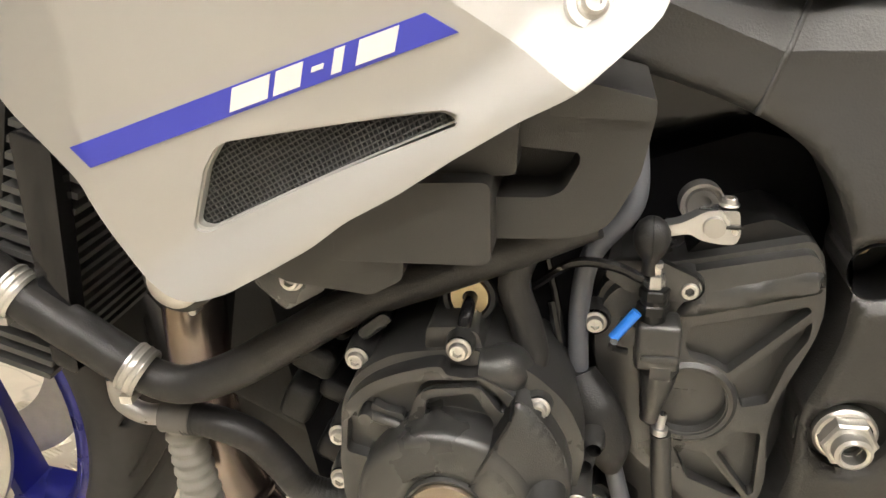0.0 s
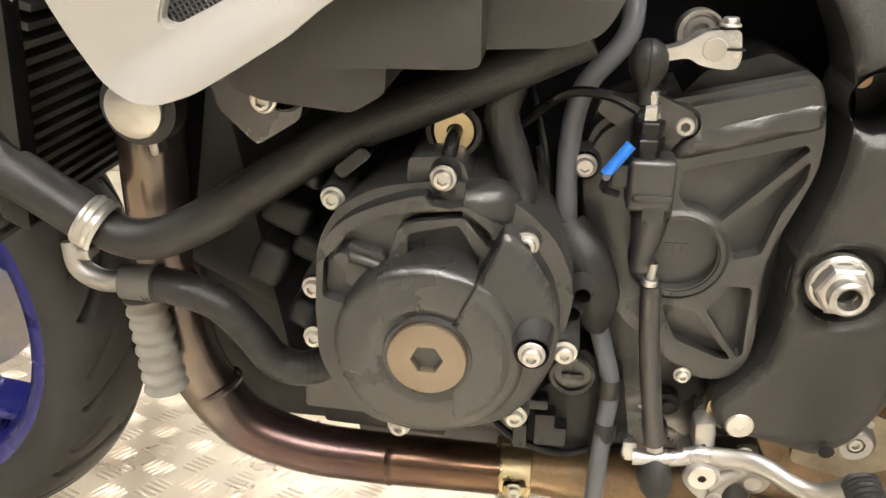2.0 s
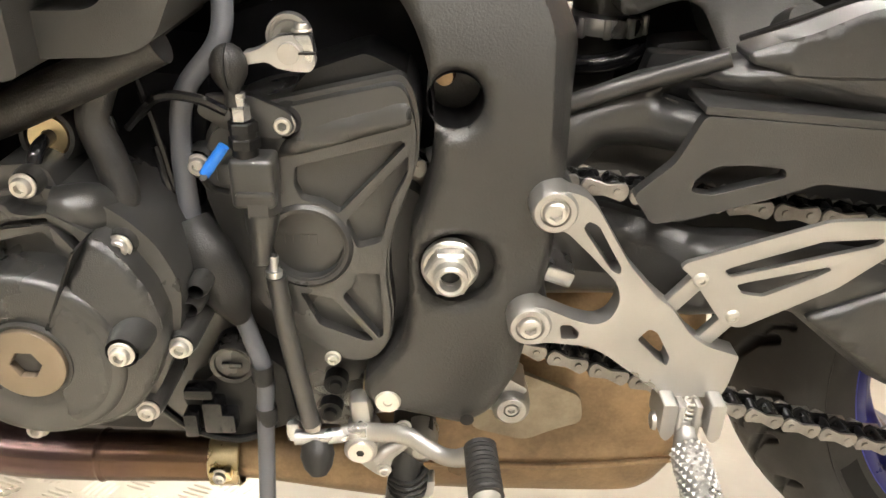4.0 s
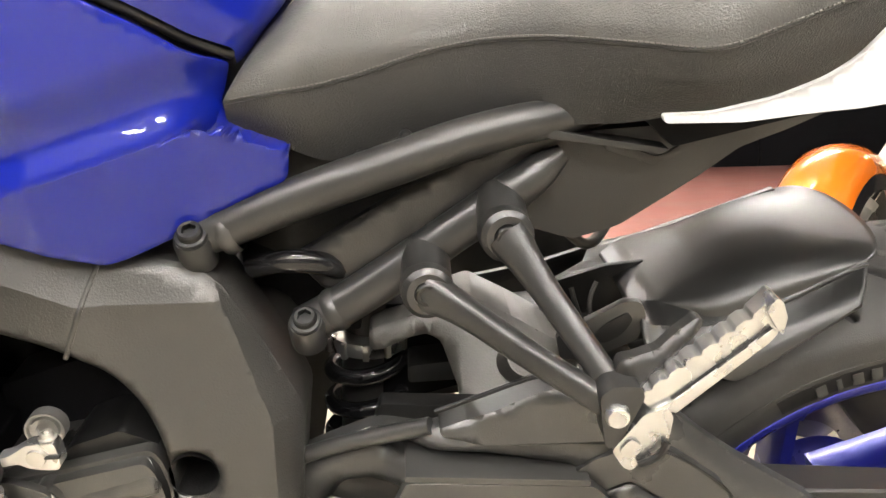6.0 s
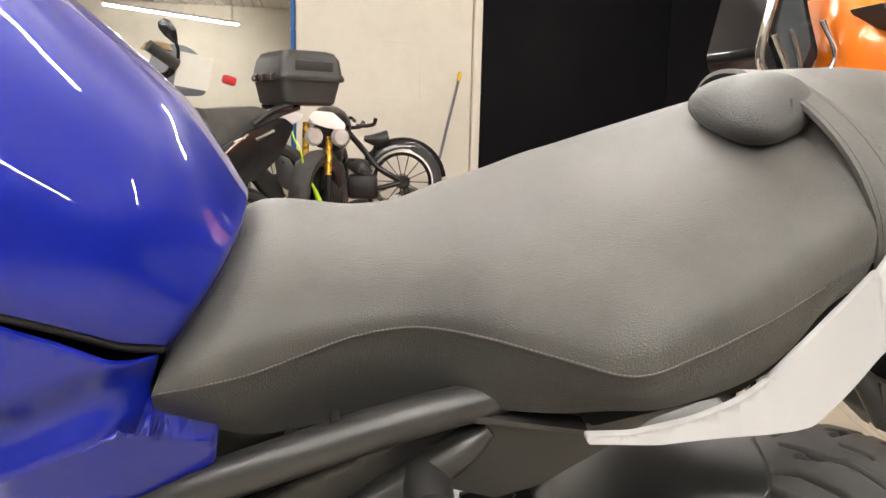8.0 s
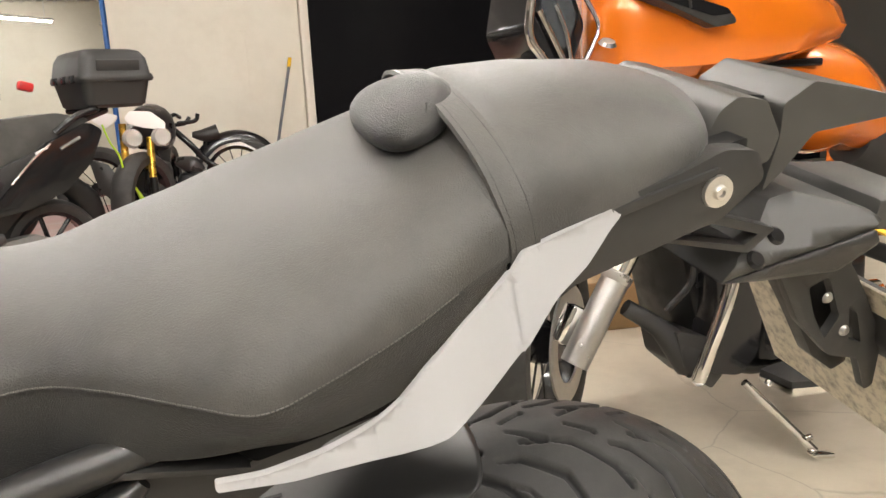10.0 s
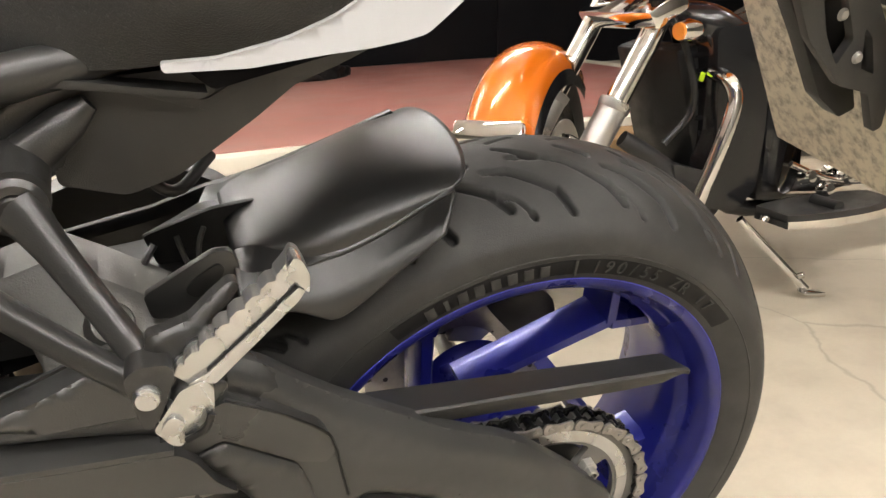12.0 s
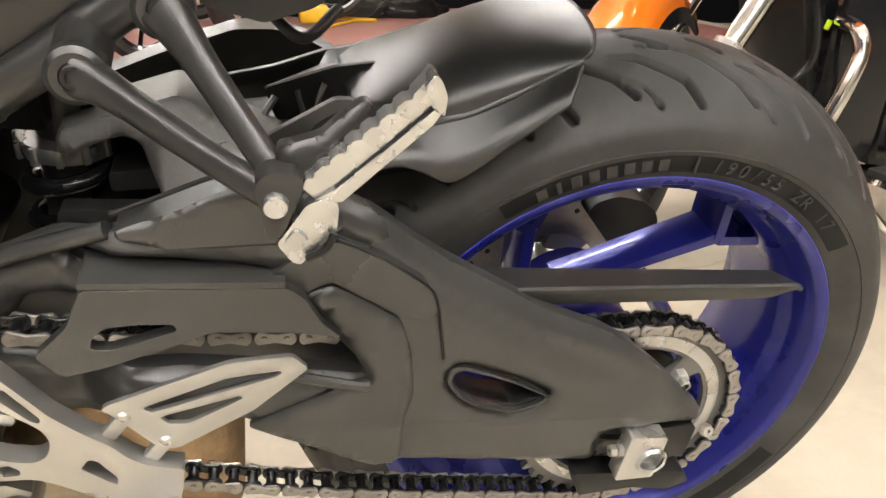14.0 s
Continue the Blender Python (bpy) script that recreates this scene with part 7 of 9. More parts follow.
# --- fuel tank and lower tank cover ---
SEAM = [(-1.02, -0.09, 0.905), (-0.95, -0.150, 0.925), (-0.85, -0.188, 0.935), (-0.75, -0.190, 0.920), (-0.66, -0.182, 0.888), (-0.606, -0.170, 0.8665), (-0.584, -0.161, 0.8555), (-0.560, -0.150, 0.8415), (-0.535, -0.136, 0.824), (-0.517, -0.122, 0.8145)]
RIDGE = [(-1.02, 0.955), (-0.95, 1.010), (-0.85, 1.055), (-0.75, 1.058), (-0.66, 1.036), (-0.60, 1.000), (-0.5825, 0.987), (-0.5695, 0.975), (-0.5425, 0.950), (-0.518, 0.926), (-0.503, 0.905), (-0.490, 0.883), (-0.479, 0.863)]


def tank_row(d):
    """One section of the tank, from the seam up over the crown, d metres ahead of its rear edge."""
    xs = -0.517 - d
    ys, zs = interp(xs, SEAM, 1), interp(xs, SEAM, 2) + 0.003
    xr = max(-0.479 - d * 1.02, -1.02)
    zr = max(interp(xr, RIDGE, 1), zs + 0.03)
    n = 0.95
    swell = 0.05 * step((d - 0.010) / 0.03)
    dish = 0.03 * step((d - 0.02) / 0.05)
    near = []
    for k in range(23):
        a = k / 22 * math.pi / 2
        zf = math.sin(a) ** 0.95
        y = ys * math.cos(a) ** n * (1 + swell * math.sin(2 * a) ** 0.6 - dish * math.exp(-((k - 4.5) / 2.6) ** 2))
        near.append((xs + (xr - xs) * zf ** 1.1, y, zs + (zr - zs) * zf))
    return near + [(px, -py, pz) for px, py, pz in near[-2::-1]]


rows = [tank_row(d) for d in [0, 0.003, 0.006, 0.009, 0.012, 0.015, 0.018, 0.021, 0.024, 0.028, 0.033, 0.04] + list(np.linspace(0.05, 0.50, 34))]
lip = [(p[0] + 0.002, p[1] * 0.975, p[2] - 0.002) for p in rows[0]]
tail_row = [(p[0] + 0.001, p[1] * 0.90, p[2] - 0.012) for p in rows[0]]
tank = part("fuel_tank", loft([tail_row, lip] + rows), M["blue"], bike, "gloss blue fuel tank", 70)
part("tank_seam", tube([(x, y + 0.006, z - 0.002) for x, y, z in SEAM[::-1][:6]] + [(-0.75, -0.184, 0.917)], 0.0034, 10), M["dark"], tank)
part("tank_cap", lathe([(0, 0.012), (0.035, 0.012), (0.04, 0.006), (0.04, -0.02)], (-0.80, 0, 1.05), (0, 0, 1), 30), M["gloss"], tank)


def skirt_y(x, z):
    fold = 0.775 + (0.28 if x < -0.535 else -0.375) * (x + 0.535)
    yf = -0.132 - 0.30 * min(max(-0.487 - x, 0), 0.14)
    if z <= fold:
        return yf + 0.24 * (fold - z)
    rear = -0.526 + 0.30 * (z - 0.784)
    y = yf + 0.008 * step((z - fold) / 0.022) * step((-0.50 - x) / 0.02) - 0.010 * step((z - fold - 0.022) / 0.03)
    return y + 0.020 * max(1 - max(rear - x, 0) / 0.026, 0) ** 2


SKIRT = [(-0.80, 0.925), (-0.66, 0.882), (-0.6056, 0.8605), (-0.5837, 0.8495), (-0.5598, 0.8355), (-0.5347, 0.8180), (-0.5185, 0.8090, 0.004), (-0.524, 0.7918), (-0.5265, 0.784, 0.005), (-0.522, 0.7725, 0.005), (-0.4865, 0.7573, 0.003), (-0.489, 0.739, 0.004), (-0.4955, 0.7335), (-0.520, 0.724), (-0.561, 0.705), (-0.588, 0.695, 0.006), (-0.600, 0.693), (-0.6536, 0.718), (-0.672, 0.7355, 0.008), (-0.675, 0.7524), (-0.70, 0.80), (-0.80, 0.85)]
part("tank_skirt", panel(SKIRT, skirt_y, 0.004, 0.006, (), 0.004, 0.002, 0.0008, 0, (((-0.535, 0.775), (-0.70, 0.7288)), ((-0.535, 0.775), (-0.487, 0.757)))), M["blue"], tank, "gloss blue lower tank cover", 60)
part("tank_core", prism([(-0.72, 0.87), (-0.54, 0.815), (-0.53, 0.78), (-0.50, 0.75), (-0.60, 0.71), (-0.72, 0.76)], -0.10, 0.10, 0.004), M["dark"], tank)

# --- seats ---
SEAT_RAW = [  # x, stitch y, stitch z, top z, bottom y, bottom z, lean of the front
    (-0.523, -0.126, 0.787, 0.82, -0.118, 0.768, 0.04), (-0.512, -0.126, 0.789, 0.838, -0.118, 0.765, 0.038), (-0.494, -0.125, 0.792, 0.85, -0.115, 0.756, 0.033), (-0.468, -0.118, 0.7945, 0.853, -0.108, 0.744, 0.026), (-0.44, -0.108, 0.8, 0.852, -0.098, 0.741, 0.018),
    (-0.405, -0.1, 0.8095, 0.849, -0.09, 0.743, 0.012), (-0.367, -0.103, 0.817, 0.852, -0.096, 0.755, 0.006), (-0.33, -0.125, 0.8215, 0.862, -0.118, 0.766, 0), (-0.285, -0.155, 0.8215, 0.874, -0.135, 0.771, 0), (-0.25, -0.175, 0.8215, 0.886, -0.145, 0.778, 0),
    (-0.214, -0.172, 0.8315, 0.898, -0.15, 0.782, 0), (-0.166, -0.16, 0.847, 0.917, -0.148, 0.797, 0), (-0.135, -0.15, 0.8595, 0.93, -0.141, 0.815, 0), (-0.113, -0.143, 0.869, 0.938, -0.136, 0.842, 0), (-0.09, -0.136, 0.877, 0.945, -0.13, 0.855, 0)]


SEAT = eased(SEAT_RAW)


def seat_row(x, lower):
    ys, zs, zt, yb, zb, sh = [interp(x, SEAT, c) for c in (1, 2, 3, 4, 5, 6)]
    if lower:
        side = [(x + (k / 5 - 1) * 0.0, yb + (ys - yb) * math.sin(k / 5 * math.pi / 2), zb + (zs - zb) * k / 5) for k in range(6)]
        return [(p[0], -p[1], p[2]) for p in side[::-1]], side
    left = []
    for k in range(15):
        a = k / 14 * math.pi / 2
        y = ys * (math.cos(a) ** (0.95 - 0.18 * step((x + 0.28) / 0.12)))
        z = zs + (zt - zs) * (math.sin(a) ** 1.0)
        left.append((x + sh * (z - zs) / 0.07, y, z))
    return left + [(px, -py, pz) for px, py, pz in left[-2::-1]]


def spline_x(n):
    return [SEAT[0][0] + (SEAT[-1][0] - SEAT[0][0]) * (i / (n - 1)) for i in range(n)]


seat = part("rider_seat", loft([seat_row(x, False) for x in spline_x(90)]), M["seat"], bike, "grained black vinyl rider seat, lightened and dusty on top", 60)
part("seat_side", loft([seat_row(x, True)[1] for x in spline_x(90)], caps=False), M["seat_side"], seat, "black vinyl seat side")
# dark filler added under the seat, in the tone of the shade there
part("seat_base", prism([(-0.30, 0.80), (-0.16, 0.86), (-0.06, 0.895), (-0.04, 0.885), (-0.10, 0.845), (-0.15, 0.79), (-0.21, 0.775), (-0.30, 0.775)], -0.122, 0.122, 0.004), M["dark"], seat)
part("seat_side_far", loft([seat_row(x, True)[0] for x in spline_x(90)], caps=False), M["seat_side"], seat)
part("seat_base", prism([(-0.515, 0.782), (-0.49, 0.772), (-0.45, 0.758), (-0.40, 0.768), (-0.29, 0.768), (-0.22, 0.762), (-0.16, 0.79), (-0.10, 0.870), (-0.10, 0.89), (-0.30, 0.82), (-0.50, 0.79)], -0.086, 0.086, 0.004), M["dark"], seat)
# near-black filler added: shade of the seat gap put into its colour
part("seat_gap_filler", prism([(-0.30, 0.800), (-0.22, 0.805), (-0.16, 0.825), (-0.10, 0.872), (-0.06, 0.886), (-0.06, 0.86), (-0.15, 0.775), (-0.25, 0.752)], -0.124, 0.124, 0.002), M["board_gap_black"], seat)
bm = bmesh.new()
for i in range(150):
    x = -0.519 + i * 0.00262
    if x < -0.128:
        a = (x, interp(x, SEAT, 1) - 0.0008, interp(x, SEAT, 2))
        b = (x + 0.0019, interp(x + 0.0019, SEAT, 1) - 0.0008, interp(x + 0.0019, SEAT, 2))
        tube([a, b], 0.00055, 5, 1, bm)
st = part("stitching", bm, M["thread"], seat, "row of grey stitches")
st["kind"] = "stuff"
part("seam_cord", tube([(x, interp(x, SEAT, 1) + 0.0003, interp(x, SEAT, 2) - 0.0015) for x in spline_x(40)[:-3]], 0.0013, 6, 2), M["seat_side"], seat)
PIL = [(-0.13, -0.118, 0.865, 0.930), (-0.10, -0.134, 0.870, 0.962), (-0.073, -0.132, 0.874, 0.976), (-0.02, -0.123, 0.886, 0.980), (0.045, -0.113, 0.915, 0.977), (0.064, -0.110, 0.920, 0.975), (0.081, -0.094, 0.922, 0.972), (0.093, -0.066, 0.922, 0.968), (0.102, -0.030, 0.925, 0.960)]
rows = []
for i in range(30):
    x = -0.13 + 0.232 * i / 29
    ys, zs, zt = [interp(x, PIL, c) for c in (1, 2, 3)]
    left = [(x, ys * math.cos(k / 12 * math.pi / 2) ** 0.8, zs + (zt - 0.012 - zs) * math.sin(k / 12 * math.pi / 2) ** 0.85) for k in range(13)]
    rows.append(left + [(a, -b, c) for a, b, c in left[-2::-1]])
pill = part("pillion_seat", loft(rows), M["seat"], bike, "grained black vinyl pillion seat with a strap", 60)
rows = []
for i in range(25):
    t = i / 24
    ang = math.pi * t
    x0 = -0.0765 - 0.028 * math.sin(ang) ** 1.4
    y = -0.1345 * math.cos(ang)
    zt = 0.868 + 0.0955 * math.sin(ang) ** 0.82
    hw = 0.0128 * (0.75 + 0.25 * min(1, i / 3, (24 - i) / 3))
    rows.append([(x0 - hw, y * 1.0, zt - 0.002), (x0 - hw * 0.96, y * 1.010, zt + 0.0012), (x0 + hw * 0.96, y * 1.010, zt + 0.0012), (x0 + hw, y * 1.0, zt - 0.002)])
part("seat_strap", loft(rows, True, True), M["seat"], pill, "flat black vinyl grab strap", 60)
bm = bmesh.new()
for sx in (-0.0085, 0.0085):
    for i in range(24):
        a, b = rows[i], rows[i + 1]
        mid0, mid1 = Vector(a[1]).lerp(Vector(a[2]), 0.5 + sx / 0.026), Vector(b[1]).lerp(Vector(b[2]), 0.5 + sx / 0.026)
        tube([mid0, mid1], 0.0003, 5, 1, bm)
part("strap_stitching", bm, M["seat_side"], pill)["kind"] = "stuff"
bm = bmesh.new()
bmesh.ops.create_uvsphere(bm, u_segments=32, v_segments=20, radius=1)
for v in bm.verts:
    x, y, z = v.co
    x, y = math.copysign(abs(x) ** 0.8, x), math.copysign(abs(y) ** 0.8, y)
    w = 0.033 * (1 - 0.25 * x)
    v.co = (-0.1225 + 0.033 * x, -0.020 + 1.62 * w * y, 0.9460 + 0.009 * x + 0.0185 * z - 0.004 * y * y + 0.0012 * math.sin(60 * (0.036 * y + 0.03 * x)))
part("seat_pad", bm, M["seat_side"], pill, "small padded hump ahead of the strap", 70)
part("pad_seam", tube([(-0.118, -0.058, 0.9575), (-0.1215, -0.066, 0.951), (-0.125, -0.0715, 0.943), (-0.128, -0.0735, 0.937)], 0.0008, 5), M["dark"], pill)

# near-black filler between the tail covers, standing in for shade
part("tail_filler", prism([(-0.22, 0.80), (-0.10, 0.85), (-0.05, 0.88), (-0.04, 0.85), (-0.10, 0.79), (-0.16, 0.765), (-0.22, 0.76)], -0.06, 0.06, 0.003), M["board_gap_black"], bike)

# --- white tail side cover ---
WHITE = [(-0.277, 0.7865, 0.002), (-0.2504, 0.788), (-0.2158, 0.7955), (-0.1885, 0.8055, 0.01), (-0.1725, 0.815), (-0.155, 0.8305), (-0.125, 0.8505), (-0.0955, 0.868), (-0.082, 0.8805, 0.004), (-0.070, 0.8835), (-0.008, 0.896, 0.004), (-0.001, 0.891, 0.004), (-0.014, 0.8835), (-0.036, 0.868), (-0.0624, 0.8545), (-0.095, 0.8285), (-0.131, 0.806), (-0.146, 0.797), (-0.175, 0.791), (-0.197, 0.7885), (-0.235, 0.7835), (-0.276, 0.7825, 0.002)]
WZ_TOP = [(-0.28, 0.7865), (-0.2504, 0.788), (-0.2158, 0.7955), (-0.1885, 0.8055), (-0.1725, 0.815), (-0.155, 0.8305), (-0.125, 0.8505), (-0.0955, 0.868), (-0.082, 0.8805), (0.0, 0.895)]
WY_TAB = [(-0.28, -0.181), (-0.24, -0.184), (-0.177, -0.180), (-0.125, -0.161), (-0.083, -0.141), (-0.04, -0.130), (0.0, -0.118)]
WY_SOFT = eased(WY_TAB, 6)
WZ_SOFT = eased(WZ_TOP, 5)
for sgn, nm in ((1, "tail_cover"), (-1, "tail_cover_far")):
    bm = panel(WHITE, lambda x, z: interp(x, WY_SOFT, 1) - 0.62 * max(interp(x, WZ_SOFT, 1) - z, 0), 0.005, 0.006, (), 0.004, 0, 0)
    if sgn < 0:
        bmesh.ops.scale(bm, verts=bm.verts, vec=(1, -1, 1))
    tc = part(nm, bm, M["silver_toned"], bike, "matt silver tail side cover, toned down", 85)
for sgn in (1, -1):
    bm = prism([(-0.13, 0.82), (-0.10, 0.865), (-0.067, 0.882), (0.043, 0.914), (0.076, 0.928), (0.104, 0.926), (0.114, 0.905), (0.084, 0.878), (-0.029, 0.842), (-0.075, 0.808), (-0.11, 0.79)], -0.118, -0.100, 0.005, (), 0.006)
    if sgn < 0:
        bmesh.ops.scale(bm, verts=bm.verts, vec=(1, -1, 1))
    tp = part("tail_side", bm, M["plastic"], bike, "black plastic tail side panel")
part("tail_step", prism([(-0.03, 0.880), (0.070, 0.911), (0.073, 0.917), (-0.04, 0.886)], -0.121, -0.11, 0.001), M["plastic"], tp)
part("tail_washer", lathe([(0.006, 0.003), (0.0115, 0.003), (0.012, 0.0)], (0.074, -0.118, 0.899), n=26), M["steel"], tp)
bolt("m6", 0.074, -0.1195, 0.899, tp)
cap = part("tail_cap", prism([(0.090, 0.925), (0.100, 0.945, 0.004), (0.114, 0.954, 0.004), (0.140, 0.950, 0.003), (0.158, 0.922, 0.004), (0.152, 0.903), (0.137, 0.897), (0.10, 0.905)], -0.078, 0.078, 0.014, (), 0.004, seg=1), M["airbox"], bike, "faceted dark grey plastic tail end", 20)
part("cap_block", prism([(0.150, 0.945), (0.190, 0.940), (0.195, 0.905), (0.150, 0.905)], -0.030, 0.030, 0.004), M["dark"], cap)
part("tail_lamp_housing", prism([(0.178, 0.940), (0.205, 0.957), (0.290, 0.942), (0.300, 0.925), (0.215, 0.915), (0.190, 0.885), (0.172, 0.868), (0.180, 0.915)], -0.055, 0.055, 0.010, (), 0.004, seg=1), M["airbox"], cap, "", 20)
part("cap_screw", lathe([(0, 0.004), (0.006, 0.003), (0.008, 0.0)], (0.075, 0.045, 0.974), (0, -0.3, 1), 16), M["chrome"], cap)
part("tail_core", prism([(-0.12, 0.84), (0.05, 0.915), (0.11, 0.93), (0.11, 0.90), (-0.02, 0.845), (-0.10, 0.80)], -0.099, 0.099, 0.003), M["dark"], cap)
# loop brackets and number plate carrier
car = part("plate_carrier", prism([(0.048, 0.8525, 0.003), (0.103, 0.8675, 0.003), (0.162, 0.850, 0.003), (0.139, 0.8315, 0.003)], -0.088, -0.074, 0.002, [fillet([(0.066, 0.8520), (0.100, 0.8605), (0.146, 0.847), (0.134, 0.8385)], 0.002)], 0.003), M["plastic"], bike, "black plastic number plate carrier with side lamps")
part("carrier_loop", prism([(0.048, 0.8525, 0.003), (0.103, 0.8675, 0.003), (0.162, 0.850, 0.003), (0.139, 0.8315, 0.003)], 0.074, 0.088, 0.002, [fillet([(0.066, 0.8520), (0.100, 0.8605), (0.146, 0.847), (0.134, 0.8385)], 0.002)], 0.003), M["plastic"], car)
part("carrier_tie", box((0.094, 0, 0.846), (0.085, 0.15, 0.006), 0.001, (0, 14, 0)), M["dark"], car)
POD = [(0.121, 0.806, 0.002), (0.137, 0.824), (0.163, 0.8395), (0.186, 0.859, 0.004), (0.212, 0.863), (0.272, 0.850, 0.003), (0.281, 0.8425, 0.002), (0.272, 0.836), (0.170, 0.8165)]
pod = part("carrier_cover", panel(POD, lambda x, z: -0.086 + 1.1 * max(z - 0.822 - 0.13 * (x - 0.15), 0), 0.16, 0.012, (), 0.002, 0.002, 0.0015), M["airbox"], car, "faceted dark grey tail cover", 25)
# lower facet in darker plastic: its shade is put into the colour
part("cover_flank", panel([(0.121, 0.805, 0.002), (0.170, 0.8155), (0.272, 0.8355), (0.283, 0.820, 0.003), (0.255, 0.7935, 0.003), (0.168, 0.7995)], lambda x, z: -0.0875 + 0.45 * max(0.815 - z + 0.12 * (x - 0.17), 0), 0.16, 0.012, (), 0.002, 0.002, 0.0015), M["plastic"], pod, "", 25)
part("cover_block", box((0.325, -0.01, 0.838), (0.075, 0.12, 0.03), 0.006, (0, 4, 0)), M["airbox"], car)
for x, z in ((0.177, 0.8365), (0.151, 0.823)):
    part("cover_fixing", lathe([(0, 0.003), (0.006, 0.0025), (0.0085, 0.0)], (x, -0.0865 + 1.1 * max(z - 0.822 - 0.13 * (x - 0.15), 0), z), (0, -1, 0.9), 18), M["gloss"], car)
part("carrier_arm", prism([(0.215, 0.795), (0.300, 0.790), (0.335, 0.745), (0.372, 0.690), (0.376, 0.635), (0.366, 0.631), (0.345, 0.672), (0.307, 0.682), (0.258, 0.727)], -0.040, -0.030, 0.002, [fillet([(0.262, 0.762), (0.284, 0.770), (0.308, 0.725), (0.296, 0.702), (0.276, 0.730)], 0.004), fillet([(0.318, 0.735), (0.330, 0.725), (0.345, 0.690), (0.327, 0.697)], 0.003)]), M["plastic"], car)
part("carrier_web", prism([(0.235, 0.790), (0.300, 0.785), (0.352, 0.70), (0.380, 0.640), (0.362, 0.632), (0.330, 0.655), (0.290, 0.715)], 0.0, 0.02, 0.003), M["dark"], car)
for x, z in ((0.287, 0.748), (0.318, 0.708)):
    part("carrier_bolt", lathe([(0, 0.004), (0.004, 0.003), (0.006, 0)], (x, -0.040, z), n=12), M["alloy"], car)
for s in (-1, 1):
    part("lamp_stalk", tube([(0.32, 0.03 * s, 0.795), (0.345, 0.09 * s, 0.790), (0.35, 0.13 * s, 0.787)], 0.0085, 12), M["rubber"], car)
    part("turn_lamp", lathe([(0, 0.03), (0.014, 0.026), (0.018, 0.010), (0.016, -0.020), (0.0, -0.026)], (0.356, 0.15 * s, 0.786), (1, 0, 0.1), 18), M["gloss"], car)
    part("turn_lens", lathe([(0, 0.036), (0.013, 0.031), (0.0165, 0.022)], (0.356, 0.15 * s, 0.786), (1, 0, 0.1), 18), M["amber"], car)
part("plate_lamp", prism([(0.355, 0.730, 0.006), (0.385, 0.735, 0.008), (0.428, 0.700, 0.006), (0.424, 0.672, 0.006), (0.382, 0.665, 0.006), (0.362, 0.690)], -0.055, 0.02, 0.006, (), 0.006, seg=3), M["plastic"], car, "", 45)
part("number_plate", box((0.405, 0.03, 0.640), (0.004, 0.30, 0.255), 0.001, (0, -30, 0)), M["paleplate"], car, "dirt-speckled number plate seen from behind")
part("plate_rim", box((0.470, 0.03, 0.7515), (0.006, 0.302, 0.004), 0.001, (0, -30, 0)), M["yellow"], car)

# --- front wheel, fork and radiator, seen at the edge ---
fw = empty("front_wheel", pose(-1.405, 0.0, 0.2995, 0, 0, 0))
fw.parent = bike
FRONT = [(0.222, -0.046), (0.232, -0.055), (0.250, -0.061), (0.264, -0.060), (0.278, -0.050), (0.291, -0.027), (0.2995, 0.0)]
FRONT += [(r, -y) for r, y in FRONT[-2::-1]]
FM = [[(0.05, 0.55, 0.0035), (0.30, 0.40, 0.0032), (0.62, 0.16, 0.0020)], [(0.45, 0.56, 0.0010), (0.85, 0.34, 0.0010)], [(0.55, 0.12, 0.0026), (0.85, 0.05, 0.0010)]]
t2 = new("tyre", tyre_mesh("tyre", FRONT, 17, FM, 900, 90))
t2.parent = fw
part("rim", lathe([(r, -y) for r, y in [(0.228, -0.048), (0.230, -0.051), (0.224, -0.053), (0.214, -0.050), (0.205, -0.03), (0.198, 0.0), (0.205, 0.03), (0.214, 0.050), (0.224, 0.053), (0.230, 0.051), (0.228, 0.048), (0.212, 0.0)]], n=80, closed=True), M["wheel"], fw, "dark blue painted alloy rim", 50)
for k in range(5):
    part("spoke", forked_spoke(20 + 72 * k), M["wheel"], fw, "", 40)
part("hub", lathe([(0, 0.05), (0.04, 0.05), (0.045, 0.0), (0.04, -0.05), (0, -0.05)], n=30), M["wheel"], fw)
for s in (-1, 1):
    part("brake_disc", lathe([(0.10, 0.066 * s), (0.158, 0.066 * s), (0.158, 0.071 * s), (0.10, 0.071 * s)], n=60, closed=True), M["steel"], fw)
    part("fork_leg", tube([(-1.385, 0.105 * s, 0.29), (-1.30, 0.105 * s, 0.52), (-1.16, 0.105 * s, 0.90)], [0.026, 0.027, 0.027], 20), M["gloss"], bike)
rad_ob = part("radiator", box((-1.105, 0, 0.56), (0.03, 0.36, 0.22), 0.004, (0, 18, 0)), M["dark"], bike, "black finned radiator")
bm = bmesh.new()
for k in range(20):
    box((-1.130 + 0.0042 * k + 0.026, -0.05, 0.455 + 0.0105 * k), (0.05, 0.27, 0.0045), 0, (0, 18, 0), bm)
fin = part("radiator_fin", bm, M["radfin"], rad_ob)
fin["kind"] = "stuff"
part("radiator_side", prism([(-1.062, 0.47), (-1.045, 0.462), (-1.025, 0.62), (-1.05, 0.63)], -0.20, -0.185, 0.003), M["gloss"], rad_ob)
lug = part("cover_mount", lathe([(0.0, 0.006), (0.009, 0.006), (0.0135, 0.003), (0.015, 0.0), (0.021, -0.002), (0.022, -0.014)], (-0.944, -0.228, 0.552), n=26), M["rubber"], bike, "rubber mounted steel washer and bolt")
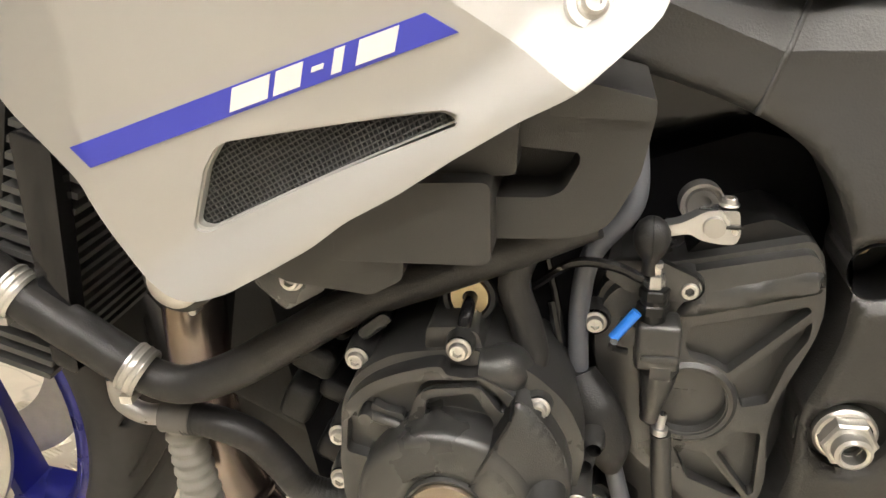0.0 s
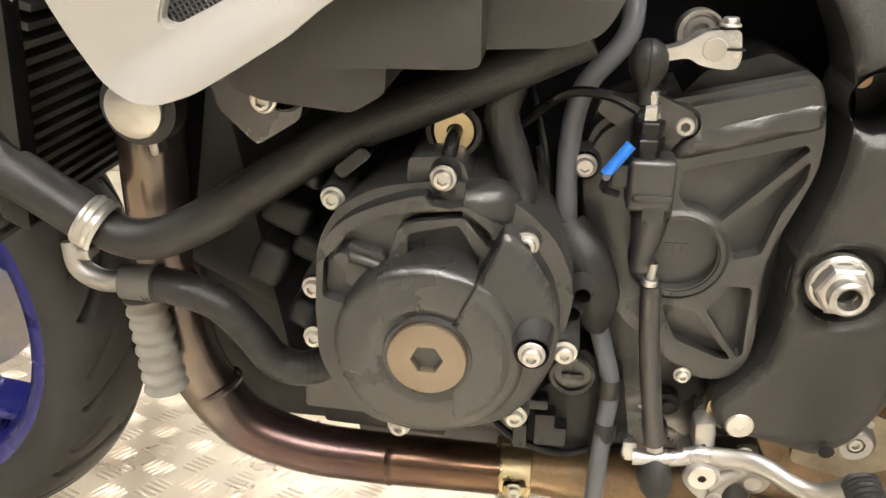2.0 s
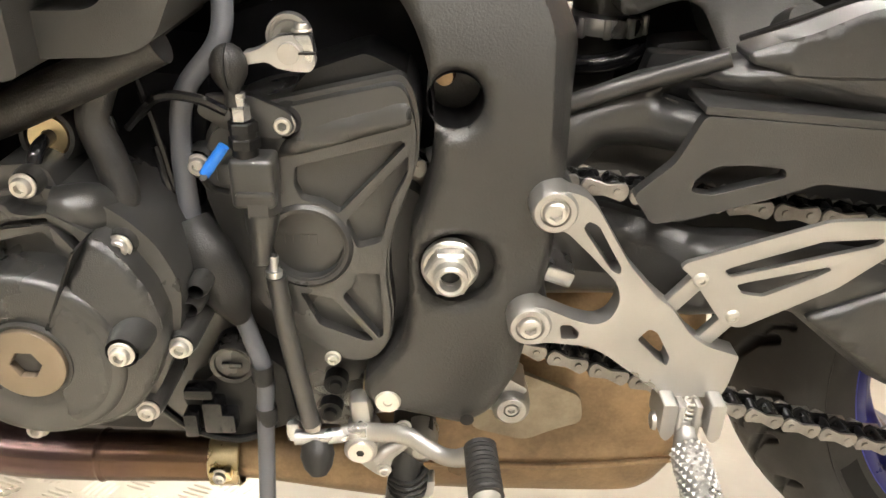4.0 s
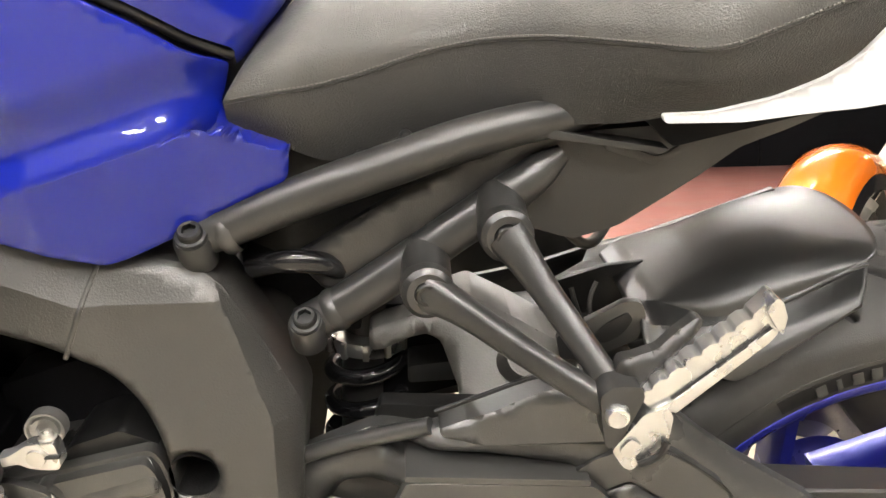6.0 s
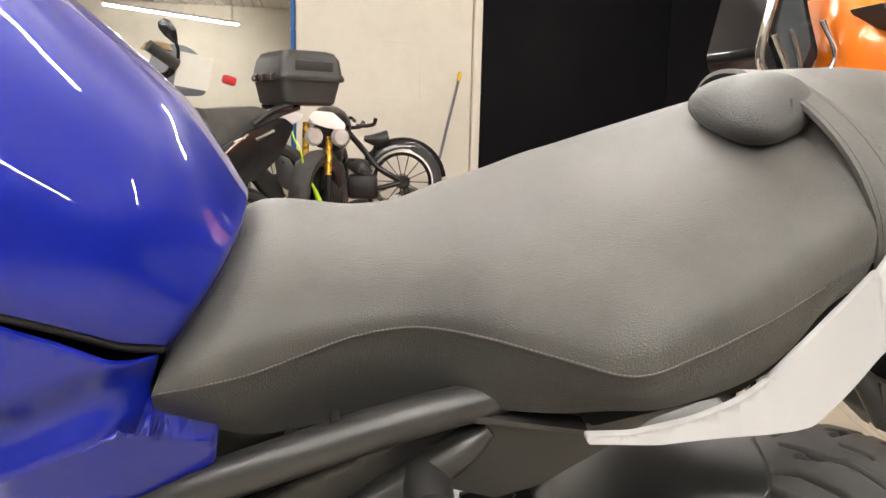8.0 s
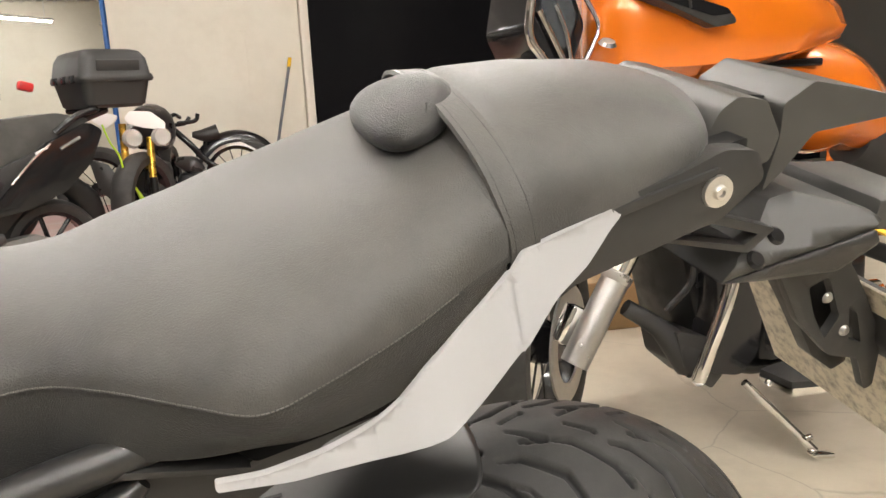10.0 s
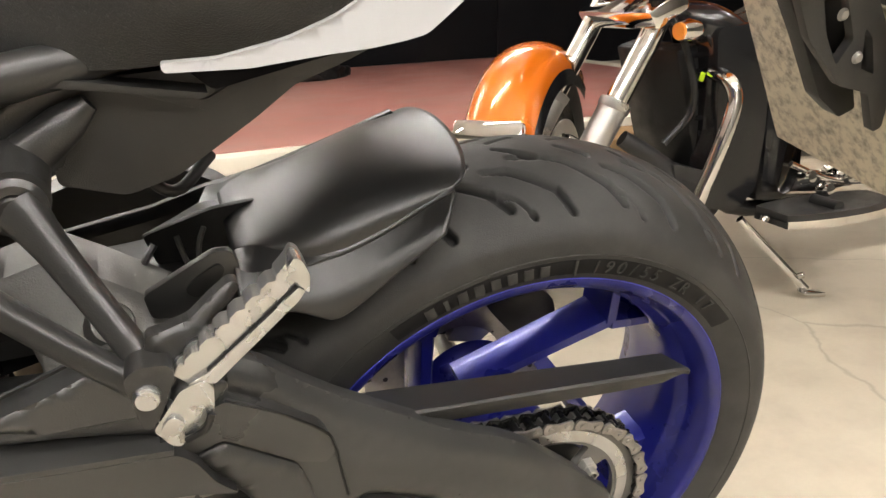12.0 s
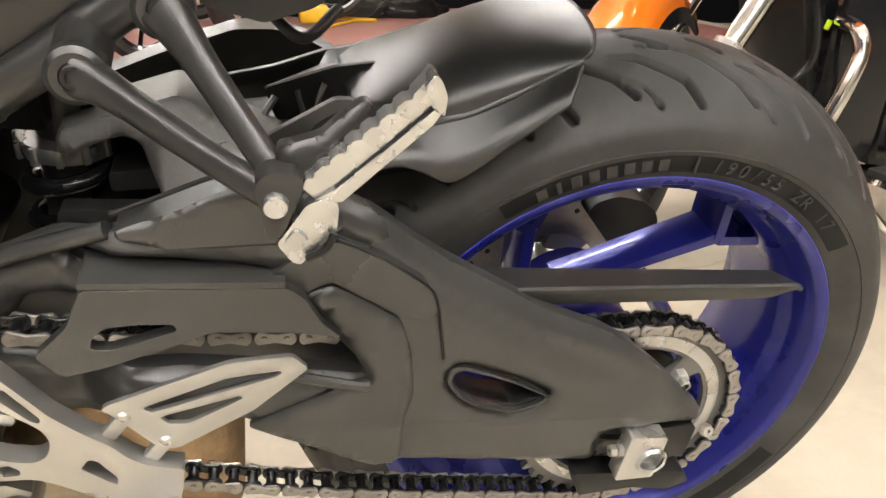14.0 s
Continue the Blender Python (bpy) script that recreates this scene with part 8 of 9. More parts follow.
part("mount_washer", lathe([(0.0, 0.008), (0.010, 0.008), (0.0155, 0.004), (0.016, 0.001)], (-0.944, -0.228, 0.552), n=26), M["steel"], lug)
part("mount_tab", prism([(-0.9510, 0.531), (-0.9460, 0.532), (-0.9450, 0.520), (-0.9500, 0.519)], -0.21, -0.2, 0.002), M["alloy"], lug)
part("engine_front", prism([(-0.97, 0.42), (-0.86, 0.36), (-0.84, 0.56), (-0.93, 0.60)], -0.145, 0.14, 0.01), M["dark"], bike)
for x, z, w, h in ((-0.885, 0.475, 0.03, 0.022), (-0.872, 0.452, 0.024, 0.016), (-0.90, 0.44, 0.022, 0.03), (-0.88, 0.405, 0.02, 0.02), (-0.868, 0.500, 0.02, 0.014)):
    part("front_block", box((x, -0.160, z), (w, 0.05, h), 0.006, (0, 25, 0), seg=3), M["dark"], bike)
part("bridge_plate", prism([(-0.91, 0.585), (-0.865, 0.600), (-0.85, 0.575), (-0.86, 0.545), (-0.885, 0.530), (-0.905, 0.55)], -0.215, -0.14, 0.003), M["engine"], bike)
for x, z in ((-0.866, 0.563),):
    part("plate_boss", lathe([(0.011, 0.002), (0.013, 0.0), (0.013, -0.02)], (x, -0.219, z), n=20), M["engine"], bike)

# ---- low platform with a cream kerb and a red top ----
PH = 0.12
plat = tagged(empty("platform", pose(0, 0, 0)), "low cream-edged platform with a worn red top", "platform", kind="structure")
part("platform_kerb", box((-0.2, 5.0, PH / 2), (7.2, 4.6, PH), 0.012), M["wall"], plat, "cream painted kerb")
part("platform_top", box((-0.25, 5.0, PH + 0.002), (6.9, 4.4, 0.008), 0.003), M["redfloor"], plat, "worn red painted deck")
SY = pose(0, 0, PH)


def ring_wheel(root, c, r, w, rim_mat, tyre_mat, yaw=0.0, name="wheel", spokes=0, hubmat=None):
    """A plain wheel: tyre, rim and hub or spokes, as parts of a vehicle."""
    ax = (math.sin(radians(yaw)), -math.cos(radians(yaw)), 0)
    k = part(name, lathe([(r * 0.74, -w * 0.42), (r * 0.80, -w * 0.5), (r * 0.90, -w * 0.5), (r * 0.975, -w * 0.3), (r, 0), (r * 0.975, w * 0.3), (r * 0.90, w * 0.5), (r * 0.80, w * 0.5), (r * 0.74, w * 0.42)], c, ax, 44, closed=True), tyre_mat, root, "black tyre")
    part("rim", lathe([(r * 0.66, -w * 0.3), (r * 0.76, -w * 0.44), (r * 0.78, -w * 0.40), (r * 0.78, w * 0.40), (r * 0.76, w * 0.44), (r * 0.66, w * 0.3)], c, ax, 44, closed=True), rim_mat, k)
    part("hub", lathe([(0, w * 0.5), (r * 0.16, w * 0.48), (r * 0.2, 0), (r * 0.16, -w * 0.48), (0, -w * 0.5)], c, ax, 20), hubmat or rim_mat, k)
    F = frame_of(ax)
    for i in range(spokes):
        a = 2 * math.pi * i / spokes
        d = F @ Vector((math.cos(a), math.sin(a), 0))
        t = tube([Vector(c) + d * r * 0.15, Vector(c) + d * r * 0.70], r * (0.05 if spokes < 8 else 0.012), 8, 1)
        part("spoke", t, rim_mat, k)
    return k


# ---- orange touring motorcycle ----
ob_root = tagged(empty("touring_motorcycle", pose(0, 0, 0)), "orange and black touring motorcycle with chrome forks, parked", "motorcycle")
OC = (0.57, 1.0, 0.300)
ring_wheel(ob_root, OC, 0.30, 0.12, M["gloss"], M["tyre"], 45, "front_wheel", 9)
part("brake_disc", lathe([(0.10, 0.075), (0.15, 0.075), (0.15, 0.081), (0.10, 0.081)], OC, (0.7, -0.7, 0), n=40, closed=True), M["steel"], ob_root)


def steered(bm):
    bmesh.ops.rotate(bm, verts=bm.verts, cent=OC, matrix=Matrix.Rotation(radians(45), 3, "Z"))
    return bm


def fender(c, r, a0, a1, w, n=22):
    rows = []
    for a in np.linspace(radians(a0), radians(a1), n):
        t = (a - radians(a0)) / radians(a1 - a0)
        prof = []
        for j in range(13):
            b = math.pi * (j / 12 - 0.5)
            rr = r - 0.085 * (1 - math.cos(b) ** 0.7)
            prof.append((c[0] + rr * math.cos(a), c[1] + w * math.sin(b), c[2] + rr * math.sin(a)))
        rows.append(prof)
    return loft(rows, caps=False)


part("front_fender", steered(fender(OC, 0.335, 148, 55, 0.085)), M["orange"], ob_root, "gloss orange front fender")
part("fender_edge", steered(fender((OC[0], OC[1], OC[2] - 0.004), 0.322, 146, 50, 0.088)), M["gloss"], ob_root)
part("fender_tip", steered(box((OC[0] - 0.283, OC[1], OC[2] + 0.165), (0.05, 0.165, 0.030), 0.012, (0, -58, 0))), M["chrome"], ob_root, "chrome fender tip lamp")
for k, (dy, dx) in enumerate(((-0.21, 0.0), (0.02, -0.03))):
    p0, p1 = Vector((0.555 + dx, OC[1] + dy, 0.305)), Vector((0.815 + dx, OC[1] + dy, 0.735))
    part("fork_leg", tube([p0, p0.lerp(p1, 0.45)], 0.034, 18, 1), M["alloy"], ob_root, "polished alloy fork slider")
    part("fork_tube", tube([p0.lerp(p1, 0.44), p1], 0.026, 18, 1), M["chrome"], ob_root, "chrome fork tube")
    part("fork_seal", lathe([(0.034, -0.012), (0.037, -0.008), (0.037, 0.008), (0.027, 0.012)], p0.lerp(p1, 0.45), p1 - p0, 18), M["alloy"], ob_root)
part("fork_clamp", box((0.775, 0.90, 0.70), (0.10, 0.32, 0.05), 0.012, (0, -30, 0)), M["chrome"], ob_root, "chrome fork clamp")
part("clamp_cover", lathe([(0, 0.03), (0.055, 0.028), (0.065, 0.015), (0.065, 0.0), (0.072, -0.004), (0.072, -0.02)], (0.70, 0.88, 0.775), (-0.3, -0.3, 1), 28), M["chrome"], ob_root)
part("caliper", box((0.58, 0.84, 0.38), (0.07, 0.05, 0.10), 0.012, (0, 30, 0)), M["chrome"], ob_root)
part("turn_lamp", lathe([(0, 0.025), (0.02, 0.02), (0.026, 0.0), (0.02, -0.03), (0, -0.035)], (0.803, OC[1] - 0.28, 0.655), (-1, -0.2, 0), 18), M["chrome"], ob_root)
part("turn_lens", lathe([(0, 0.030), (0.018, 0.025), (0.022, 0.010)], (0.803, OC[1] - 0.28, 0.655), (-1, -0.2, 0), 18), M["amber"], ob_root)
# fairing
FA = [  # x, half width, bottom z, top z
    (0.555, 0.25, 0.985, 1.20), (0.58, 0.32, 0.955, 1.27), (0.64, 0.355, 0.945, 1.36), (0.80, 0.37, 0.945, 1.40), (0.95, 0.38, 0.955, 1.36), (1.08, 0.37, 0.97, 1.28), (1.20, 0.33, 0.995, 1.16)]
rows = []
for x in np.linspace(0.555, 1.20, 22):
    hw, zb, zt = [interp(x, FA, c) for c in (1, 2, 3)]
    prof = [(-hw * 0.55, zb), (-hw * 0.92, zb + 0.02), (-hw, zb + (zt - zb) * 0.28), (-hw * 0.90, zb + (zt - zb) * 0.55), (-hw * 0.72, zb + (zt - zb) * 0.8), (-hw * 0.40, zt - 0.01), (0, zt)]
    prof += [(-y, z) for y, z in prof[-2::-1]]
    rows.append([(x + 0.36 * max(y + 0.34, 0), 1.0 + y, z) for y, z in prof])
part("fairing", loft(rows), M["orange"], ob_root, "gloss orange fairing", 55)
part("fairing_floor", box((0.98, 1.0, 0.965), (0.56, 0.42, 0.02), 0.005), M["gloss"], ob_root)
HL = [(0.463, 1.188), (0.475, 1.24), (0.52, 1.20), (0.545, 1.125), (0.570, 1.06), (0.536, 0.968), (0.509, 0.965), (0.463, 0.998), (0.436, 1.056)]
part("headlamp_pod", prism(HL, 0.735, 0.95, 0.008, (), 0.015, seg=3), M["gloss"], ob_root, "dark headlamp pod with chrome edges")
part("headlamp_lens", prism([(0.506 + (x - 0.503) * 0.62, 1.09 + (z - 1.08) * 0.66) for x, z in HL], 0.727, 0.74, 0.004, (), 0.015), M["smoke"], ob_root)
part("pod_trim", tube([(0.467, 0.73, 1.20), (0.440, 0.73, 1.056), (0.466, 0.73, 1.0), (0.500, 0.73, 0.962)], 0.010, 10), M["chrome"], ob_root)
part("pod_trim", tube([(0.558, 0.715, 1.12), (0.592, 0.715, 1.06), (0.580, 0.715, 1.02), (0.545, 0.715, 0.965)], 0.006, 10), M["chrome"], ob_root)
part("pod_inner", tube([(0.462, 0.726, 1.09), (0.490, 0.724, 1.035), (0.523, 0.724, 0.968)], 0.007, 10), M["chrome"], ob_root)
part("pod_inner", tube([(0.500, 0.726, 1.10), (0.520, 0.724, 1.045), (0.530, 0.724, 0.99)], 0.005, 10), M["chrome"], ob_root)
part("horn_cover", lathe([(0, 0.02), (0.025, 0.018), (0.042, 0.012), (0.048, 0.0), (0.05, -0.02)], (0.452, 0.80, 0.955), (-0.4, -1, 0.2), 24), M["chrome"], ob_root)
VENT = [(0.600, 1.143), (0.640, 1.138), (0.842, 1.064), (0.853, 1.046), (0.800, 1.038), (0.638, 1.103)]
part("vent_rim", prism(VENT, 0.608, 0.70, 0.005, (), 0.010), M["plastic"], ob_root, "black air vent")
# flat near-black patch paints the shade of the open slot
part("vent_slot", prism([(x * 0.84 + 0.121, z * 0.60 + 0.437) for x, z in VENT], 0.6065, 0.612, 0, (), 0.008), M["board_gap_black"], ob_root)
part("vent_fin", box((0.735, 0.6060, 1.088), (0.006, 0.004, 0.024), 0.001, (0, -10, 0)), M["plastic"], ob_root)
for p in ((0.725, 0.66, 1.185), (0.93, 0.665, 1.165)):
    part("screen_screw", lathe([(0, 0.004), (0.006, 0.003), (0.007, 0)], p, (0, -1, 0.6), 12), M["gloss"], ob_root)
rows = [[(0.92 + 0.05 * k, 1.0 + 0.30 * math.sin(a), 1.20 + 0.075 * k + 0.10 * math.cos(a)) for a in np.linspace(-1.35, 1.35, 15)] for k in range(5)]
part("windscreen", loft(rows, caps=False), M["smoke"], ob_root, "smoked windscreen")
# body, engine, guards
part("tank", tube([(0.98, 0.95, 0.86), (1.15, 0.95, 0.90), (1.40, 0.95, 0.87), (1.58, 0.95, 0.80)], [0.10, 0.16, 0.15, 0.09], 20), M["orange"], ob_root, "gloss orange fuel tank")
part("saddle", tube([(1.52, 0.95, 0.78), (1.75, 0.95, 0.74), (2.0, 0.95, 0.80), (2.25, 0.95, 0.84)], [0.10, 0.16, 0.17, 0.12], 18, flat=0.8), M["seat_side"], ob_root, "black leather saddle")
for y in (0.64, 1.24):
    part("saddle_bag", box((2.10, y, 0.56), (0.62, 0.20, 0.34), 0.05, (0, 4, 0), seg=4), M["orange"], ob_root, "orange hard saddle bag")
ring_wheel(ob_root, (2.05, 0.95, 0.31), 0.31, 0.15, M["gloss"], M["tyre"], 0, "rear_wheel", 9)
part("front_downtube", tube([(0.88, 0.86, 0.66), (0.98, 0.86, 0.40), (1.06, 0.86, 0.20), (1.5, 0.86, 0.18)], 0.022, 14), M["gloss"], ob_root)
part("oil_cooler", box((0.90, 0.92, 0.45), (0.06, 0.26, 0.34), 0.01, (0, -14, 0)), M["dark"], ob_root)
for k in range(9):
    part("cooler_fin", box((0.875 + 0.009 * k, 0.785, 0.595 - 0.036 * k), (0.05, 0.004, 0.012), 0.001), M["gloss"], ob_root)
part("lower_fairing", prism([(0.885, 0.655), (1.0, 0.665), (1.035, 0.56), (1.035, 0.42), (1.02, 0.28), (0.97, 0.23), (0.875, 0.25), (0.90, 0.42)], 0.72, 0.80, 0.02, (), 0.02), M["gloss"], ob_root, "gloss black leg shield")
part("neck_cover", tube([(0.83, 0.83, 0.69), (0.90, 0.78, 0.665), (0.97, 0.77, 0.62), (1.0, 0.78, 0.55)], [0.03, 0.045, 0.045, 0.03], 16), M["gloss"], ob_root)
part("crash_bar", tube([(0.813, 0.675, 0.26), (0.826, 0.665, 0.31), (0.863, 0.655, 0.415), (0.893, 0.66, 0.500), (0.892, 0.68, 0.545), (0.895, 0.74, 0.56)], 0.017, 16), M["chrome"], ob_root, "chrome engine guard bar")
part("crash_bar_low", tube([(0.813, 0.675, 0.26), (0.84, 0.74, 0.235), (0.88, 0.84, 0.22)], 0.015, 14), M["chrome"], ob_root)
part("front_hose", tube([(0.70, 0.80, 0.42), (0.78, 0.78, 0.36), (0.86, 0.77, 0.27)], [0.02, 0.024, 0.045], 14), M["rubber"], ob_root)
part("sump_cover", prism([(0.80, 0.36), (0.90, 0.33), (0.94, 0.24), (0.90, 0.20), (0.82, 0.27)], 0.74, 0.90, 0.012, (), 0.012), M["plastic"], ob_root)
part("engine_block", box((1.27, 0.92, 0.36), (0.34, 0.26, 0.30), 0.03), M["gloss"], ob_root, "black twin engine with chrome covers")
for s, a in ((-1, -24), (1, 24)):
    for k in range(9):
        part("cooling_fin", box((1.27 + s * (0.07 + 0.016 * k * 0.4 * 1.2), 0.88, 0.50 + 0.022 * k), (0.17, 0.20, 0.006), 0.002, (0, a, 0)), M["engine"], ob_root)
part("primary_cover", tube([(1.14, 0.755, 0.33), (1.42, 0.755, 0.31)], [0.085, 0.095], 24, 2, flat=0.5), M["chrome"], ob_root, "chrome primary cover")
part("shift_linkage", tube([(1.10, 0.70, 0.335), (1.20, 0.69, 0.29), (1.30, 0.68, 0.275), (1.42, 0.68, 0.29)], 0.008, 10), M["chrome"], ob_root)
for k, p in enumerate(((1.15, 0.69, 0.300), (1.20, 0.68, 0.265), (1.26, 0.68, 0.29), (1.31, 0.68, 0.30))):
    part("linkage_boss", lathe([(0, 0.012), (0.014, 0.01), (0.018, 0.0), (0.018, -0.02)], p, (0.1, -1, 0.2), 16), M["chrome"], ob_root)
part("shift_peg", tube([(1.16, 0.68, 0.245), (1.16, 0.60, 0.245)], 0.014, 14, 1), M["rubber"], ob_root)
bm = bmesh.new()
rows = []
for t in np.linspace(0, 1, 15):
    x = 1.02 + 0.33 * t
    w = 0.062 * math.sin(math.pi * (0.12 + 0.80 * t)) ** 0.5 + 0.014
    rows.append([(x, 0.66 - w, 0.222), (x, 0.66 - w, 0.240), (x, 0.66 + w, 0.240), (x, 0.66 + w, 0.222)])
part("floorboard", loft(rows, True, True), M["rubber"], ob_root, "black rubber floorboard with a chrome edge", 60)
rows = [[(a, b * 1.0 - (0.004 if b < 0.66 else -0.004), c - 0.014) for a, b, c in r] for r in rows]
part("floorboard_edge", loft(rows, True, True), M["chrome"], ob_root, "", 60)
part("jiffy_stand", tube([(0.98, 0.72, 0.21), (1.08, 0.69, 0.10), (1.150, 0.665, 0.022)], 0.010, 12), M["chrome"], ob_root, "chrome side stand")
part("stand_foot", box((1.165, 0.66, 0.010), (0.07, 0.03, 0.014), 0.005, (0, 12, 0)), M["chrome"], ob_root)
part("stand_knob", lathe([(0, 0.012), (0.008, 0.008), (0.008, -0.006)], (1.125, 0.66, 0.062), (0.7, -0.6, 0.4), 12), M["chrome"], ob_root)
part("exhaust_pipe", tube([(1.2, 1.08, 0.40), (1.3, 1.12, 0.25), (1.6, 1.13, 0.20), (2.3, 1.14, 0.22)], 0.04, 16), M["chrome"], ob_root)
part("cable_set", tube([(0.80, 0.80, 0.72), (0.84, 0.76, 0.60), (0.86, 0.76, 0.48), (0.80, 0.78, 0.40)], 0.009, 10), M["gloss"], ob_root)
part("cable_set", tube([(0.84, 0.80, 0.72), (0.90, 0.74, 0.60), (0.91, 0.74, 0.44), (0.96, 0.76, 0.32)], 0.008, 10), M["gloss"], ob_root)
part("yellow_tag", box((0.872, 0.75, 0.55), (0.012, 0.004, 0.02), 0.001, (0, 20, 0)), M["lime"], ob_root)

# ---- scooter with a top box, on the platform ----
sc = tagged(empty("scooter", pose(-0.835, 3.30, PH, 0, 0, 25)), "black touring scooter with a top box and two-level seat", "scooter")
Z = -PH


def box_ring(x0, x1, hw, z, r):
    """A level outline with rounded corners, for the top box."""
    return [(x, y, z + Z) for x, y in fillet([(x0, -hw, r), (x1, -hw, r), (x1, hw, r), (x0, hw, r)], r)]


ring_wheel(sc, (0, 0, 0.345 + Z), 0.225, 0.13, M["gloss"], M["tyre"], 0, "rear_wheel", 7, M["fin"])
ring_wheel(sc, (-1.27, 0, 0.345 + Z), 0.225, 0.11, M["gloss"], M["tyre"], 0, "front_wheel", 5)
part("body_side", prism([(-1.0, 0.36 + Z), (-0.90, 0.60 + Z), (-0.60, 0.66 + Z), (-0.44, 0.66 + Z), (-0.277, 0.715 + Z), (-0.209, 0.673 + Z), (-0.285, 0.541 + Z), (-0.58, 0.50 + Z), (-0.60, 0.36 + Z)], -0.20, 0.20, 0.025, (), 0.02), M["maroon"], sc, "dark plastic body side")
part("body_core", prism([(-0.75, 0.34 + Z), (-0.75, 0.66 + Z), (-0.35, 0.74 + Z), (0.16, 0.86 + Z), (0.20, 0.80 + Z), (-0.10, 0.56 + Z), (-0.30, 0.36 + Z)], -0.10, 0.10, 0.02), M["maroon"], sc)
part("under_seat", prism([(-0.60, 0.655 + Z), (-0.387, 0.655 + Z), (-0.24, 0.727 + Z), (-0.089, 0.785 + Z), (-0.02, 0.83 + Z), (-0.105, 0.742 + Z), (-0.265, 0.577 + Z), (-0.28, 0.541 + Z), (-0.60, 0.57 + Z)], -0.187, 0.187, 0.012), M["seat_side"], sc)
tailp = part("tail_panel", prism([(-0.265, 0.577 + Z), (-0.105, 0.742 + Z), (-0.022, 0.827 + Z), (0.168, 0.911 + Z), (0.226, 0.870 + Z), (0.160, 0.730 + Z), (0.038, 0.615 + Z), (-0.122, 0.551 + Z), (-0.258, 0.531 + Z)], -0.212, 0.212, 0.02, (), 0.02, seg=3), M["gloss"], sc, "gloss black wedge-shaped rear panel")
part("panel_line", tube([(-0.19, -0.214, 0.665 + Z), (-0.09, -0.216, 0.765 + Z), (-0.01, -0.214, 0.825 + Z)], 0.006, 8), M["chrome"], tailp)
part("panel_line", tube([(0.03, -0.214, 0.80 + Z), (0.12, -0.214, 0.845 + Z)], 0.008, 8, 1), M["fin"], tailp)
part("reflector", box((-0.05, -0.214, 0.80 + Z), (0.06, 0.012, 0.010), 0.003, (0, -24, 0)), M["white"], sc)
SEATP = [(-0.75, 0.66), (-0.72, 0.78), (-0.537, 0.815), (-0.404, 0.842), (-0.365, 0.889, 0.03), (-0.303, 0.938, 0.03), (-0.215, 0.938), (-0.086, 0.945), (0.043, 0.959), (0.174, 0.93, 0.02), (0.185, 0.915), (0.073, 0.862), (-0.089, 0.785), (-0.24, 0.727), (-0.387, 0.655)]
st = part("seat", prism([(q[0], q[1] + Z, *q[2:]) for q in SEATP], -0.165, 0.165, 0.045, (), 0.02, seg=4), M["seat"], sc, "black two-level scooter seat", 50)
part("seat_step", prism([(-0.409, 0.835 + Z), (-0.30, 0.944 + Z), (-0.215, 0.942 + Z), (-0.183, 0.896 + Z), (-0.239, 0.81 + Z), (-0.314, 0.764 + Z), (-0.378, 0.80 + Z)], -0.172, 0.172, 0.030, (), 0.02, seg=4), M["seat_side"], sc, "raised backrest between the seats", 50)
part("grab_rail", tube([(0.02, -0.20, 0.87 + Z), (0.12, -0.21, 0.94 + Z), (0.22, -0.17, 0.965 + Z), (0.26, 0.0, 0.965 + Z), (0.22, 0.17, 0.965 + Z)], 0.016, 12), M["gloss"], sc)
part("rack_arm", tube([(0.05, -0.10, 0.88 + Z), (0.18, -0.10, 0.93 + Z), (0.30, -0.08, 0.97 + Z)], 0.025, 12), M["gloss"], sc)
part("exhaust", tube([(-0.62, -0.21, 0.42 + Z), (-0.46, -0.215, 0.435 + Z), (-0.33, -0.215, 0.43 + Z), (-0.25, -0.21, 0.44 + Z)], [0.035, 0.045, 0.042, 0.022], 16), M["engine"], sc, "dark exhaust with slots")
part("exhaust_guard", box((-0.50, -0.24, 0.505 + Z), (0.19, 0.03, 0.055), 0.01, (0, -4, 0)), M["gloss"], sc)
for k in range(8):
    part("exhaust_slot", box((-0.575 + 0.021 * k, -0.257, 0.506 + 0.0015 * k + Z), (0.009, 0.008, 0.040), 0.002, (0, 15, 0)), M["alloy"], sc)
part("swing_cover", prism([(-0.42, 0.40 + Z), (-0.10, 0.43 + Z), (0.04, 0.37 + Z), (0.02, 0.31 + Z), (-0.15, 0.29 + Z), (-0.42, 0.30 + Z)], -0.17, -0.085, 0.012, (), 0.02), M["fin"], sc, "dull grey gearbox casing")
for x, z in ((-0.30, 0.37), (-0.16, 0.39), (-0.05, 0.36), (-0.20, 0.32)):
    part("casing_bolt", lathe([(0, 0.006), (0.012, 0.005), (0.014, 0)], (x, -0.17, z + Z), n=10), M["dark"], sc)
part("mudguard", tube([(0.10, 0, 0.64 + Z), (0.19, 0, 0.54 + Z), (0.235, 0, 0.44 + Z)], [0.05, 0.06, 0.04], 14, flat=0.5), M["dark"], sc)
BX0, BX1, BH = 0.165, 0.500, 0.21
bx = part("top_box", loft([box_ring(BX0 + 0.035, BX1 - 0.045, BH - 0.05, 0.972, 0.04), box_ring(BX0 + 0.022, BX1 - 0.028, BH - 0.03, 0.985, 0.05), box_ring(BX0 + 0.004, BX1 - 0.008, BH - 0.008, 1.092, 0.05)], True, True), M["plastic"], sc, "black hard plastic top box", 40)
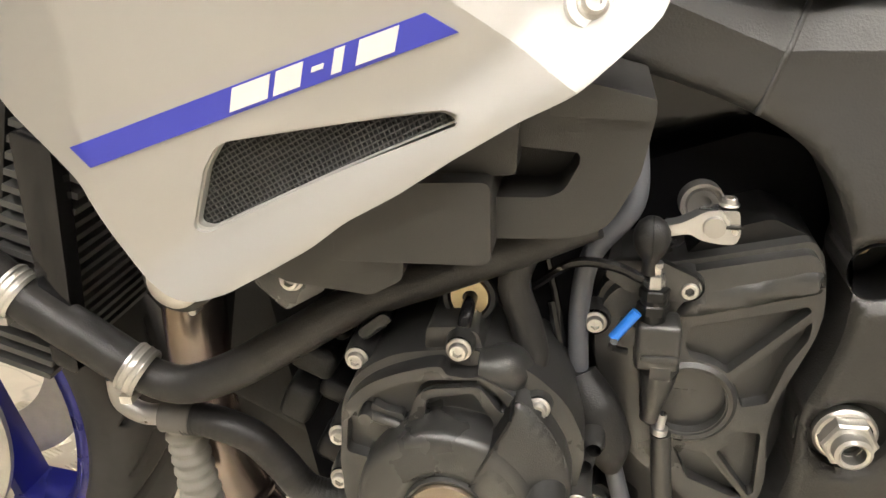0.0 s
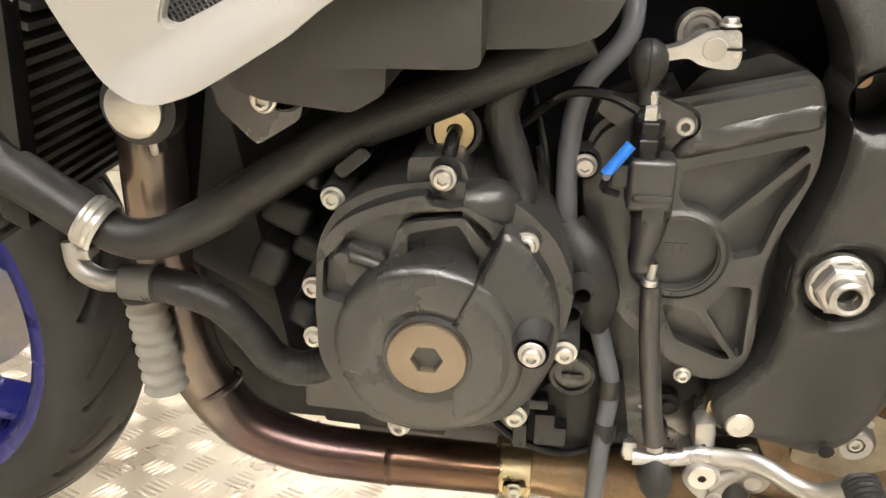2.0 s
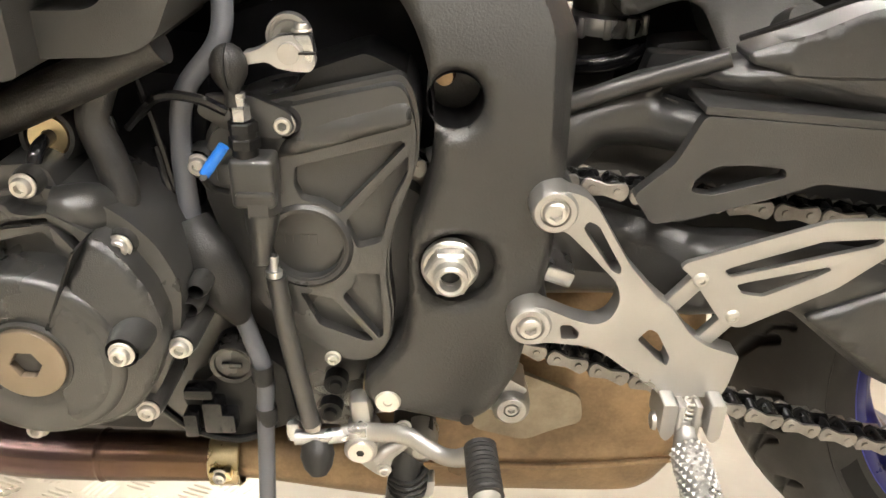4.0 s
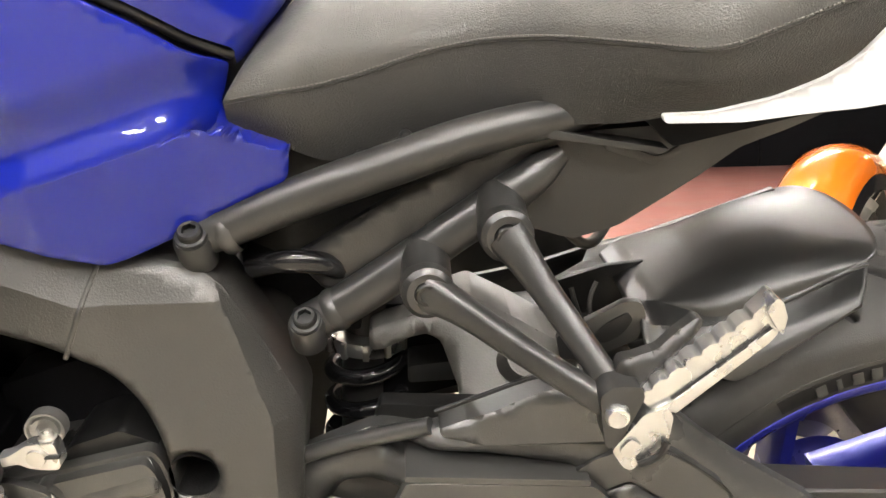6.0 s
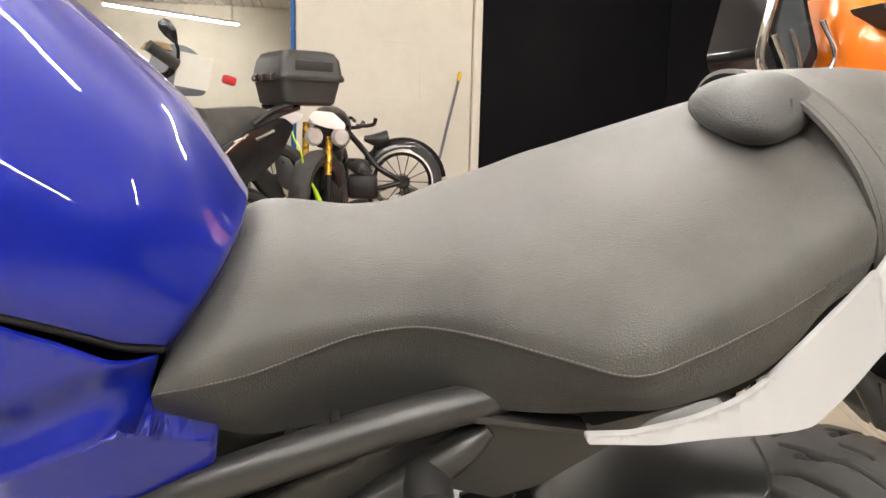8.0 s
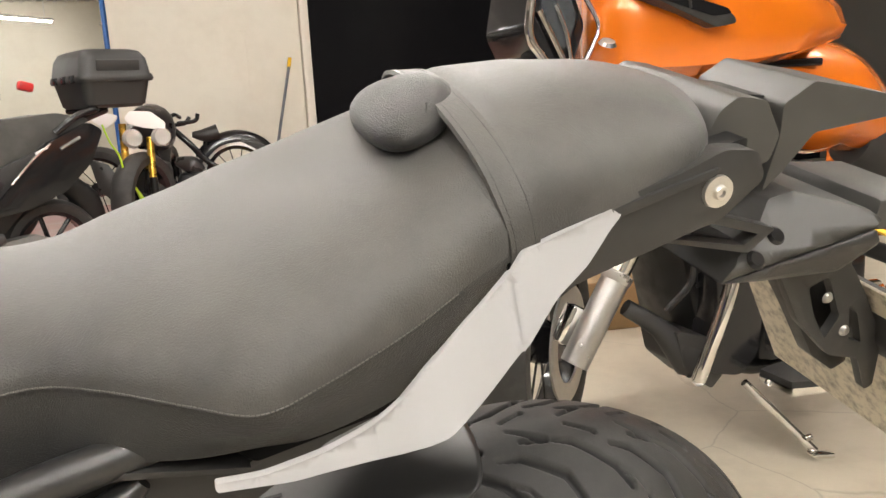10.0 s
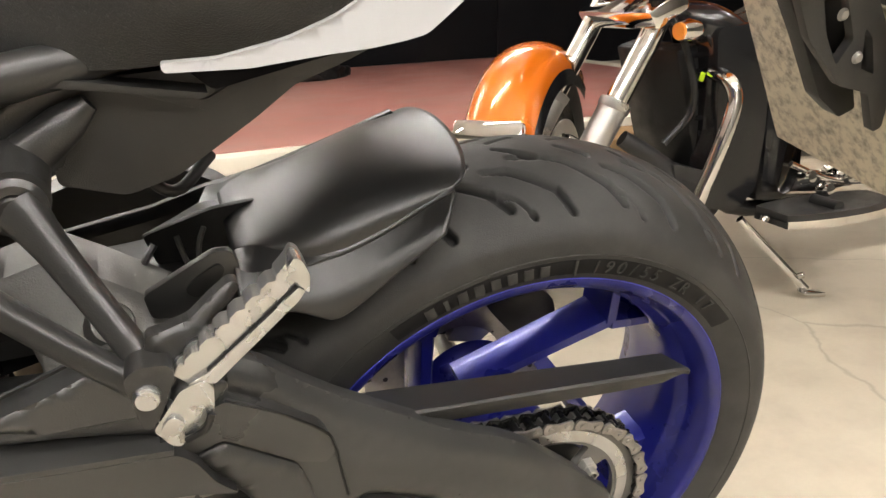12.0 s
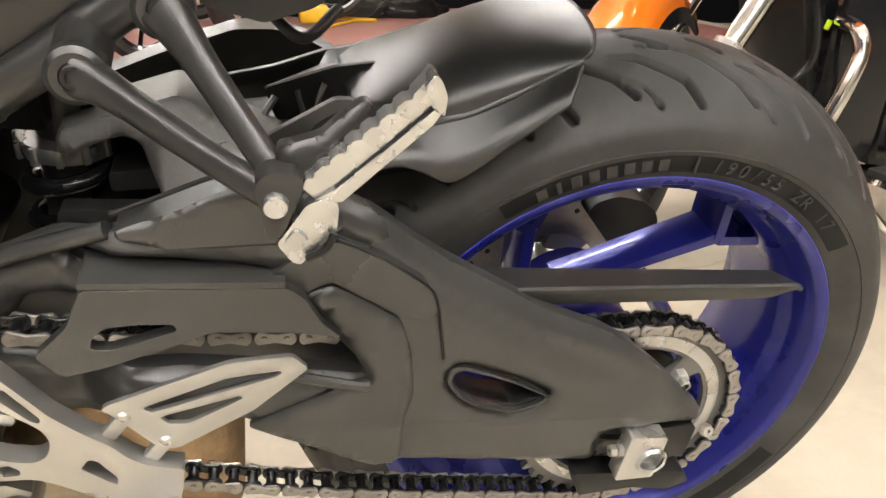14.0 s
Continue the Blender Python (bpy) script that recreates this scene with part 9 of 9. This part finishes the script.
part("box_seam", loft([box_ring(BX0 - 0.006, BX1 + 0.006, BH + 0.006, 1.090, 0.055), box_ring(BX0 - 0.010, BX1 + 0.012, BH + 0.010, 1.104, 0.055), box_ring(BX0 - 0.004, BX1 + 0.004, BH + 0.004, 1.122, 0.05)], True, True), M["plastic"], sc, "", 40)
part("box_lid", loft([box_ring(BX0 - 0.002, BX1, BH, 1.120, 0.05), box_ring(BX0 + 0.012, BX1 - 0.010, BH - 0.012, 1.195, 0.05), box_ring(BX0 + 0.030, BX1 - 0.030, BH - 0.032, 1.228, 0.05), box_ring(BX0 + 0.055, BX1 - 0.06, BH - 0.06, 1.238, 0.05)], True, True), M["plastic"], sc, "", 50)
for y in (-0.11, 0.0, 0.11):
    part("box_catch", box((BX0 - 0.008, y, 1.105 + Z), (0.014, 0.05, 0.035), 0.005), M["gloss"], sc)
part("box_rib", box((0.335, -BH + 0.001, 1.162 + Z), (0.20, 0.008, 0.05), 0.003, (8, 0, 0)), M["plastic"], sc)
part("windscreen", prism([(-0.33, 1.00 + Z), (-0.30, 1.20 + Z), (-0.265, 1.261 + Z), (-0.121, 1.266 + Z), (-0.038, 1.204 + Z), (-0.025, 1.127 + Z), (-0.017, 1.01 + Z)], 0.36, 0.366, 0.002, (), 0.05), M["wire"], sc, "grey sheet covered screen")
part("front_shield", tube([(-1.15, 0, 0.45 + Z), (-1.00, 0, 0.75 + Z), (-0.82, 0, 0.95 + Z)], [0.18, 0.22, 0.14], 18, flat=1.2), M["maroon"], sc)
part("steering_neck", tube([(-0.82, 0, 0.93 + Z), (-0.55, 0.0, 1.02 + Z), (-0.40, 0, 1.06 + Z)], [0.07, 0.06, 0.05], 14), M["dark"], sc)
part("handlebar", tube([(-0.36, -0.29, 1.125 + Z), (-0.36, -0.18, 1.09 + Z), (-0.40, 0, 1.06 + Z), (-0.38, 0.25, 1.08 + Z)], 0.018, 12), M["gloss"], sc)
part("hand_grip", tube([(-0.478, -0.32, 1.194 + Z), (-0.354, -0.29, 1.122 + Z)], 0.026, 12, 1), M["rubber"], sc)
part("mirror_stalk", tube([(-0.349, -0.29, 1.13 + Z), (-0.350, -0.30, 1.19 + Z), (-0.375, -0.30, 1.25 + Z)], 0.008, 10), M["gloss"], sc)
part("mirror", tube([(-0.418, -0.30, 1.305 + Z), (-0.405, -0.30, 1.287 + Z), (-0.380, -0.30, 1.255 + Z), (-0.358, -0.30, 1.215 + Z)], [0.016, 0.030, 0.030, 0.010], 16, flat=0.5), M["gloss"], sc, "black oval mirror")
part("brown_cap", lathe([(0, 0.04), (0.05, 0.03), (0.07, 0.0)], (-0.40, -0.15, 1.19 + Z), (0, 0, 1), 20), M["wood"], sc)
SCO = pose(-0.835, 3.30, PH, 0, 0, 25)
for c, sz, rot, txt in (((-0.27, -0.25, 1.10), (0.152, 0.002, 0.150), (8, 8, 0), "white printed sheet hung on the scooter handlebar"), ((-0.395, -0.20, 0.905), (0.125, 0.002, 0.095), (10, -25, 0), "white sheet resting against the scooter seat")):
    bm = box((c[0], c[1], c[2] + Z), sz, 0, rot)
    bmesh.ops.transform(bm, matrix=SCO, verts=bm.verts)
    tagged(part("paper_sheet", bm, M["sheet"]), txt, "paper")
for x, z, w, h in ((-0.30, 0.985, 0.16, 0.03), (-0.52, 0.84, 0.05, 0.10), (0.08, 1.095, 0.07, 0.045)):
    part("red_panel", box((x, 0.30, z + Z), (w, 0.05, h), 0.012, (0, 15, 0)), M["red"], sc)

# ---- naked motorcycle with gold forks ----
nk = tagged(empty("naked_motorcycle", SY), "black naked motorcycle with gold forks and a white nose", "motorcycle")
ring_wheel(nk, (-0.42, 4.20, 0.42 + Z), 0.30, 0.13, M["gloss"], M["tyre"], 62, "front_wheel", 5)
for x, zt in ((-0.505, 0.885), (-0.365, 0.80)):
    part("fork_foot", tube([(x + 0.005, 4.14, 0.33 + Z), (x, 4.15, 0.57 + Z)], 0.024, 14, 1), M["dark"], nk)
    part("fork_leg", tube([(x, 4.15, 0.56 + Z), (x + 0.006, 4.19, zt + Z)], 0.021, 14, 1), M["gold"], nk, "gold fork leg")
for dx in (-0.104, 0.052):
    part("head_lamp", lathe([(0, 0.03), (0.045, 0.024), (0.058, 0.0), (0.05, -0.04), (0, -0.05)], (-0.345 + dx, 4.12, 0.80 + Z), (0.35, -1, 0.1), 22), M["lens"], nk, "clear round head lamp")
    part("lamp_bowl", lathe([(0.0, -0.02), (0.03, -0.01), (0.054, 0.006)], (-0.345 + dx, 4.125, 0.80 + Z), (0.35, -1, 0.1), 22), M["chrome"], nk)
for P in ([(-0.656, 0.915), (-0.591, 0.952), (-0.514, 0.934), (-0.530, 0.90), (-0.59, 0.862)], [(-0.483, 0.917), (-0.449, 0.956), (-0.337, 0.948), (-0.261, 0.879), (-0.270, 0.838), (-0.376, 0.855), (-0.46, 0.88)]):
    part("nose_cover", prism([(x, z + Z) for x, z in P], 4.11, 4.20, 0.018, (), 0.015, seg=3), M["white"], nk, "white nose cover", 50)
part("tank", tube([(-0.40, 4.4, 0.80 + Z), (-0.35, 4.7, 0.85 + Z), (-0.30, 5.0, 0.78 + Z)], [0.08, 0.15, 0.10], 16), M["maroon"], nk)
part("engine", box((-0.42, 4.6, 0.45 + Z), (0.34, 0.5, 0.36), 0.05), M["dark"], nk)
part("side_cover", prism([(-0.70, 0.70 + Z), (-0.60, 0.66 + Z), (-0.52, 0.52 + Z), (-0.56, 0.44 + Z), (-0.66, 0.50 + Z)], 4.16, 4.2, 0.008), M["engine"], nk)
ring_wheel(nk, (-0.30, 5.50, 0.42 + Z), 0.30, 0.16, M["gloss"], M["tyre"], 80, "rear_wheel", 5)
part("seat", tube([(-0.32, 5.0, 0.80 + Z), (-0.30, 5.3, 0.82 + Z), (-0.28, 5.6, 0.90 + Z)], [0.08, 0.11, 0.07], 14), M["seat_side"], nk)
part("lime_strap", tube([(-0.597, 4.05, 0.888 + Z), (-0.567, 4.03, 0.791 + Z), (-0.527, 4.03, 0.709 + Z), (-0.504, 4.03, 0.577 + Z), (-0.455, 4.03, 0.509 + Z), (-0.412, 4.03, 0.40 + Z), (-0.385, 4.04, 0.385 + Z)], [0.005, 0.005, 0.005, 0.006, 0.008, 0.022, 0.018], 8), M["lime"], nk, "lime green strap")
part("hand_lever", tube([(-0.20, 4.1, 0.87 + Z), (-0.10, 4.1, 0.88 + Z), (-0.08, 4.1, 0.92 + Z)], 0.012, 8), M["gloss"], nk)
part("brake_caliper", box((-0.52, 4.08, 0.38 + Z), (0.08, 0.05, 0.10), 0.012), M["alloy"], nk)

# ---- small bobber moped ----
mp = tagged(empty("moped", SY), "small black moped with white-wall tyres", "moped")
C2 = (0.205, 5.20, 0.455 + Z)
ring_wheel(mp, C2, 0.30, 0.10, M["gloss"], M["tyre"], -12, "rear_wheel", 14, M["gloss"])
part("white_wall", lathe([(0.225, 0.052), (0.262, 0.050), (0.262, 0.046), (0.225, 0.046)], C2, (-0.2, -1, 0), 44, closed=True), M["paper"], mp, "white tyre wall")
part("mudguard", fender((C2[0], C2[1], C2[2]), 0.335, 150, 8, 0.06), M["gloss"], mp)
part("tail_lamp", box((0.46, 5.17, 0.58 + Z), (0.03, 0.05, 0.035), 0.008, (0, 40, 0)), M["red"], mp)
part("frame_tube", tube([(0.205, 5.14, 0.455 + Z), (0.02, 5.14, 0.56 + Z), (-0.12, 5.14, 0.72 + Z), (-0.25, 5.14, 0.86 + Z)], 0.022, 12), M["gloss"], mp)
part("frame_tube", tube([(0.205, 5.14, 0.455 + Z), (-0.05, 5.14, 0.40 + Z), (-0.25, 5.14, 0.45 + Z), (-0.40, 5.14, 0.80 + Z)], 0.02, 12), M["gloss"], mp)
part("saddle", tube([(-0.09, 5.16, 0.775 + Z), (0.0, 5.16, 0.765 + Z), (0.09, 5.16, 0.785 + Z)], [0.02, 0.05, 0.055], 14, flat=1.3), M["rubber"], mp, "black sprung saddle")
part("seat_post", tube([(0.0, 5.16, 0.76 + Z), (-0.02, 5.16, 0.60 + Z)], 0.016, 10, 1), M["gloss"], mp)
part("tank", tube([(-0.22, 5.16, 0.60 + Z), (-0.12, 5.16, 0.56 + Z), (-0.06, 5.16, 0.50 + Z)], [0.03, 0.07, 0.05], 14), M["engine"], mp)
part("engine", box((-0.10, 5.16, 0.42 + Z), (0.22, 0.18, 0.18), 0.03), M["dark"], mp)
part("handlebar", tube([(-0.25, 5.0, 0.88 + Z), (-0.20, 5.05, 0.92 + Z), (-0.16, 5.16, 0.90 + Z)], 0.014, 10), M["gloss"], mp)
part("lever_guard", tube([(-0.20, 5.02, 0.85 + Z), (-0.13, 5.0, 0.86 + Z), (-0.10, 5.0, 0.90 + Z)], 0.014, 10), M["gloss"], mp)
ring_wheel(mp, (-0.75, 5.35, 0.43 + Z), 0.30, 0.10, M["gloss"], M["tyre"], -12, "front_wheel", 14, M["gloss"])
tagged(part("yellow_case", box((0.06, 4.95, 0.21), (0.20, 0.14, 0.12), 0.02), M["yellow"]), "yellow plastic case on the platform", "case")

# ---- loose things behind ----
br = tagged(empty("broom", pose(0, 0, 0)), "grey broom handle with a yellow tip leaning on the wall", "broom")
part("handle", tube([(0.50, 5.95, 0.16), (0.84, 6.50, 1.28)], 0.013, 10, 1), M["wire"], br)
part("grip", tube([(0.84, 6.50, 1.28), (0.862, 6.535, 1.36)], 0.017, 10, 1), M["yellow"], br)
part("brush_head", box((0.48, 5.93, 0.15), (0.26, 0.07, 0.05), 0.012), M["wood"], br)
pipe = tagged(empty("pipe_rack", pose(0, 0, 0)), "blue painted steel pipe rack", "rack")
for x in (-0.655,):
    part("upright", tube([(x, 6.9, 0.0), (x, 6.9, 2.9)], 0.024, 12, 1), M["bluepipe"], pipe)
part("cross_bar", tube([(-0.70, 6.9, 1.726), (-0.45, 6.9, 1.726)], 0.015, 10, 1), M["steel"], pipe)
pan = tagged(empty("pannier_motorcycle", SY), "touring motorcycle with a silver metal pannier", "motorcycle")
part("pannier", box((-1.72, 5.0, 1.02), (0.33, 0.24, 0.20), 0.02), M["alloy"], pan, "silver metal pannier")
part("pannier_lid", box((-1.72, 5.0, 1.13), (0.34, 0.25, 0.03), 0.01), M["dark"], pan)
for sx in (-0.13, 0.13):
    part("pannier_corner", box((-1.72 + sx, 4.88, 1.02), (0.03, 0.012, 0.20), 0.004), M["dark"], pan)
part("screen", tube([(-2.20, 5.0, 0.95), (-2.08, 5.0, 1.12), (-1.98, 5.0, 1.18)], [0.10, 0.14, 0.05], 16), M["smoke"], pan)
part("body", tube([(-2.6, 5.0, 0.65), (-2.2, 5.0, 0.80), (-1.8, 5.0, 0.78), (-1.4, 5.0, 0.80)], [0.12, 0.20, 0.16, 0.10], 16), M["dark"], pan)
ring_wheel(pan, (-2.55, 5.0, 0.30), 0.31, 0.12, M["gloss"], M["tyre"], 0, "front_wheel", 6)
ring_wheel(pan, (-1.40, 5.0, 0.30), 0.31, 0.15, M["gloss"], M["tyre"], 0, "rear_wheel", 6)
tagged(part("wooden_box", box((1.40, 1.95, 0.10), (0.42, 0.26, 0.20), 0.008, (0, 0, -8)), M["wood"]), "brown plywood box on the floor", "box")
heap = bmesh.new()
bmesh.ops.create_icosphere(heap, subdivisions=5, radius=1, matrix=pose(0.50, 5.9, PH) @ Matrix.Diagonal((0.75, 0.36, 0.17, 1)))
for v in heap.verts:
    n = noise.noise_vector(v.co * 4)
    v.co += Vector((n.x, n.y, n.z)) * 0.09 + noise.noise_vector(v.co * 13) * 0.025
    v.co.z = max(v.co.z, PH + 0.007)
tagged(part("black_cover", heap, M["dark"]), "crumpled black cloth cover lying on the red deck", "cover")
tagged(part("white_bundle", tube([(0.05, 5.8, PH + 0.07), (0.25, 5.85, PH + 0.10), (0.42, 5.8, PH + 0.06)], [0.05, 0.08, 0.04], 14), M["paper"]), "white cloth bundle on the red deck", "bundle")
tagged(part("extension_cable", tube([(-0.35, 2.68, 0.02), (-0.30, 2.74, 0.125), (-0.15, 3.4, PH + 0.018), (0.0, 4.4, PH + 0.018), (0.35, 5.2, PH + 0.018), (0.55, 5.3, PH + 0.018), (0.30, 5.45, PH + 0.018), (0.10, 5.3, PH + 0.03)], 0.011, 8), M["yellow"]), "yellow extension cable trailing over the platform", "cable")
